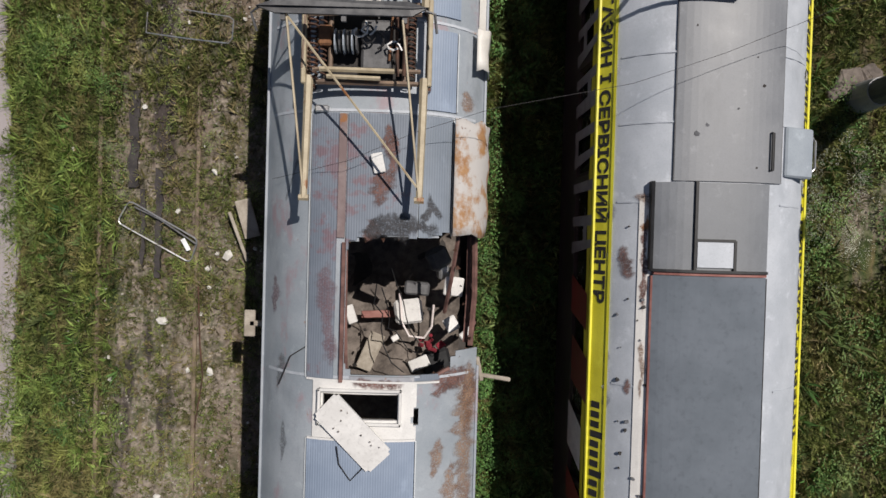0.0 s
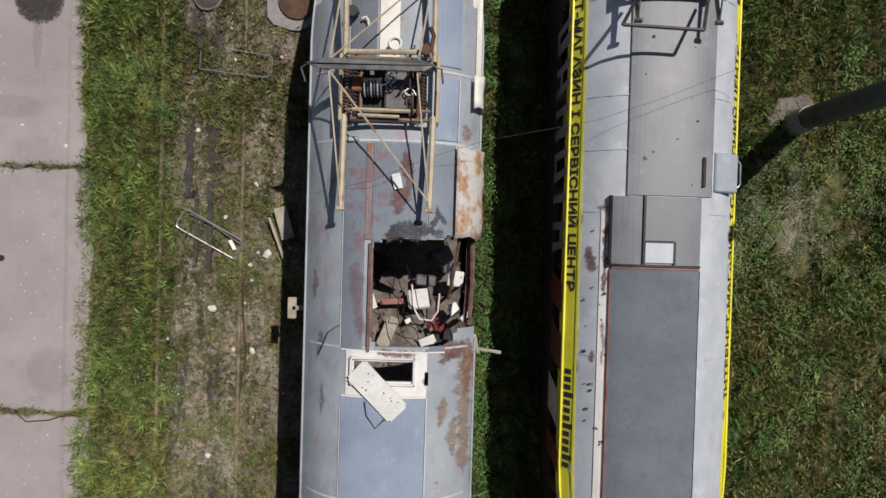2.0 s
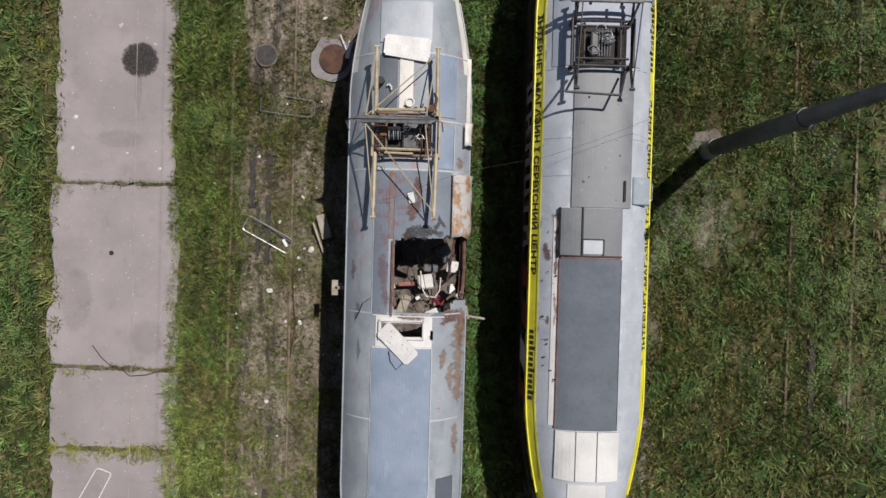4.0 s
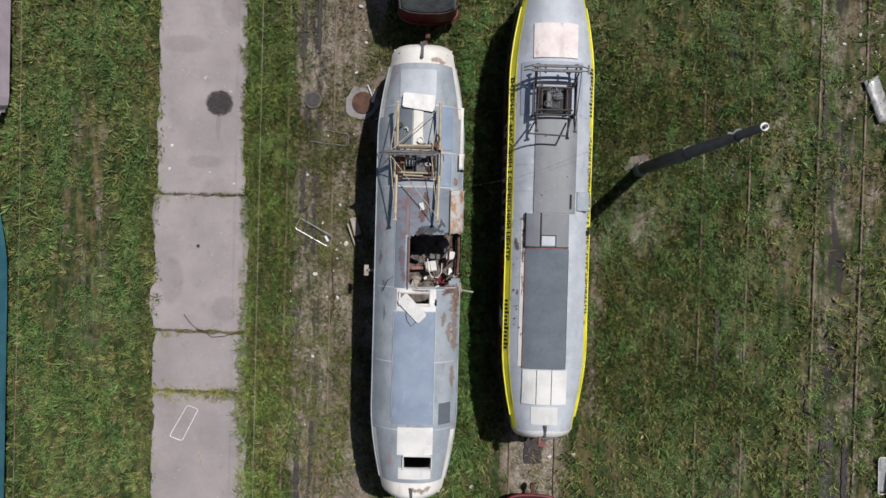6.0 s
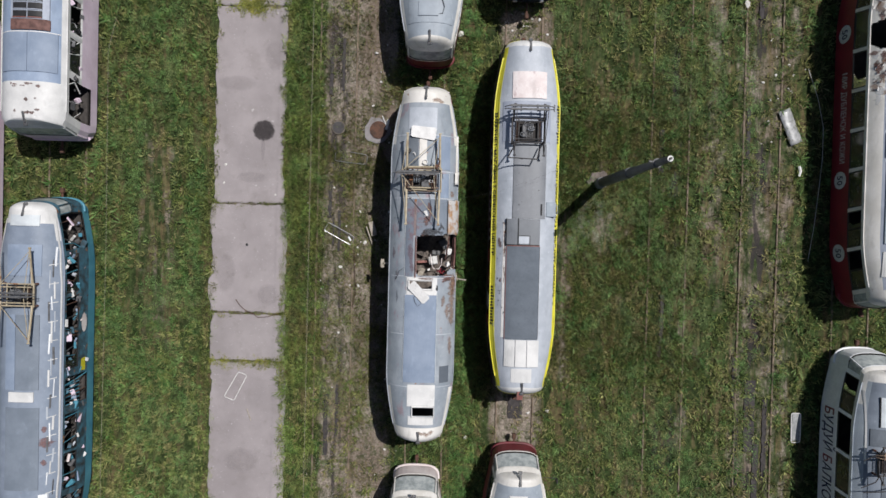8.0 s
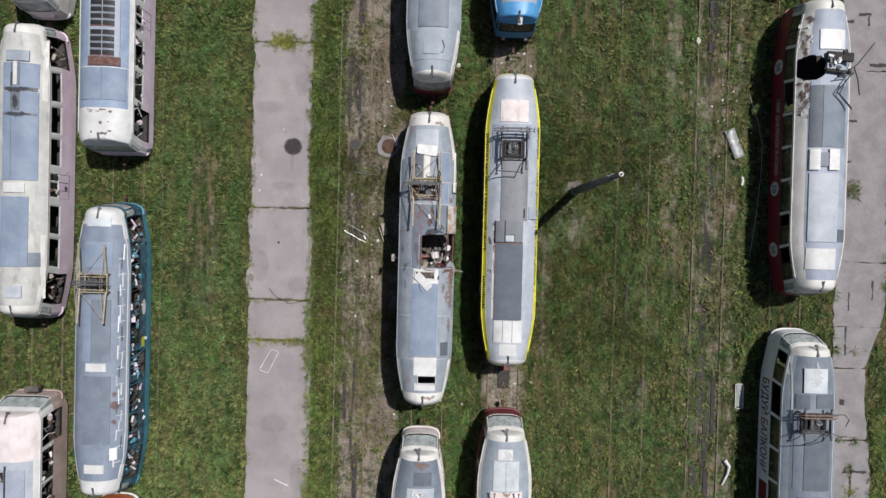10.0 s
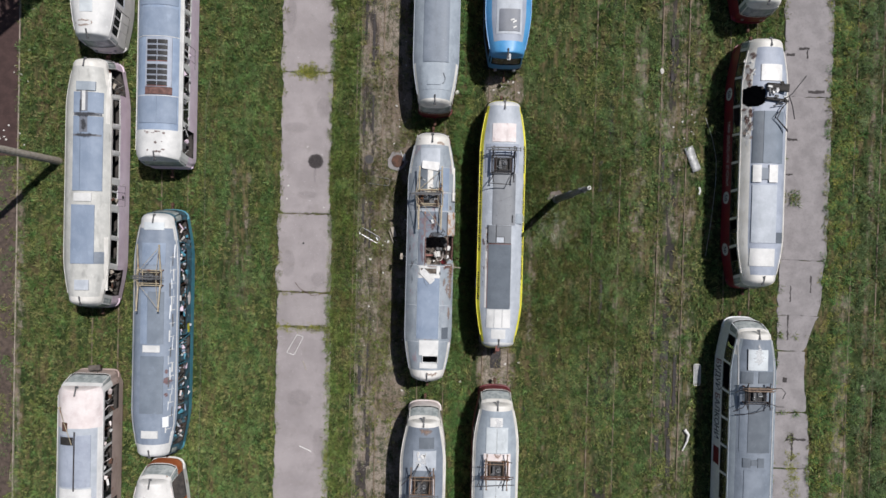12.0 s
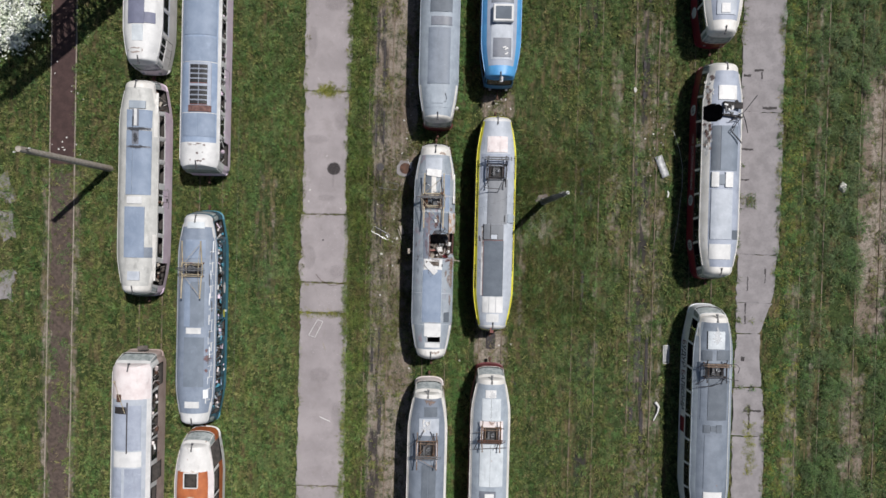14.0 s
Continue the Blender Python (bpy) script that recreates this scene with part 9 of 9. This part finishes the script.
x, y = scatter(1200, (-14.2, -10.2), (-20, 20), 19, lambda a, b: np.clip((value_noise(a, b * 0.8, 1.25, 71) * 0.65 + value_noise(a, b, 0.35, 72) * 0.35) * 5.0 - 2.1, 0, 1))
leaves("meadow_weeds", x, y, 46, 0.24, 0.28, 0.032, M["grass_deep"], "broad-leaved weeds in the meadow", 20)
x, y = scatter(900, (-33, -21), (-20, 20), 21, lambda a, b: np.clip((value_noise(a, b * 0.8, 1.25, 71) * 0.65 + value_noise(a, b, 0.35, 72) * 0.35) * 5.0 - 2.1, 0, 1))
leaves("meadow_weeds", x, y, 36, 0.26, 0.28, 0.042, M["grass_deep"], "broad-leaved weeds in the meadow", 22)
x, y = scatter(700, (9.0, 15.5), (-18, 18), 23, lambda a, b: np.clip(value_noise(a * 2, b * 0.6, 0.7, 49) * 2 - 0.7, 0, 1))
leaves("track_weeds", x, y, 50, 0.20, 0.15, 0.030, M["grass_deep"], "low green weeds along the old tracks", 24)
rs = np.random.RandomState(27)
x = np.concatenate([rs.normal(-9.80, 0.11, 420), rs.normal(-6.70, 0.13, 420)])
y = rs.uniform(-20, 20, 840)
keep = rs.rand(840) < np.clip(value_noise(x, y, 0.9, 29) * 2.0 - 0.35, 0.08, 1)
leaves("slab_edge_weeds", x[keep], y[keep], 60, 0.17, 0.09, 0.014, M["weed_lime"], "low weeds creeping over the slab edges", 28)

# Tufts that fill the widest joints of the concrete.
cx = np.array([-8.3, -8.1, -7.9, -8.5, -9.4, -9.1, -8.3, -8.0, -7.6, -7.0, -9.6, -9.3, -6.95, -8.6, -9.2, 20.1, 20.5, 19.9, 20.3, 20.0, 20.5, -8.4, -8.2, -8.0, -8.3])
cy = np.array([9.2, 9.3, 9.2, 9.25, -5.7, -5.75, -5.7, -5.75, -5.7, -5.7, 0.9, 0.85, -3.7, 0.86, -3.7, 2.6, 2.7, 2.8, 2.6, 2.7, -13.3, 9.1, 9.4, 9.35, 9.15])
leaves("joint_weeds", np.repeat(cx, 3) + np.random.RandomState(3).normal(0, 0.12, len(cx) * 3), np.repeat(cy, 3) + np.random.RandomState(4).normal(0, 0.05, len(cx) * 3), 90, 0.13, 0.10, 0.012, M["weed_yellow"], "yellow-green weeds filling the slab joints", 30)
x, y = np.random.RandomState(51).normal(-8.25, 0.40, 120), np.random.RandomState(52).normal(9.22, 0.22, 120)
leaves("joint_clump", x, y, 40, 0.14, 0.16, 0.028, M["weed_yellow"], "yellow-green clump of weeds in a slab joint", 53)
x, y = np.random.RandomState(54).uniform(-9.8, -6.8, 110), np.random.RandomState(55).normal(-5.68, 0.13, 110)
leaves("joint_clump", x, y, 34, 0.11, 0.10, 0.022, M["weed_yellow"], "low weeds along a slab joint", 56)
x, y = np.random.RandomState(57).normal(20.6, 0.20, 150), np.random.RandomState(58).uniform(-15.8, -12.2, 150)
leaves("joint_clump", x, y, 34, 0.12, 0.16, 0.024, M["weed_yellow"], "yellow-green weeds along a crack in the path", 59)
